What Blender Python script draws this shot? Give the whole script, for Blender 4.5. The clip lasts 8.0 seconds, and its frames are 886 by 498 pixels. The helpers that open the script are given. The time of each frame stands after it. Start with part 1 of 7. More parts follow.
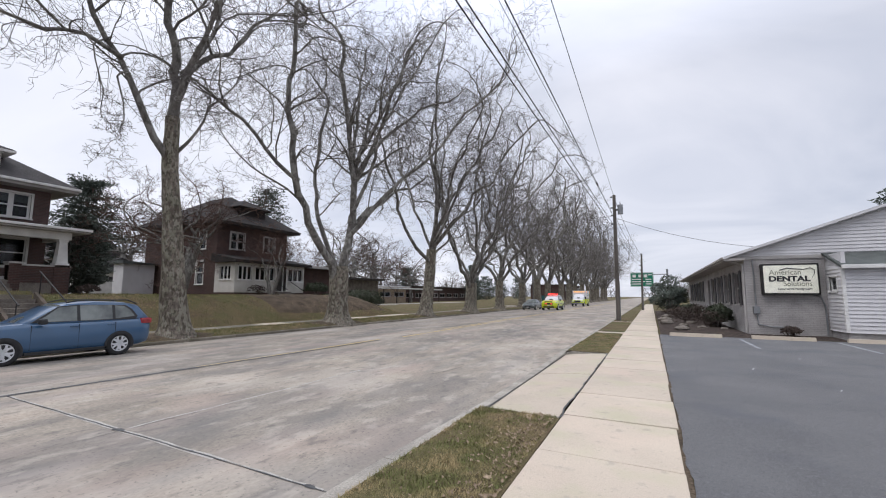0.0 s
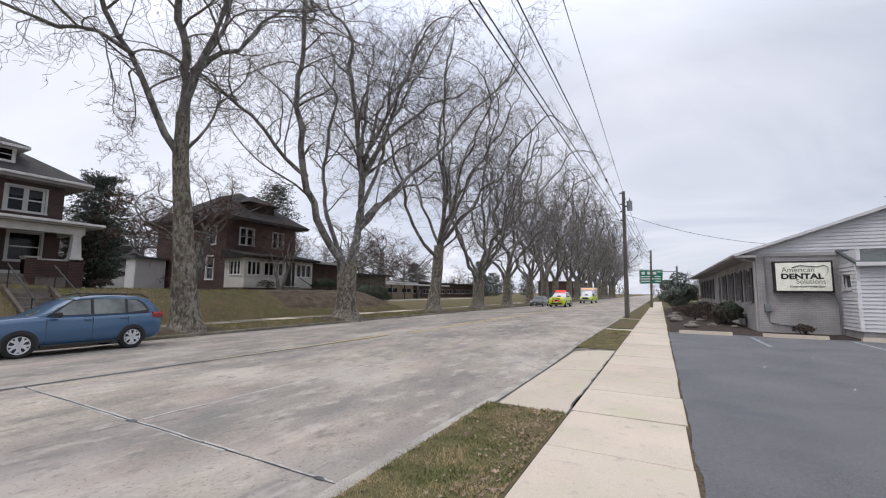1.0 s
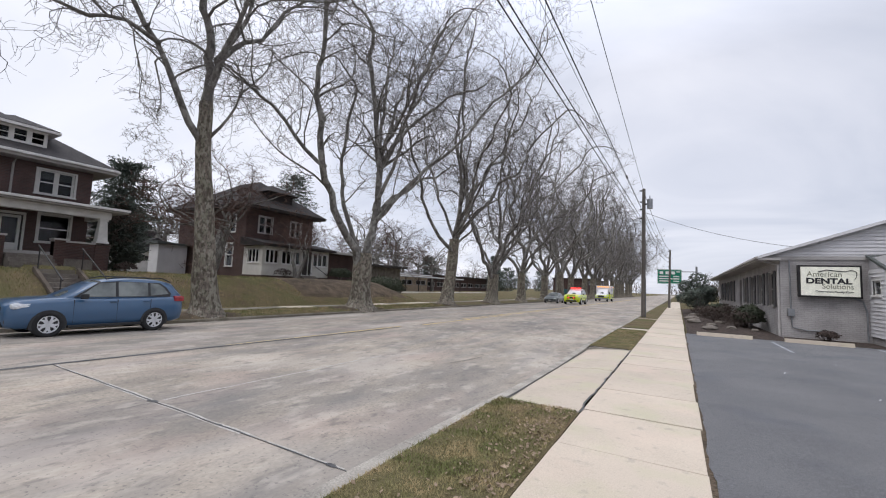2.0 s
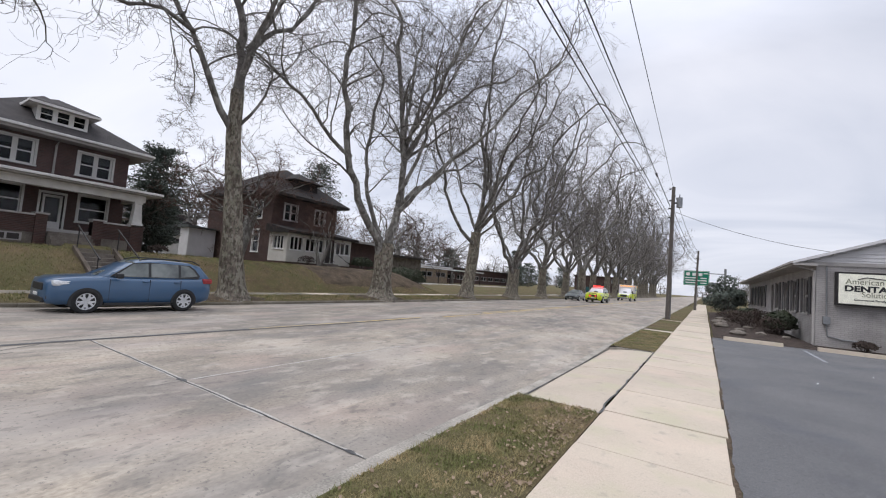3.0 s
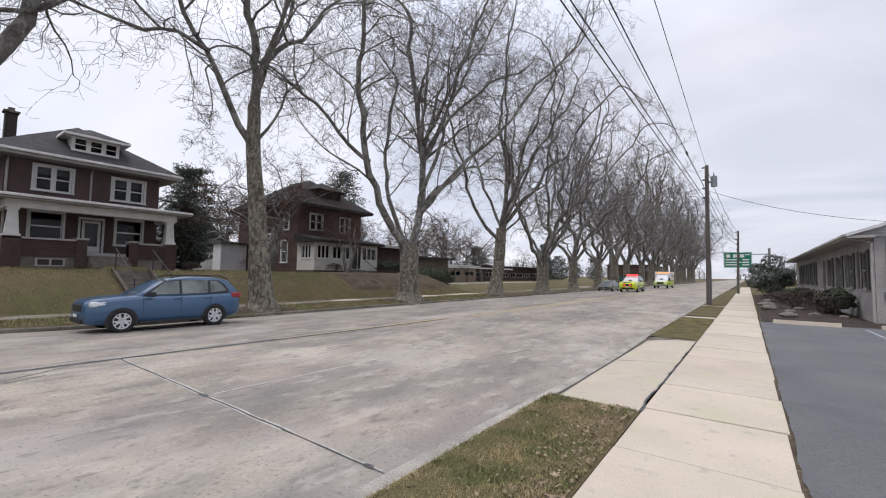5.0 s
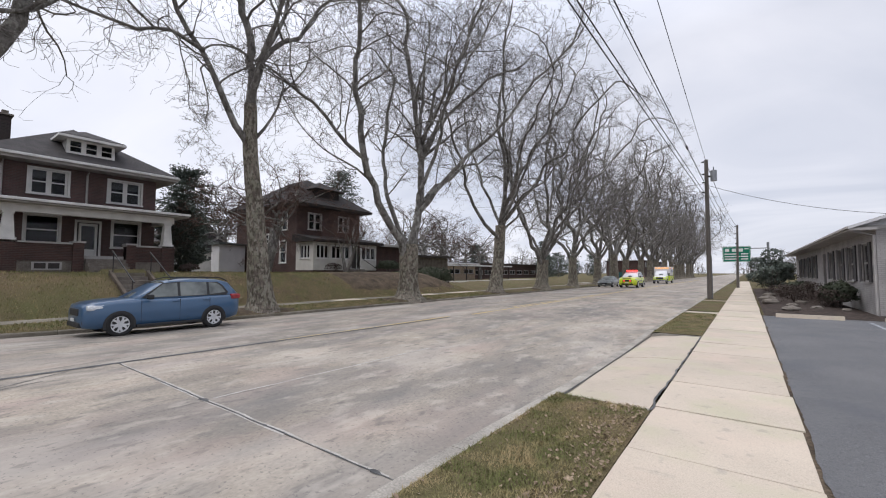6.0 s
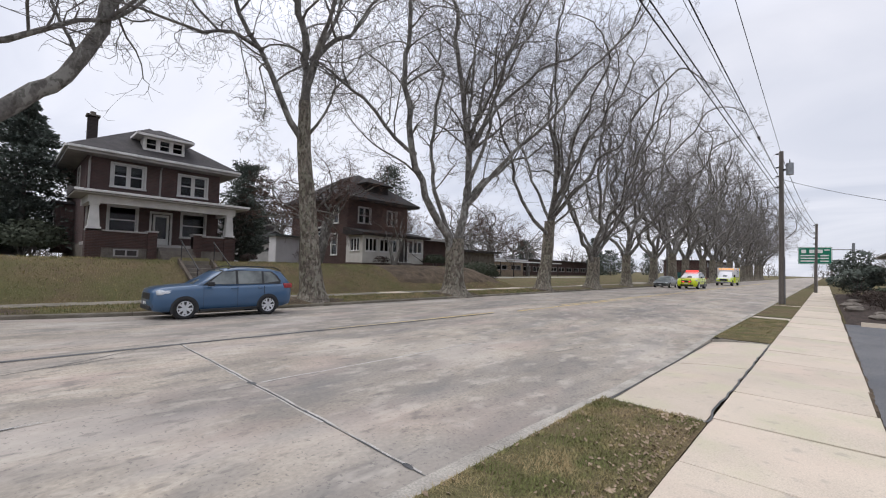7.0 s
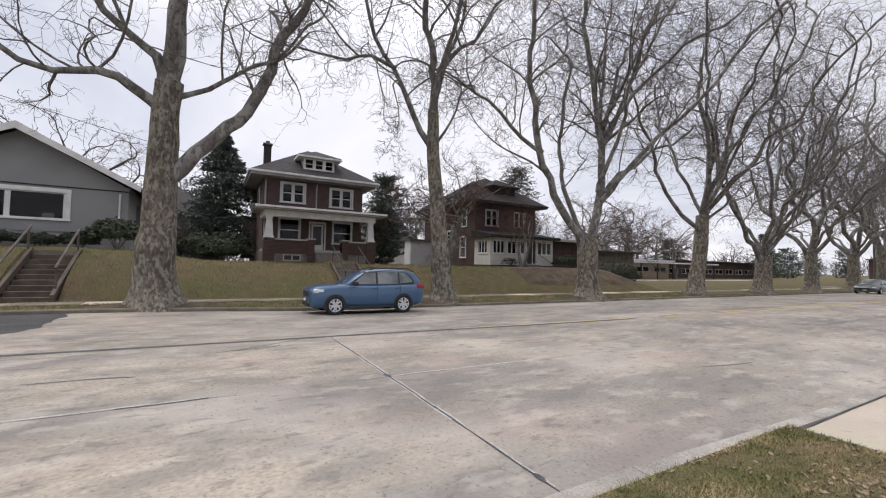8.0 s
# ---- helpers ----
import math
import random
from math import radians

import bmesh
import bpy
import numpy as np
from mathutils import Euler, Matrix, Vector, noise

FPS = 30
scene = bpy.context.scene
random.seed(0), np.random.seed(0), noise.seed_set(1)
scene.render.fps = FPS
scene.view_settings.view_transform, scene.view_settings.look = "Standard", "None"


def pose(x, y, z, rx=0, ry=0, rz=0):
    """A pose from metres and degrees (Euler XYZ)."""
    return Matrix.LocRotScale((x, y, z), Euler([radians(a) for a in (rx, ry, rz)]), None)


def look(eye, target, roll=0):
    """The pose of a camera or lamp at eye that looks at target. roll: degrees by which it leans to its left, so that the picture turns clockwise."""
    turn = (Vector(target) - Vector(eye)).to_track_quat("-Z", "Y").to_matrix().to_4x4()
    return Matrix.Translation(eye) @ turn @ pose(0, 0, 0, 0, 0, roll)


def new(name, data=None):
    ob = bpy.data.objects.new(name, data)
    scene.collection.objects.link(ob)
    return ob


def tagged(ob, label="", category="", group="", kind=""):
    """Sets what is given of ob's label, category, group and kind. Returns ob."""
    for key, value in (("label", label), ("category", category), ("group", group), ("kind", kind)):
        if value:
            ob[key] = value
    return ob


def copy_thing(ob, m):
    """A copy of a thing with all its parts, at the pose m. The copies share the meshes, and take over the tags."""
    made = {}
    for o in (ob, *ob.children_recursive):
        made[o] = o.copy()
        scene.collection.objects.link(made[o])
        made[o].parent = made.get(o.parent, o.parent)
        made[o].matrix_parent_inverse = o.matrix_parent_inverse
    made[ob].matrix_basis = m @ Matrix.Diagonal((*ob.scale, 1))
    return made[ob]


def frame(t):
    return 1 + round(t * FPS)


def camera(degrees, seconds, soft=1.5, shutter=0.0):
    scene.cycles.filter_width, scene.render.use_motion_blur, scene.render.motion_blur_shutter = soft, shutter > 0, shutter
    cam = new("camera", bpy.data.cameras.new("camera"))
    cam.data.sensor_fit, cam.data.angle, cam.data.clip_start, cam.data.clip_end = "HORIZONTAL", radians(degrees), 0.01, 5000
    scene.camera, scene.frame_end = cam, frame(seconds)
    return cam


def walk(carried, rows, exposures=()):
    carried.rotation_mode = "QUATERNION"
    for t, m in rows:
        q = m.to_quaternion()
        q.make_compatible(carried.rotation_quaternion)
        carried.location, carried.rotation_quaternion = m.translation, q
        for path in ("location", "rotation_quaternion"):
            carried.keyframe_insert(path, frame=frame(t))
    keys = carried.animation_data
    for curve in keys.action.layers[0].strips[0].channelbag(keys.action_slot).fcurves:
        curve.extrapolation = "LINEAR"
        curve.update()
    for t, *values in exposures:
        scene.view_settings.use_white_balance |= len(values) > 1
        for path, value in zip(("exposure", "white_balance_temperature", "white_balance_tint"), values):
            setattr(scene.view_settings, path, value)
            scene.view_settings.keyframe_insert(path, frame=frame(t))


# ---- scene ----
cam = camera(94.32, 8.0, soft=1.1)
PATH = [
    (0, pose(0.004, 0.003, 1.593, 96.46, -0.30, 26.71)),
    (0.5, pose(0.002, 0.001, 1.568, 96.38, -0.37, 27.17)),
    (1, pose(-0.006, -0.001, 1.579, 95.94, -0.60, 27.72)),
    (1.5, pose(-0.005, -0.003, 1.584, 95.47, -1.27, 28.50)),
    (3, pose(-0.056, -0.007, 1.601, 93.73, -4.57, 32.42)),
    (3.5, pose(-0.075, -0.023, 1.603, 93.27, -4.41, 34.07)),
    (4, pose(-0.091, 0.046, 1.587, 93.02, -3.25, 35.73)),
    (4.5, pose(-0.053, 0.227, 1.583, 93.35, -1.77, 36.56)),
    (6, pose(-0.204, 0.391, 1.589, 93.25, -0.12, 36.36)),
    (6.5, pose(-0.216, 0.451, 1.579, 92.79, -0.83, 38.46)),
    (7, pose(-0.208, 0.534, 1.578, 92.47, -1.50, 42.92)),
    (7.5, pose(-0.207, 0.594, 1.563, 92.29, -1.88, 49.95)),
    (8, pose(-0.339, 0.668, 1.515, 92.43, -1.19, 60.66)),
]
# the picture turns a little warmer and brighter as the camera swings round
walk(cam, PATH, [(0, 0.0, 6430, 10), (3.5, 0.03, 6470, 10), (6.5, 0.0, 6500, 10), (7.3, 0.02, 6540, 10), (8, 0.06, 6740, 11)])

# ---- sky and light: bright overcast winter day ----
world = bpy.data.worlds.new("overcast_sky")
scene.world = world
world.use_nodes = True
wn, wl = world.node_tree.nodes, world.node_tree.links
wn.clear()


def wnode(kind, **kw):
    n = wn.new(kind)
    for k, v in kw.items():
        n.inputs[k].default_value = v
    return n


w_out = wnode("ShaderNodeOutputWorld")
w_sky = wnode("ShaderNodeTexSky")
w_sky.sky_type, w_sky.sun_disc = "NISHITA", False
w_sky.sun_elevation, w_sky.sun_rotation = radians(62), radians(215)
w_co = wnode("ShaderNodeTexCoord")
w_sep = wnode("ShaderNodeSeparateXYZ")
wl.new(w_co.outputs["Generated"], w_sep.inputs[0])
# cloud sheets stretched by the height above the horizon
w_h = wnode("ShaderNodeMath"); w_h.operation = "ADD"; w_h.inputs[1].default_value = 0.18
wl.new(w_sep.outputs[2], w_h.inputs[0])
w_hm = wnode("ShaderNodeMath"); w_hm.operation = "MAXIMUM"; w_hm.inputs[1].default_value = 0.05
wl.new(w_h.outputs[0], w_hm.inputs[0])
w_dx = wnode("ShaderNodeMath"); w_dx.operation = "DIVIDE"
w_dy = wnode("ShaderNodeMath"); w_dy.operation = "DIVIDE"
wl.new(w_sep.outputs[0], w_dx.inputs[0]); wl.new(w_hm.outputs[0], w_dx.inputs[1])
wl.new(w_sep.outputs[1], w_dy.inputs[0]); wl.new(w_hm.outputs[0], w_dy.inputs[1])
w_comb = wnode("ShaderNodeCombineXYZ")
wl.new(w_dx.outputs[0], w_comb.inputs[0]); wl.new(w_dy.outputs[0], w_comb.inputs[1])
w_noise = wnode("ShaderNodeTexNoise", Scale=0.8, Detail=6.0, Roughness=0.5, Distortion=0.8)
wl.new(w_comb.outputs[0], w_noise.inputs["Vector"])
w_ramp = wnode("ShaderNodeValToRGB")
w_ramp.color_ramp.elements[0].position, w_ramp.color_ramp.elements[0].color = 0.32, (0.56, 0.60, 0.715, 1)
w_ramp.color_ramp.elements[1].position, w_ramp.color_ramp.elements[1].color = 0.68, (0.90, 0.905, 0.985, 1)
wl.new(w_noise.outputs["Fac"], w_ramp.inputs[0])
# an overcast dome is brightest overhead
w_zen = wnode("ShaderNodeMapRange")
w_zen.inputs["From Min"].default_value, w_zen.inputs["From Max"].default_value = 0.45, 1.0
w_zen.inputs["To Min"].default_value, w_zen.inputs["To Max"].default_value = 1.0, 2.6
wl.new(w_sep.outputs[2], w_zen.inputs[0])
w_cloud = wnode("ShaderNodeBackground")
# and a little brighter on the side where the hidden sun stands
w_side = wnode("ShaderNodeMapRange")
w_side.inputs["From Min"].default_value, w_side.inputs["From Max"].default_value = -1.0, 0.4
w_side.inputs["To Min"].default_value, w_side.inputs["To Max"].default_value = 1.17, 1.0
wl.new(w_sep.outputs[0], w_side.inputs[0])
w_both = wnode("ShaderNodeMath"); w_both.operation = "MULTIPLY"
wl.new(w_zen.outputs[0], w_both.inputs[0]); wl.new(w_side.outputs[0], w_both.inputs[1])
wl.new(w_ramp.outputs[0], w_cloud.inputs[0]); wl.new(w_both.outputs[0], w_cloud.inputs[1])
w_blue = wnode("ShaderNodeBackground", Strength=0.1)
wl.new(w_sky.outputs[0], w_blue.inputs[0])
w_mix = wnode("ShaderNodeMixShader", Fac=0.92)
wl.new(w_blue.outputs[0], w_mix.inputs[1]); wl.new(w_cloud.outputs[0], w_mix.inputs[2])
wl.new(w_mix.outputs[0], w_out.inputs[0])

sun = new("sun", bpy.data.lights.new("sun", "SUN"))
sun.data.energy, sun.data.angle, sun.data.color = 1.2, radians(40), (1.0, 0.96, 0.9)
sun.matrix_world = look((-15, -21, 50), (0, 0, 0))


# ---- materials ----
def mat(name, c1, c2=None, scale=4.0, rough=0.8, metal=0.0, bump=0.0, bscale=60.0, fine=0.25, spec=0.4, stretch=(1, 1, 1), rand=0.0, detail=5.0):
    """Two tones mixed by a broad noise, a fine grain on top, and a bump; rand: variation from piece to piece."""
    m = bpy.data.materials.new(name)
    m.use_nodes = True
    n, l = m.node_tree.nodes, m.node_tree.links
    b = n["Principled BSDF"]
    b.inputs["Roughness"].default_value, b.inputs["Metallic"].default_value = rough, metal
    b.inputs["Specular IOR Level"].default_value = spec
    if c2 is None:
        c2 = tuple(c * 0.82 for c in c1)
    co = n.new("ShaderNodeTexCoord")
    mp = n.new("ShaderNodeMapping")
    mp.inputs["Scale"].default_value = stretch
    l.new(co.outputs["Object"], mp.inputs[0])
    a = n.new("ShaderNodeTexNoise")
    a.inputs["Scale"].default_value, a.inputs["Detail"].default_value = scale, detail
    l.new(mp.outputs[0], a.inputs["Vector"])
    r = n.new("ShaderNodeValToRGB")
    r.color_ramp.elements[0].position, r.color_ramp.elements[1].position = 0.35, 0.65
    r.color_ramp.elements[0].color, r.color_ramp.elements[1].color = (*c2, 1), (*c1, 1)
    l.new(a.outputs["Fac"], r.inputs[0])
    g = n.new("ShaderNodeTexNoise")
    g.inputs["Scale"].default_value, g.inputs["Detail"].default_value = bscale, 4.0
    l.new(mp.outputs[0], g.inputs["Vector"])
    mr = n.new("ShaderNodeMapRange")
    mr.inputs["From Min"].default_value, mr.inputs["From Max"].default_value = 0.3, 0.7
    mr.inputs["To Min"].default_value, mr.inputs["To Max"].default_value = 1 - fine, 1 + fine
    l.new(g.outputs["Fac"], mr.inputs[0])
    mx = n.new("ShaderNodeMix")
    mx.data_type, mx.blend_type = "RGBA", "MULTIPLY"
    mx.inputs[0].default_value = 1.0
    l.new(r.outputs[0], mx.inputs[6])
    l.new(mr.outputs[0], mx.inputs[7])
    last = mx.outputs[2]
    if rand:
        oi = n.new("ShaderNodeObjectInfo")
        m2 = n.new("ShaderNodeMapRange")
        m2.inputs["To Min"].default_value, m2.inputs["To Max"].default_value = 1 - rand, 1 + rand
        l.new(oi.outputs["Random"], m2.inputs[0])
        hv = n.new("ShaderNodeMix")
        hv.data_type, hv.blend_type = "RGBA", "MULTIPLY"
        hv.inputs[0].default_value = 1.0
        l.new(last, hv.inputs[6])
        l.new(m2.outputs[0], hv.inputs[7])
        last = hv.outputs[2]
    l.new(last, b.inputs["Base Color"])
    if bump:
        bp = n.new("ShaderNodeBump")
        bp.inputs["Strength"].default_value, bp.inputs["Distance"].default_value = bump, 0.02
        l.new(g.outputs["Fac"], bp.inputs["Height"])
        l.new(bp.outputs[0], b.inputs["Normal"])
    return m


def spots(m, colour, scale, low, high, kind="noise", stretch=(1, 1, 1), amount=1.0):
    """Lay a second colour over a material in blotches with a shape of their own."""
    n, l = m.node_tree.nodes, m.node_tree.links
    b = n["Principled BSDF"]
    old = b.inputs["Base Color"].links[0].from_socket
    co = n.new("ShaderNodeTexCoord")
    mp = n.new("ShaderNodeMapping")
    mp.inputs["Scale"].default_value = stretch
    l.new(co.outputs["Object"], mp.inputs[0])
    if kind == "noise":
        t = n.new("ShaderNodeTexNoise")
        t.inputs["Detail"].default_value = 6.0
        out = t.outputs["Fac"]
    else:
        t = n.new("ShaderNodeTexVoronoi")
        t.feature = "DISTANCE_TO_EDGE"
        out = t.outputs["Distance"]
    t.inputs["Scale"].default_value = scale
    l.new(mp.outputs[0], t.inputs["Vector"])
    mr = n.new("ShaderNodeMapRange")
    mr.inputs["From Min"].default_value, mr.inputs["From Max"].default_value = low, high
    mr.inputs["To Max"].default_value = amount
    l.new(out, mr.inputs[0])
    mx = n.new("ShaderNodeMix")
    mx.data_type = "RGBA"
    mx.inputs[7].default_value = (*colour, 1)
    l.new(mr.outputs[0], mx.inputs[0])
    l.new(old, mx.inputs[6])
    l.new(mx.outputs[2], b.inputs["Base Color"])
    return m


def brick_mat(name, c1, c2, mortar, size=0.21, wear=0.12):
    m = mat(name, c1, c2, 0.8, 0.9, bump=0.3, bscale=40)
    n, l = m.node_tree.nodes, m.node_tree.links
    b = n["Principled BSDF"]
    co = n.new("ShaderNodeTexCoord")
    sp = n.new("ShaderNodeSeparateXYZ")
    ad = n.new("ShaderNodeMath")
    cb = n.new("ShaderNodeCombineXYZ")
    l.new(co.outputs["Object"], sp.inputs[0])
    l.new(sp.outputs[0], ad.inputs[0])
    l.new(sp.outputs[1], ad.inputs[1])
    l.new(ad.outputs[0], cb.inputs[0])
    l.new(sp.outputs[2], cb.inputs[1])
    br = n.new("ShaderNodeTexBrick")
    for k, v in (("Scale", 1.0), ("Brick Width", size), ("Row Height", 0.075), ("Mortar Size", 0.008), ("Bias", 0.0)):
        br.inputs[k].default_value = v
    br.inputs["Color1"].default_value, br.inputs["Color2"].default_value = (*c1, 1), (*c2, 1)
    br.inputs["Mortar"].default_value = (*mortar, 1)
    l.new(cb.outputs[0], br.inputs["Vector"])
    nz = n.new("ShaderNodeTexNoise")
    nz.inputs["Scale"].default_value, nz.inputs["Detail"].default_value = 1.3, 6
    l.new(co.outputs["Object"], nz.inputs["Vector"])
    mr = n.new("ShaderNodeMapRange")
    mr.inputs["From Min"].default_value, mr.inputs["From Max"].default_value = 0.3, 0.7
    mr.inputs["To Min"].default_value, mr.inputs["To Max"].default_value = 1 - wear * 1.5, 1 + wear
    l.new(nz.outputs["Fac"], mr.inputs[0])
    mx = n.new("ShaderNodeMix")
    mx.data_type, mx.blend_type = "RGBA", "MULTIPLY"
    mx.inputs[0].default_value = 1.0
    l.new(br.outputs["Color"], mx.inputs[6])
    l.new(mr.outputs[0], mx.inputs[7])
    l.new(mx.outputs[2], b.inputs["Base Color"])
    bp = n.new("ShaderNodeBump")
    bp.inputs["Strength"].default_value, bp.inputs["Distance"].default_value = 0.5, 0.01
    bp.invert = True
    l.new(br.outputs["Fac"], bp.inputs["Height"])
    l.new(bp.outputs[0], b.inputs["Normal"])
    return m


def glass_mat(name, tint=(0.9, 0.92, 0.92), rough=0.02):
    m = bpy.data.materials.new(name)
    m.use_nodes = True
    b = m.node_tree.nodes["Principled BSDF"]
    b.inputs["Base Color"].default_value = (*tint, 1)
    b.inputs["Roughness"].default_value, b.inputs["Transmission Weight"].default_value = rough, 1.0
    b.inputs["IOR"].default_value = 1.3
    return m


def glow_mat(name, colour, strength):
    m = mat(name, colour, rough=0.3)
    b = m.node_tree.nodes["Principled BSDF"]
    b.inputs["Emission Color"].default_value, b.inputs["Emission Strength"].default_value = (*colour, 1), strength
    return m


ROAD = mat("worn_concrete_road", (0.39, 0.337, 0.272), (0.255, 0.222, 0.182), 0.55, 0.85, bump=0.25, bscale=28, fine=0.2, stretch=(1, 0.7, 1), detail=8.0)
spots(ROAD, (0.16, 0.148, 0.135), 1.9, 0.50, 0.64, stretch=(1, 0.5, 1), amount=0.55)
spots(ROAD, (0.19, 0.185, 0.18), 1.5, 0.50, 0.66, stretch=(1, 0.10, 1), amount=0.4)
spots(ROAD, (0.43, 0.335, 0.285), 0.8, 0.50, 0.70, stretch=(1, 0.5, 1), amount=0.55)
spots(ROAD, (0.125, 0.12, 0.118), 0.42, 0.48, 0.66, stretch=(1, 0.22, 1), amount=0.58)
spots(ROAD, (0.50, 0.45, 0.395), 0.42, 0.52, 0.72, stretch=(1, 0.6, 1), amount=0.6)
spots(ROAD, (0.48, 0.43, 0.37), 3.6, 0.54, 0.66, stretch=(1, 0.5, 1), amount=0.4)
spots(ROAD, (0.12, 0.112, 0.104), 6.5, 0.58, 0.68, stretch=(1, 0.45, 1), amount=0.5)
spots(ROAD, (0.09, 0.087, 0.085), 24.0, 0.60, 0.68, amount=0.5)
PATCH = mat("dark_patch_asphalt", (0.075, 0.073, 0.072), (0.05, 0.049, 0.048), 1.2, 0.9, bump=0.8, bscale=90, fine=0.4)
JOINT_PALE = mat("pale_joint_edge", (0.44, 0.42, 0.39), (0.31, 0.29, 0.26), 5.0, 0.9, fine=0.3)
TAR = mat("joint_tar", (0.05, 0.05, 0.052), (0.11, 0.11, 0.11), 3, 0.7)
SIDEWALK = mat("sidewalk_concrete", (0.515, 0.44, 0.357), (0.445, 0.382, 0.31), 0.9, 0.9, bump=0.14, bscale=90, fine=0.14, rand=0.09, detail=8.0)
spots(SIDEWALK, (0.56, 0.44, 0.36), 0.7, 0.5, 0.7, amount=0.5)
spots(SIDEWALK, (0.43, 0.41, 0.28), 1.1, 0.50, 0.66, amount=0.55)
spots(SIDEWALK, (0.36, 0.32, 0.27), 0.45, 0.52, 0.72, amount=0.45)
spots(SIDEWALK, (0.30, 0.27, 0.235), 5.5, 0.61, 0.70, amount=0.5)
spots(SIDEWALK, (0.30, 0.275, 0.24), 26.0, 0.62, 0.69, amount=0.45)
KERB = mat("kerb_concrete", (0.36, 0.335, 0.30), (0.22, 0.205, 0.185), 2.0, 0.9, bump=0.4, bscale=50, rand=0.08)
STEP_BROWN = mat("brown_step", (0.125, 0.10, 0.08), (0.07, 0.056, 0.045), 1.8, 0.95, bump=0.4, bscale=40)
KERB_PALE = mat("pale_kerb_concrete", (0.35, 0.322, 0.28), (0.22, 0.203, 0.178), 2.2, 0.9, bump=0.4, bscale=50, rand=0.1)
DIRTY = mat("dirty_concrete", (0.22, 0.195, 0.16), (0.13, 0.115, 0.085), 1.4, 0.95, bump=0.4, bscale=40, rand=0.15)
ASPHALT = mat("parking_asphalt", (0.158, 0.157, 0.158), (0.12, 0.12, 0.123), 0.6, 0.9, bump=0.9, bscale=110, fine=0.45)
spots(ASPHALT, (0.24, 0.245, 0.255), 34.0, 0.60, 0.68, amount=0.6)
spots(ASPHALT, (0.075, 0.076, 0.08), 22.0, 0.58, 0.66, amount=0.55)
spots(ASPHALT, (0.11, 0.112, 0.118), 0.35, 0.5, 0.68, amount=0.4)
spots(ASPHALT, (0.21, 0.22, 0.235), 26.0, 0.58, 0.70, amount=0.55)
spots(ASPHALT, (0.09, 0.097, 0.112), 0.8, 0.52, 0.7, amount=0.5)
PAINT_W = mat("worn_white_line", (0.36, 0.37, 0.38), (0.16, 0.17, 0.19), 6, 0.8)
PAINT_Y = mat("worn_yellow_line", (0.56, 0.39, 0.13), (0.42, 0.34, 0.22), 3, 0.8, stretch=(1, 0.3, 1))
GRASS = mat("winter_grass", (0.115, 0.10, 0.052), (0.14, 0.105, 0.063), 0.9, 1.0, bump=1.0, bscale=55, fine=0.4, spec=0.1)
spots(GRASS, (0.092, 0.10, 0.04), 0.35, 0.47, 0.62, amount=0.65)
spots(GRASS, (0.10, 0.07, 0.05), 1.1, 0.56, 0.68, amount=0.7)
SOIL = mat("leafy_soil", (0.125, 0.096, 0.068), (0.06, 0.047, 0.036), 1.6, 1.0, bump=1.0, bscale=40, fine=0.5, spec=0.1)
BLADE = mat("grass_blade", (0.17, 0.165, 0.068), (0.12, 0.135, 0.05), 1.4, 0.9, fine=0.35, bscale=30, spec=0.15)
spots(BLADE, (0.33, 0.26, 0.14), 2.3, 0.44, 0.60)
LEAF_DRY = mat("dry_leaf", (0.33, 0.25, 0.175), (0.18, 0.13, 0.09), 5, 0.9)
MULCH = mat("brown_mulch", (0.085, 0.066, 0.056), (0.04, 0.033, 0.03), 6, 1.0, bump=1.0, bscale=50, fine=0.6, spec=0.1)
BARK = mat("sycamore_bark", (0.185, 0.158, 0.131), (0.104, 0.087, 0.071), 1.6, 0.95, bump=0.9, bscale=14, fine=0.4, stretch=(1, 1, 0.5), spec=0.15, detail=8.0)
spots(BARK, (0.32, 0.305, 0.25), 6.5, 0.51, 0.57, stretch=(1, 1, 0.5), amount=0.55)
spots(BARK, (0.20, 0.195, 0.145), 7.5, 0.54, 0.58, stretch=(1, 1, 0.45), amount=0.6)
spots(BARK, (0.062, 0.056, 0.042), 9.0, 0.55, 0.59, stretch=(1, 1, 0.6), amount=0.72)
LIMB = mat("limb_bark", (0.205, 0.193, 0.178), (0.115, 0.106, 0.098), 1.4, 0.95, bump=0.6, bscale=16, fine=0.25, stretch=(1, 1, 0.6), spec=0.15)
spots(LIMB, (0.36, 0.355, 0.325), 3.2, 0.53, 0.57, stretch=(1, 1, 0.5), amount=0.5)
spots(LIMB, (0.062, 0.06, 0.048), 5.5, 0.55, 0.60, stretch=(1, 1, 0.6), amount=0.6)
TWIG = mat("twig_bark", (0.19, 0.175, 0.166), (0.125, 0.115, 0.11), 1.0, 0.95, spec=0.1)
TWIG_BACK = mat("background_twig_bark", (0.135, 0.11, 0.098), (0.09, 0.074, 0.066), 1.0, 0.95, spec=0.1)
TWIG_RED = mat("russet_twig", (0.13, 0.085, 0.07), (0.08, 0.055, 0.048), 1.0, 0.95, spec=0.1)
NEEDLE = mat("conifer_needle", (0.13, 0.148, 0.128), (0.085, 0.102, 0.088), 2.0, 0.9, spec=0.15)
SHRUB = mat("shrub_leaf", (0.072, 0.083, 0.056), (0.044, 0.051, 0.036), 3.0, 0.85, spec=0.15)
SHRUB_BROWN = mat("bare_shrub", (0.085, 0.066, 0.058), (0.055, 0.043, 0.038), 3.0, 0.95, spec=0.1)
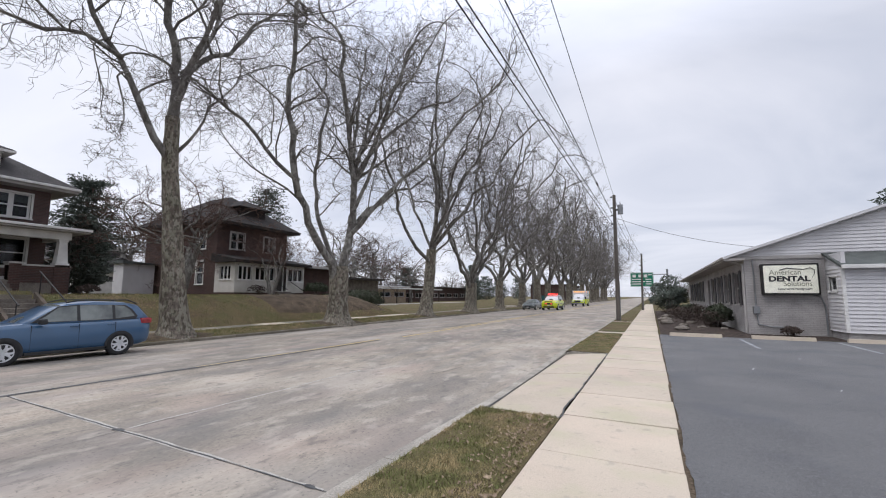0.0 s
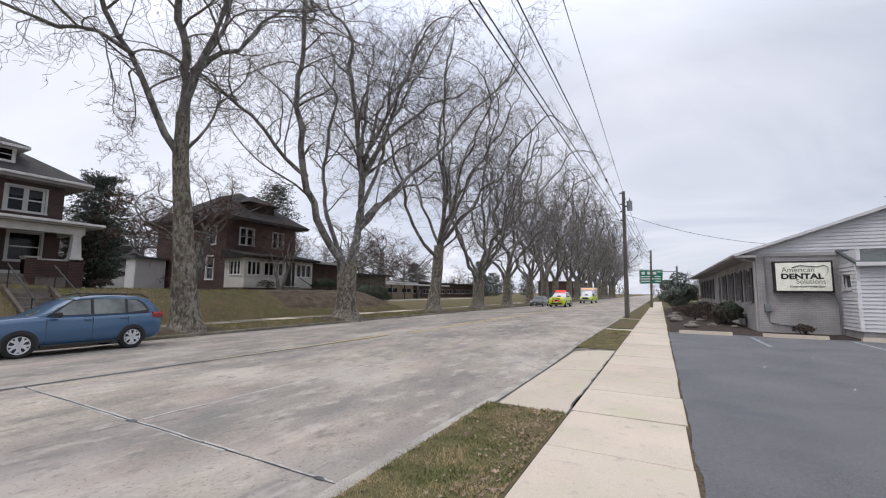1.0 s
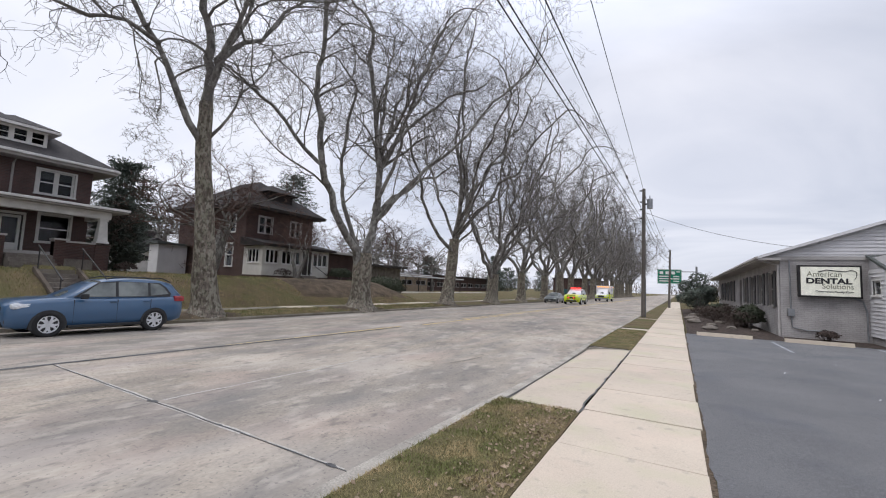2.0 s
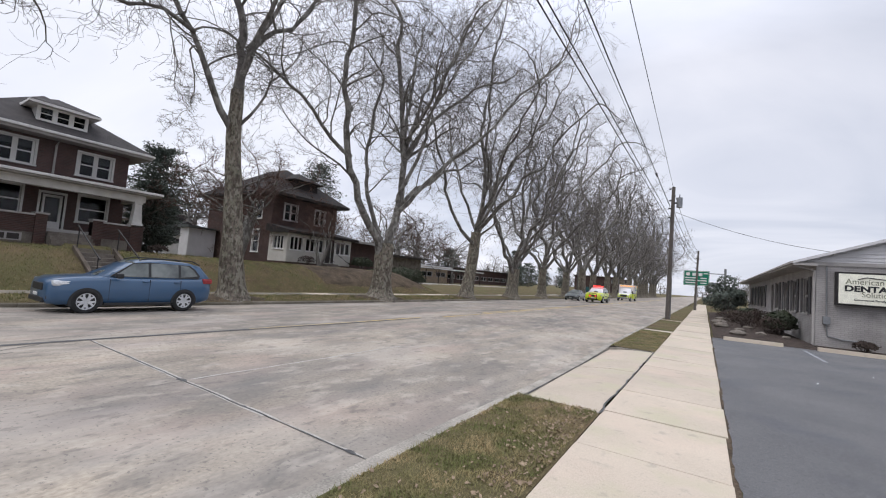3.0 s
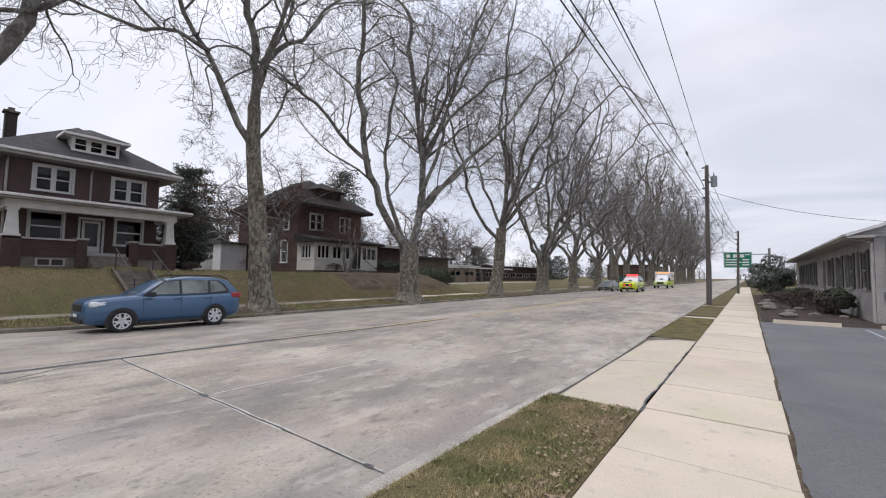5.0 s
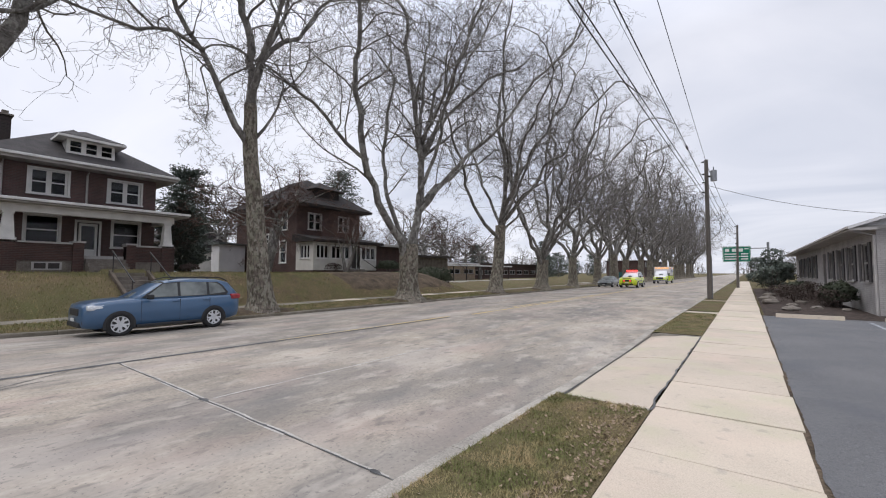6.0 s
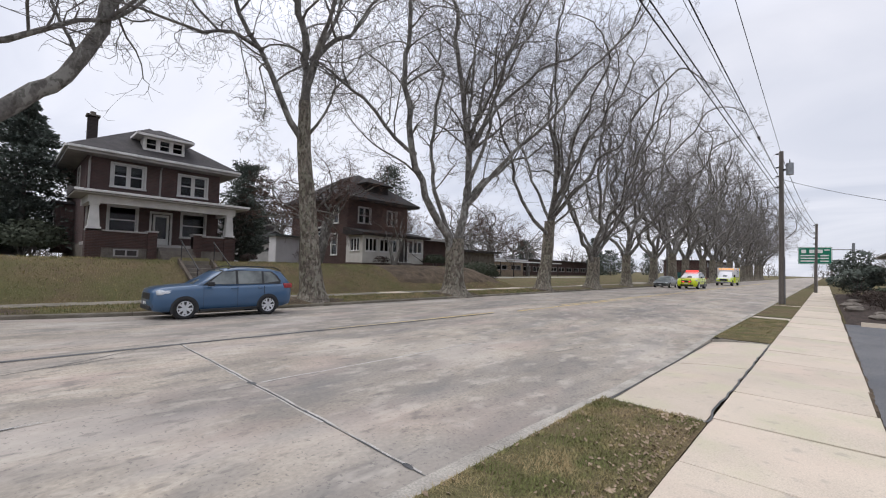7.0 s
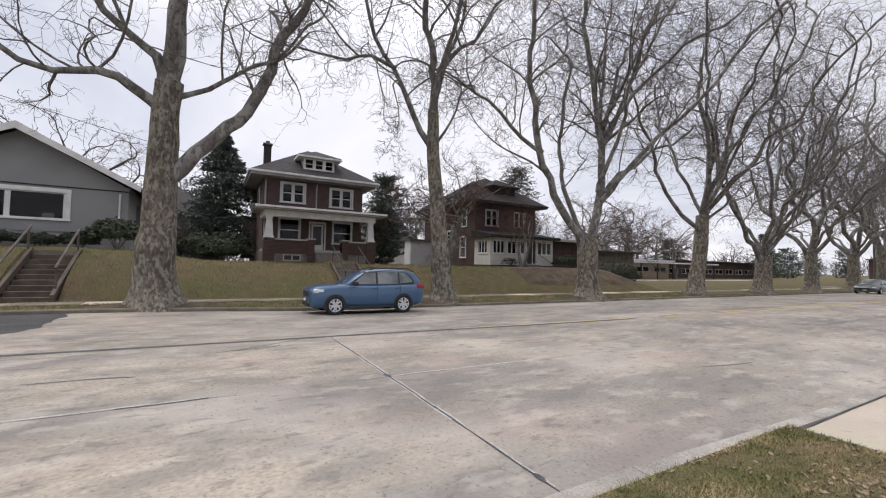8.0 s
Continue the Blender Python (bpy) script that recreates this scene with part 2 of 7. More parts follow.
BRICK_RED = brick_mat("dark_red_brick", (0.125, 0.073, 0.067), (0.092, 0.060, 0.057), (0.115, 0.098, 0.092))
BRICK_RED2 = brick_mat("red_brown_brick", (0.078, 0.038, 0.032), (0.05, 0.029, 0.026), (0.095, 0.076, 0.068))
BRICK_SOOT = brick_mat("sooty_brick", (0.045, 0.032, 0.03), (0.03, 0.024, 0.023), (0.05, 0.045, 0.042))
BRICK_PAINT = brick_mat("painted_grey_brick", (0.39, 0.368, 0.358), (0.355, 0.335, 0.326), (0.29, 0.277, 0.27), 0.22, 0.16)
BRICK_TAN = brick_mat("tan_brick", (0.44, 0.335, 0.24), (0.39, 0.295, 0.21), (0.28, 0.25, 0.2))
STONE = mat("foundation_stone", (0.20, 0.175, 0.15), (0.12, 0.105, 0.09), 2.2, 0.95, bump=0.8, bscale=18)
SHINGLE = mat("roof_shingle", (0.058, 0.053, 0.053), (0.039, 0.036, 0.037), 2.5, 0.95, bump=0.5, bscale=30, fine=0.35)
SHINGLE_BROWN = mat("brown_shingle", (0.026, 0.021, 0.02), (0.016, 0.014, 0.013), 2.5, 0.95, bump=0.5, bscale=30, fine=0.35)
SHINGLE_GREY = mat("grey_green_shingle", (0.095, 0.105, 0.10), (0.07, 0.078, 0.075), 3, 0.95, bump=0.5, bscale=30)
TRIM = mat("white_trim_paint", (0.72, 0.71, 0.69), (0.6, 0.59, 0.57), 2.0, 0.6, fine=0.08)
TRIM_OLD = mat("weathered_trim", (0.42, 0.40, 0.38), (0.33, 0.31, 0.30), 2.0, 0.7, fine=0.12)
SIDING_W = mat("pale_vinyl_siding", (0.62, 0.61, 0.62), (0.55, 0.54, 0.55), 1.2, 0.6, fine=0.06)
SIDING_G = mat("grey_house_siding", (0.262, 0.262, 0.262), (0.23, 0.23, 0.232), 0.9, 0.75, fine=0.08)
CREAM = mat("cream_panel", (0.58, 0.56, 0.52), (0.5, 0.48, 0.44), 1.5, 0.7, fine=0.1)
DARKWOOD = mat("dark_brown_paint", (0.045, 0.036, 0.032), (0.03, 0.026, 0.024), 2, 0.7)
SHUTTER = mat("dark_shutter", (0.055, 0.05, 0.052), (0.04, 0.038, 0.04), 4, 0.6)
GLASS = glass_mat("window_glass", (0.28, 0.31, 0.33))
# indoor shade put into the colour: near-black linings keep the windows dark
ROOM = mat("shade_toned_room", (0.04, 0.037, 0.034), (0.026, 0.024, 0.022), 0.7, 0.95)
BLIND = mat("window_blind", (0.42, 0.40, 0.37), (0.35, 0.33, 0.3), 2, 0.85)
POLEWOOD = mat("pole_wood", (0.15, 0.132, 0.118), (0.09, 0.08, 0.072), 2.0, 0.95, bump=0.7, bscale=30, stretch=(3, 3, 0.2))
WIRE = mat("black_wire", (0.02, 0.02, 0.022), rough=0.6)
STEEL = mat("galvanised_steel", (0.30, 0.31, 0.32), (0.22, 0.225, 0.235), 3, 0.45, metal=0.8, fine=0.1)
IRON = mat("dark_iron", (0.035, 0.033, 0.034), (0.022, 0.02, 0.02), 4, 0.6, metal=0.3)
RAILWOOD = mat("grey_rail", (0.13, 0.11, 0.095), (0.08, 0.068, 0.06), 4, 0.8)
SIGN_G = mat("highway_green", (0.0, 0.17, 0.10), (0.0, 0.15, 0.09), 1, 0.5, fine=0.05)
WHITE_P = mat("reflective_white", (0.75, 0.76, 0.75), rough=0.5)
SIGN_FACE = glow_mat("lit_sign_face", (0.80, 0.79, 0.68), 0.12)
BLACK_P = mat("black_lettering", (0.02, 0.02, 0.022), rough=0.5)
GREY_P = mat("olive_grey_lettering", (0.22, 0.22, 0.16), rough=0.5)
RUBBER = mat("tyre_rubber", (0.022, 0.022, 0.023), (0.015, 0.015, 0.016), 8, 0.85)
PLASTIC = mat("black_plastic", (0.025, 0.026, 0.028), rough=0.55)
ALLOY = mat("alloy_rim", (0.66, 0.67, 0.69), (0.54, 0.55, 0.57), 5, 0.35, metal=0.15, fine=0.05)
# opaque; the light showing through the cabin is put into its grey-green tones
CARGLASS = mat("car_glass", (0.20, 0.22, 0.21), (0.08, 0.09, 0.088), 1.6, 0.06, spec=0.8, fine=0.02)
CHROME = mat("chrome", (0.62, 0.63, 0.65), rough=0.15, metal=1.0, fine=0.02)
LAMP_CLEAR = mat("headlamp_lens", (0.75, 0.78, 0.80), (0.5, 0.52, 0.55), 14, 0.08, spec=0.8)
LAMP_RED = mat("tail_lamp", (0.35, 0.03, 0.04), (0.22, 0.015, 0.02), 12, 0.12, spec=0.8)
AMBER = glow_mat("amber_lamp", (1.0, 0.40, 0.06), 1.2)
REDGLOW = glow_mat("red_beacon", (1.0, 0.06, 0.05), 2.0)


def paint(name, c):
    m = mat(name, c, tuple(k * 0.94 for k in c), 0.7, 0.28, fine=0.03, spec=0.5)
    m.node_tree.nodes["Principled BSDF"].inputs["Coat Weight"].default_value = 0.6
    return m


CAR_BLUE = paint("marine_blue_paint", (0.034, 0.09, 0.178))
CAR_GREY = paint("grey_green_paint", (0.10, 0.115, 0.115))
CAR_WHITE = paint("white_paint", (0.74, 0.74, 0.76))
CAR_LIME = paint("lime_yellow_paint", (0.60, 0.72, 0.02))
CAR_NAVY = paint("navy_band", (0.02, 0.03, 0.10))
CAR_TEAL = paint("teal_paint", (0.02, 0.10, 0.11))


# ---- building helpers ----
ORG = {}


def thing(name, at, label, category, group="", kind=""):
    ob = new(name)
    ob.empty_display_size = 0.3
    ob.location = at
    ORG[ob] = Vector(at)
    return tagged(ob, label, category, group, kind)


def part(name, bm, material, parent=None, label="", smooth=False):
    """Link a bmesh, given in world metres, as one mesh object under a thing or a part."""
    bmesh.ops.recalc_face_normals(bm, faces=bm.faces)
    org = ORG[parent] if parent else Vector((0, 0, 0))
    bm.transform(Matrix.Translation(-org))
    me = bpy.data.meshes.new(name)
    bm.to_mesh(me)
    bm.free()
    if smooth:
        me.polygons.foreach_set("use_smooth", [True] * len(me.polygons))
    for m in material if isinstance(material, (list, tuple)) else [material]:
        me.materials.append(m)
    ob = new(name, me)
    ORG[ob] = org
    if parent:
        ob.parent = parent
    if label:
        ob["label"] = label
    return ob


def raw(name, verts, faces, material, parent=None, smooth=False):
    me = bpy.data.meshes.new(name)
    me.from_pydata(verts, [], faces)
    me.materials.append(material)
    if smooth:
        me.polygons.foreach_set("use_smooth", [True] * len(me.polygons))
    ob = new(name, me)
    ORG[ob] = ORG[parent] if parent else Vector((0, 0, 0))
    if parent:
        ob.parent = parent
    return ob


def box(bm, x0, x1, y0, y1, z0, z1, bev=0.0, m=None):
    vs = [bm.verts.new((x, y, z)) for x in (x0, x1) for y in (y0, y1) for z in (z0, z1)]
    if m is not None:
        for v in vs:
            v.co = m @ v.co
    fs = [bm.faces.new([vs[i] for i in q]) for q in ((0, 1, 3, 2), (4, 6, 7, 5), (0, 4, 5, 1), (2, 3, 7, 6), (0, 2, 6, 4), (1, 5, 7, 3))]
    if bev:
        es = list({e for f in fs for e in f.edges})
        bmesh.ops.bevel(bm, geom=es, offset=bev, segments=2, affect="EDGES", profile=0.6)
    return bm


def boxes(*rows, bev=0.0, m=None):
    bm = bmesh.new()
    for r in rows:
        box(bm, *r, bev=bev, m=m)
    return bm


def prism(bm, pts, d0, d1, m=None):
    """A polygon of (u, z) drawn out from d0 to d1 along the third axis: local (u, d, z)."""
    a = [bm.verts.new((u, d0, z)) for u, z in pts]
    b = [bm.verts.new((u, d1, z)) for u, z in pts]
    if m is not None:
        for v in a + b:
            v.co = m @ v.co
    bm.faces.new(a)
    bm.faces.new(b[::-1])
    for i in range(len(pts)):
        j = (i + 1) % len(pts)
        bm.faces.new((a[i], b[i], b[j], a[j]))
    return bm


def tube(bm, pts, r0, r1=None, sides=8, cap=True):
    r1 = r0 if r1 is None else r1
    pts = [Vector(p) for p in pts]
    rings = []
    for i, p in enumerate(pts):
        d = (pts[min(i + 1, len(pts) - 1)] - pts[max(i - 1, 0)]).normalized()
        a = d.cross((0, 0, 1) if abs(d.z) < 0.9 else (1, 0, 0)).normalized()
        b = d.cross(a)
        r = r0 + (r1 - r0) * i / max(1, len(pts) - 1)
        rings.append([bm.verts.new(p + r * (a * math.cos(6.28319 * k / sides) + b * math.sin(6.28319 * k / sides))) for k in range(sides)])
    for u, v in zip(rings, rings[1:]):
        for k in range(sides):
            bm.faces.new((u[k], u[(k + 1) % sides], v[(k + 1) % sides], v[k]))
    if cap:
        bm.faces.new(rings[0][::-1])
        bm.faces.new(rings[-1])
    return bm


# a facade's own axes (u along, d outwards, z up) in the world
def facing(side, at):
    rows = {"+x": ((0, 1, 0), (1, 0, 0)), "-y": ((1, 0, 0), (0, -1, 0)), "-x": ((0, 1, 0), (-1, 0, 0)), "+y": ((1, 0, 0), (0, 1, 0))}[side]
    m = Matrix.Identity(4)
    for i in range(3):
        m[i][0], m[i][1] = rows[0][i], rows[1][i]
    axis = 0 if side[1] == "x" else 1
    m[axis][3] = at
    return m


def wall_mesh(m, u0, u1, z0, z1, holes=(), thick=0.25):
    """One wall with its outer face at d = 0 and real openings (u0, u1, z0, z1) through it."""
    us = sorted({u0, u1, *[h[0] for h in holes], *[h[1] for h in holes]})
    zs = sorted({z0, z1, *[h[2] for h in holes], *[h[3] for h in holes]})
    bm = bmesh.new()
    out = [[bm.verts.new(m @ Vector((u, 0, z))) for z in zs] for u in us]
    inn = [[bm.verts.new(m @ Vector((u, -thick, z))) for z in zs] for u in us]

    def solid(i, k):
        if not (0 <= i < len(us) - 1 and 0 <= k < len(zs) - 1):
            return False
        mu, mz = (us[i] + us[i + 1]) / 2, (zs[k] + zs[k + 1]) / 2
        return not any(h[0] < mu < h[1] and h[2] < mz < h[3] for h in holes)

    for i in range(len(us) - 1):
        for k in range(len(zs) - 1):
            if not solid(i, k):
                continue
            for g in (out, inn):
                bm.faces.new((g[i][k], g[i + 1][k], g[i + 1][k + 1], g[i][k + 1]))
            for near, a, b in (((i - 1, k), (i, k), (i, k + 1)), ((i + 1, k), (i + 1, k), (i + 1, k + 1)), ((i, k - 1), (i, k), (i + 1, k)), ((i, k + 1), (i, k + 1), (i + 1, k + 1))):
                if not solid(*near):
                    bm.faces.new((out[a[0]][a[1]], out[b[0]][b[1]], inn[b[0]][b[1]], inn[a[0]][a[1]]))
    bmesh.ops.delete(bm, geom=[v for v in bm.verts if not v.link_faces], context="VERTS")
    return bm


def window(house, m, u0, u1, z0, z1, sashes=1, rail=True, trim=TRIM, blind=0.0, border=0.10, name="window"):
    """Trim round the opening, sash bars, panes of glass set back, a sill; an optional blind behind."""
    bm = bmesh.new()
    b = border
    for r in ((u0 - b, u0, z0, z1), (u1, u1 + b, z0, z1), (u0 - b, u1 + b, z1, z1 + b)):
        box(bm, r[0], r[1], -0.06, 0.035, r[2], r[3], 0.008, m)
    win = part(name, bm, trim, house)
    part("sill", boxes((u0 - b - 0.03, u1 + b + 0.03, -0.06, 0.07, z0 - 0.07, z0), bev=0.01, m=m), trim, win)
    w = (u1 - u0) / sashes
    bm = bmesh.new()
    for k in range(sashes):
        a, e = u0 + k * w, u0 + (k + 1) * w
        g = 0.10 if sashes == 2 else 0.06 if sashes > 2 else 0.05
        for r in ((a, a + g, z0, z1), (e - g, e, z0, z1), (a + g, e - g, z0, z0 + 0.06), (a + g, e - g, z1 - 0.05, z1)):
            box(bm, r[0], r[1], -0.10, -0.035, r[2], r[3], m=m)
        if rail:
            mid = (z0 + z1) / 2
            box(bm, a + g, e - g, -0.10, -0.035, mid - 0.03, mid + 0.03, m=m)
    part("sash", bm, trim, win)
    for k in range(sashes):
        a, e = u0 + k * w, u0 + (k + 1) * w
        for q in ((z0, (z0 + z1) / 2), ((z0 + z1) / 2, z1)) if rail else ((z0, z1),):
            p = part("pane", boxes((a + 0.05, e - 0.05, -0.078, -0.07, q[0] + 0.03, q[1] - 0.03), m=m), GLASS, win)
            p.visible_shadow = False
    if blind:
        part("blind", boxes((u0 + 0.05, u1 - 0.05, -0.15, -0.14, z1 - blind * (z1 - z0), z1 - 0.03), m=m), BLIND, win)
    return win


# ---- lie of the land ----
NEAR_KERB, FAR_KERB, LANES = -2.46, -16.8, (-2.46, -6.02, -9.45, -13.1, -16.8)


def ease(a, b, v):
    s = min(1.0, max(0.0, (v - a) / (b - a)))
    return s * s * (3 - 2 * s)


def road_z(x, y):
    """Near gutter, crown at the centre line, far gutter a little lower as the street goes on."""
    far = -0.15 - 0.18 * ease(-3, 6, y)
    crown = -0.08 - 0.03 * ease(2, 12, y)
    if x > -9.45:
        return -0.15 + (crown + 0.15) * (NEAR_KERB - x) / 6.99
    return crown + (far - crown) * (-9.45 - x) / 7.35


def bank_top(y):
    return 1.97 - 0.42 * ease(-3, 1, y) - 1.45 * ease(28, 34, y)


def land_z(x, y):
    if x > NEAR_KERB + 0.05:
        return -0.02 if x > 0.25 else -0.16
    if x > FAR_KERB - 0.1:
        return road_z(x, y) - 0.12
    edge = road_z(FAR_KERB, y) + 0.12
    if x > -18.6:
        return edge + (-0.05 - edge) * (FAR_KERB - x) / 1.8
    if x > -20.2:
        return -0.06
    top = bank_top(y)
    s = min(1.0, (-20.2 - x) / 4.0)
    z = -0.06 + (top + 0.06) * (1 - (1 - s) ** 1.9)
    # cuttings for the two flights of garden steps
    if x > -24.3 and (-5.97 < y < -4.18 or 6.33 < y < 8.02):
        return -0.1 + 0.55 * max(0, -20.35 - x) * (0.85 if y > 0 else 1.0)
    return z + 0.05 * noise.noise((x * 0.5, y * 0.5, 0)) * min(1, s * 3)


def sheet(name, xs, ys, zf, material, label, category):
    verts = [(x, y, zf(x, y)) for y in ys for x in xs]
    w = len(xs)
    faces = [(j * w + i, j * w + i + 1, (j + 1) * w + i + 1, (j + 1) * w + i) for j in range(len(ys) - 1) for i in range(w - 1)]
    return tagged(raw(name, verts, faces, material, smooth=True), label, category, kind="structure")


gx = [-900, -400, -200, -120, -80, -60, -50, -44, -40, -36, -33, -31, -29, -27, -26, -25.2, -24.6, -24.2, -23.8, -23.3, -22.8, -22.3, -21.8, -21.3, -20.9, -20.6, -20.3, -20.2,
      -19.9, -18.61, -18.6, -18, -17.4, -16.91, -16.9, -15, -9.45, -2.42, -2.40, 0.24, 0.26, 5, 20, 60, 200, 900]
gy = [-900, -300, -120, -60, -40] + sorted([-30 + 0.8 * k for k in range(120)] + [-5.99, -5.95, -4.2, -4.16, 6.31, 6.35, 8.0, 8.04]) + [70, 80, 100, 130, 180, 260, 400, 700, 1500]
sheet("ground", gx, gy, land_z, GRASS, "brown-green winter lawn and grassy banks beside the street", "ground")

# road slabs, one per lane and bay, with open joints over a tarred bed
bed_ys = [-60, -40, -30, -20, -14, -10, -6, -3, -1, 1, 3, 5, 7, 9, 12, 16, 20, 30, 45, 70, 110, 200, 700]
road = sheet("road", [-16.86, -13.1, -9.45, -6.02, -2.44], bed_ys, lambda x, y: road_z(x, y) - 0.018, TAR, "dark tarred bed under the concrete street slabs", "road")


def slab(x0, x1, y0, y1, gap=0.009):
    ny = max(1, min(30, int((y1 - y0) / 0.7)))
    xs = [x0 + gap * 0.4, x1 - gap * 0.4]
    ys = [y0 + gap + (y1 - y0 - 2 * gap) * k / ny for k in range(ny + 1)]
    bm = bmesh.new()
    top = [[bm.verts.new((x, y, road_z(x, y))) for x in xs] for y in ys]
    low = [[bm.verts.new((x, y, road_z(x, y) - 0.05)) for x in xs] for y in ys]
    for j in range(ny):
        bm.faces.new((top[j][0], top[j][1], top[j + 1][1], top[j + 1][0]))
        bm.faces.new((top[j][0], top[j + 1][0], low[j + 1][0], low[j][0]))
        bm.faces.new((top[j][1], low[j][1], low[j + 1][1], top[j + 1][1]))
    for j, s in ((0, 1), (ny, -1)):
        bm.faces.new((top[j][0], low[j][0], low[j][1], top[j][1]))
    return part("slab", bm, ROAD, road)


bays = [-60, -34, -15.6, 3.0, 21.6, 40.2, 58.8, 77, 96, 130, 180, 300, 700]
for x1, x0 in zip(LANES, LANES[1:]):
    shift = 0.0 if x1 > -9 else 11.4
    ends = [bays[0]] + [b + shift for b in bays[1:-1]] + [bays[-1]]
    for a, b in zip(ends, ends[1:]):
        slab(x0, x1, a, b)


def strip(name, x0, x1, y0, y1, zf, material, parent, lift=0.004, wob=0.0, step=1.0, slant=0.0, pace=0.35):
    """A narrow band along the street; wob and pace: how far and how fast it wanders, slant: its drift sideways."""
    n = max(1, int((y1 - y0) / step))
    v, f = [], []
    for k in range(n + 1):
        y = y0 + (y1 - y0) * k / n
        o = wob * noise.noise((y * pace, x0, 3.3)) + slant * (y - y0)
        e = min(0.15 * wob, 0.4 * (x1 - x0)) * noise.noise((y * pace * 3, x0, 8.1))
        v += [(x0 + o, y, zf(x0 + o, y) + lift), (x1 + o + e, y, zf(x1 + o, y) + lift)]
        if k:
            f.append((2 * k - 2, 2 * k - 1, 2 * k + 1, 2 * k))
    return raw(name, v, f, material, parent)


def cross_strip(name, y0, y1, x0, x1, material, lift=0.004, wob=0.0, step=0.12):
    """A narrow band across the street."""
    n = max(1, int((x1 - x0) / step))
    v, f = [], []
    for k in range(n + 1):
        x = x0 + (x1 - x0) * k / n
        o, e = wob * noise.noise((x * 1.1, y0, 5.5)), wob * noise.noise((x * 3.1, y1, 9.5))
        v += [(x, y0 + o, road_z(x, y0) + lift), (x, max(y0 + o + 0.004, y1 + o + e), road_z(x, y1) + lift)]
        if k:
            f.append((2 * k - 2, 2 * k, 2 * k + 1, 2 * k - 1))
    return raw(name, v, f, material, road)


# double yellow line, worn off near the joint, tar seam at the crown, pale sealed joints and crooked cracks
strip("yellow_line", -9.60, -9.45, 6.2, 13.4, road_z, PAINT_Y, road, step=0.5, slant=0.006, wob=0.02)
strip("yellow_line", -9.28, -9.13, 14.6, 120, road_z, PAINT_Y, road, step=2, slant=0.002)
strip("yellow_line", -9.62, -9.47, 19.0, 120, road_z, PAINT_Y, road, step=2, slant=0.002)
strip("tar_seam", -10.33, -10.185, -30, 13.2, road_z, TAR, road, 0.006, 0.05, 0.3, slant=0.022)
cross_strip("joint_edge", 3.012, 3.04, -9.4, -2.7, JOINT_PALE, 0.003, 0.02)
cross_strip("joint_edge", 2.965, 2.988, -8.2, -4.2, JOINT_PALE, 0.003, 0.02)
cross_strip("joint_tar", 2.992, 3.008, -9.5, -2.62, TAR, 0.006, 0.012)
strip("joint_edge", -6.08, -6.03, -1.2, 0.9, road_z, JOINT_PALE, road, 0.003, 0.03, 0.15, pace=1.5)
strip("joint_edge", -6.06, -6.015, 3.1, 7.8, road_z, JOINT_PALE, road, 0.003, 0.03, 0.15, pace=1.5)
strip("joint_tar", -6.04, -6.015, -0.2, 0.7, road_z, TAR, road, 0.006, 0.04, 0.12, pace=1.5)
for k, (x0, y0, y1, sl) in enumerate(((-8.62, 0.55, 2.3, -0.38), (-8.8, 1.1, 1.9, -0.1), (-10.6, -2.5, 1.6, 0), (-9.9, 2.2, 4.6, -0.22), (-9.3, 14, 24, 0), (-12.9, 22, 34, 0), (-6.1, 18, 30, 0), (-4.4, 8.2, 9.4, 0.2), (-7.6, -1.4, -0.2, 0.15), (-13.4, 3.4, 7.4, 0.1))):
    strip("crack", x0, x0 + 0.022, y0, y1, road_z, TAR, road, 0.006, 0.22, 0.08, slant=sl, pace=0.9)
# spalled corner where the joints meet
for k, (cx, cy, w) in enumerate(((-6.05, 3.0, 0.09), (-2.85, 3.0, 0.07), (-6.12, 2.97, 0.05), (-9.5, 3.0, 0.05), (-7.4, 3.0, 0.04), (-4.6, 3.0, 0.04))):
    ring = [(cx + w * math.cos(q * 0.5236) * (1 + 0.5 * noise.noise((q * 1.7, k, 0))), cy + 0.45 * w * math.sin(q * 0.5236) * (1 + 0.5 * noise.noise((q * 1.7, k, 4)))) for q in range(12)]
    raw("spall", [(x, y, road_z(x, y) + 0.0075) for x, y in ring], [tuple(range(12))], TAR, road)
# dark asphalt repair with a ragged end
v, f = [], []
for k in range(61):
    x = -16.79 + 4.9 * k / 60
    for m in range(2):
        yy = -2.9 + 0.22 * noise.noise((x * 1.3, 0, 2.2)) + 0.10 * noise.noise((x * 5, 0, 7)) - 0.55 * ease(-12.9, -11.9, x) if m else -14.0
        v.append((x, yy, road_z(x, yy) + 0.005))
    if k:
        f.append((2 * k - 2, 2 * k, 2 * k + 1, 2 * k - 1))
raw("repair_patch", v, f, PATCH, road)


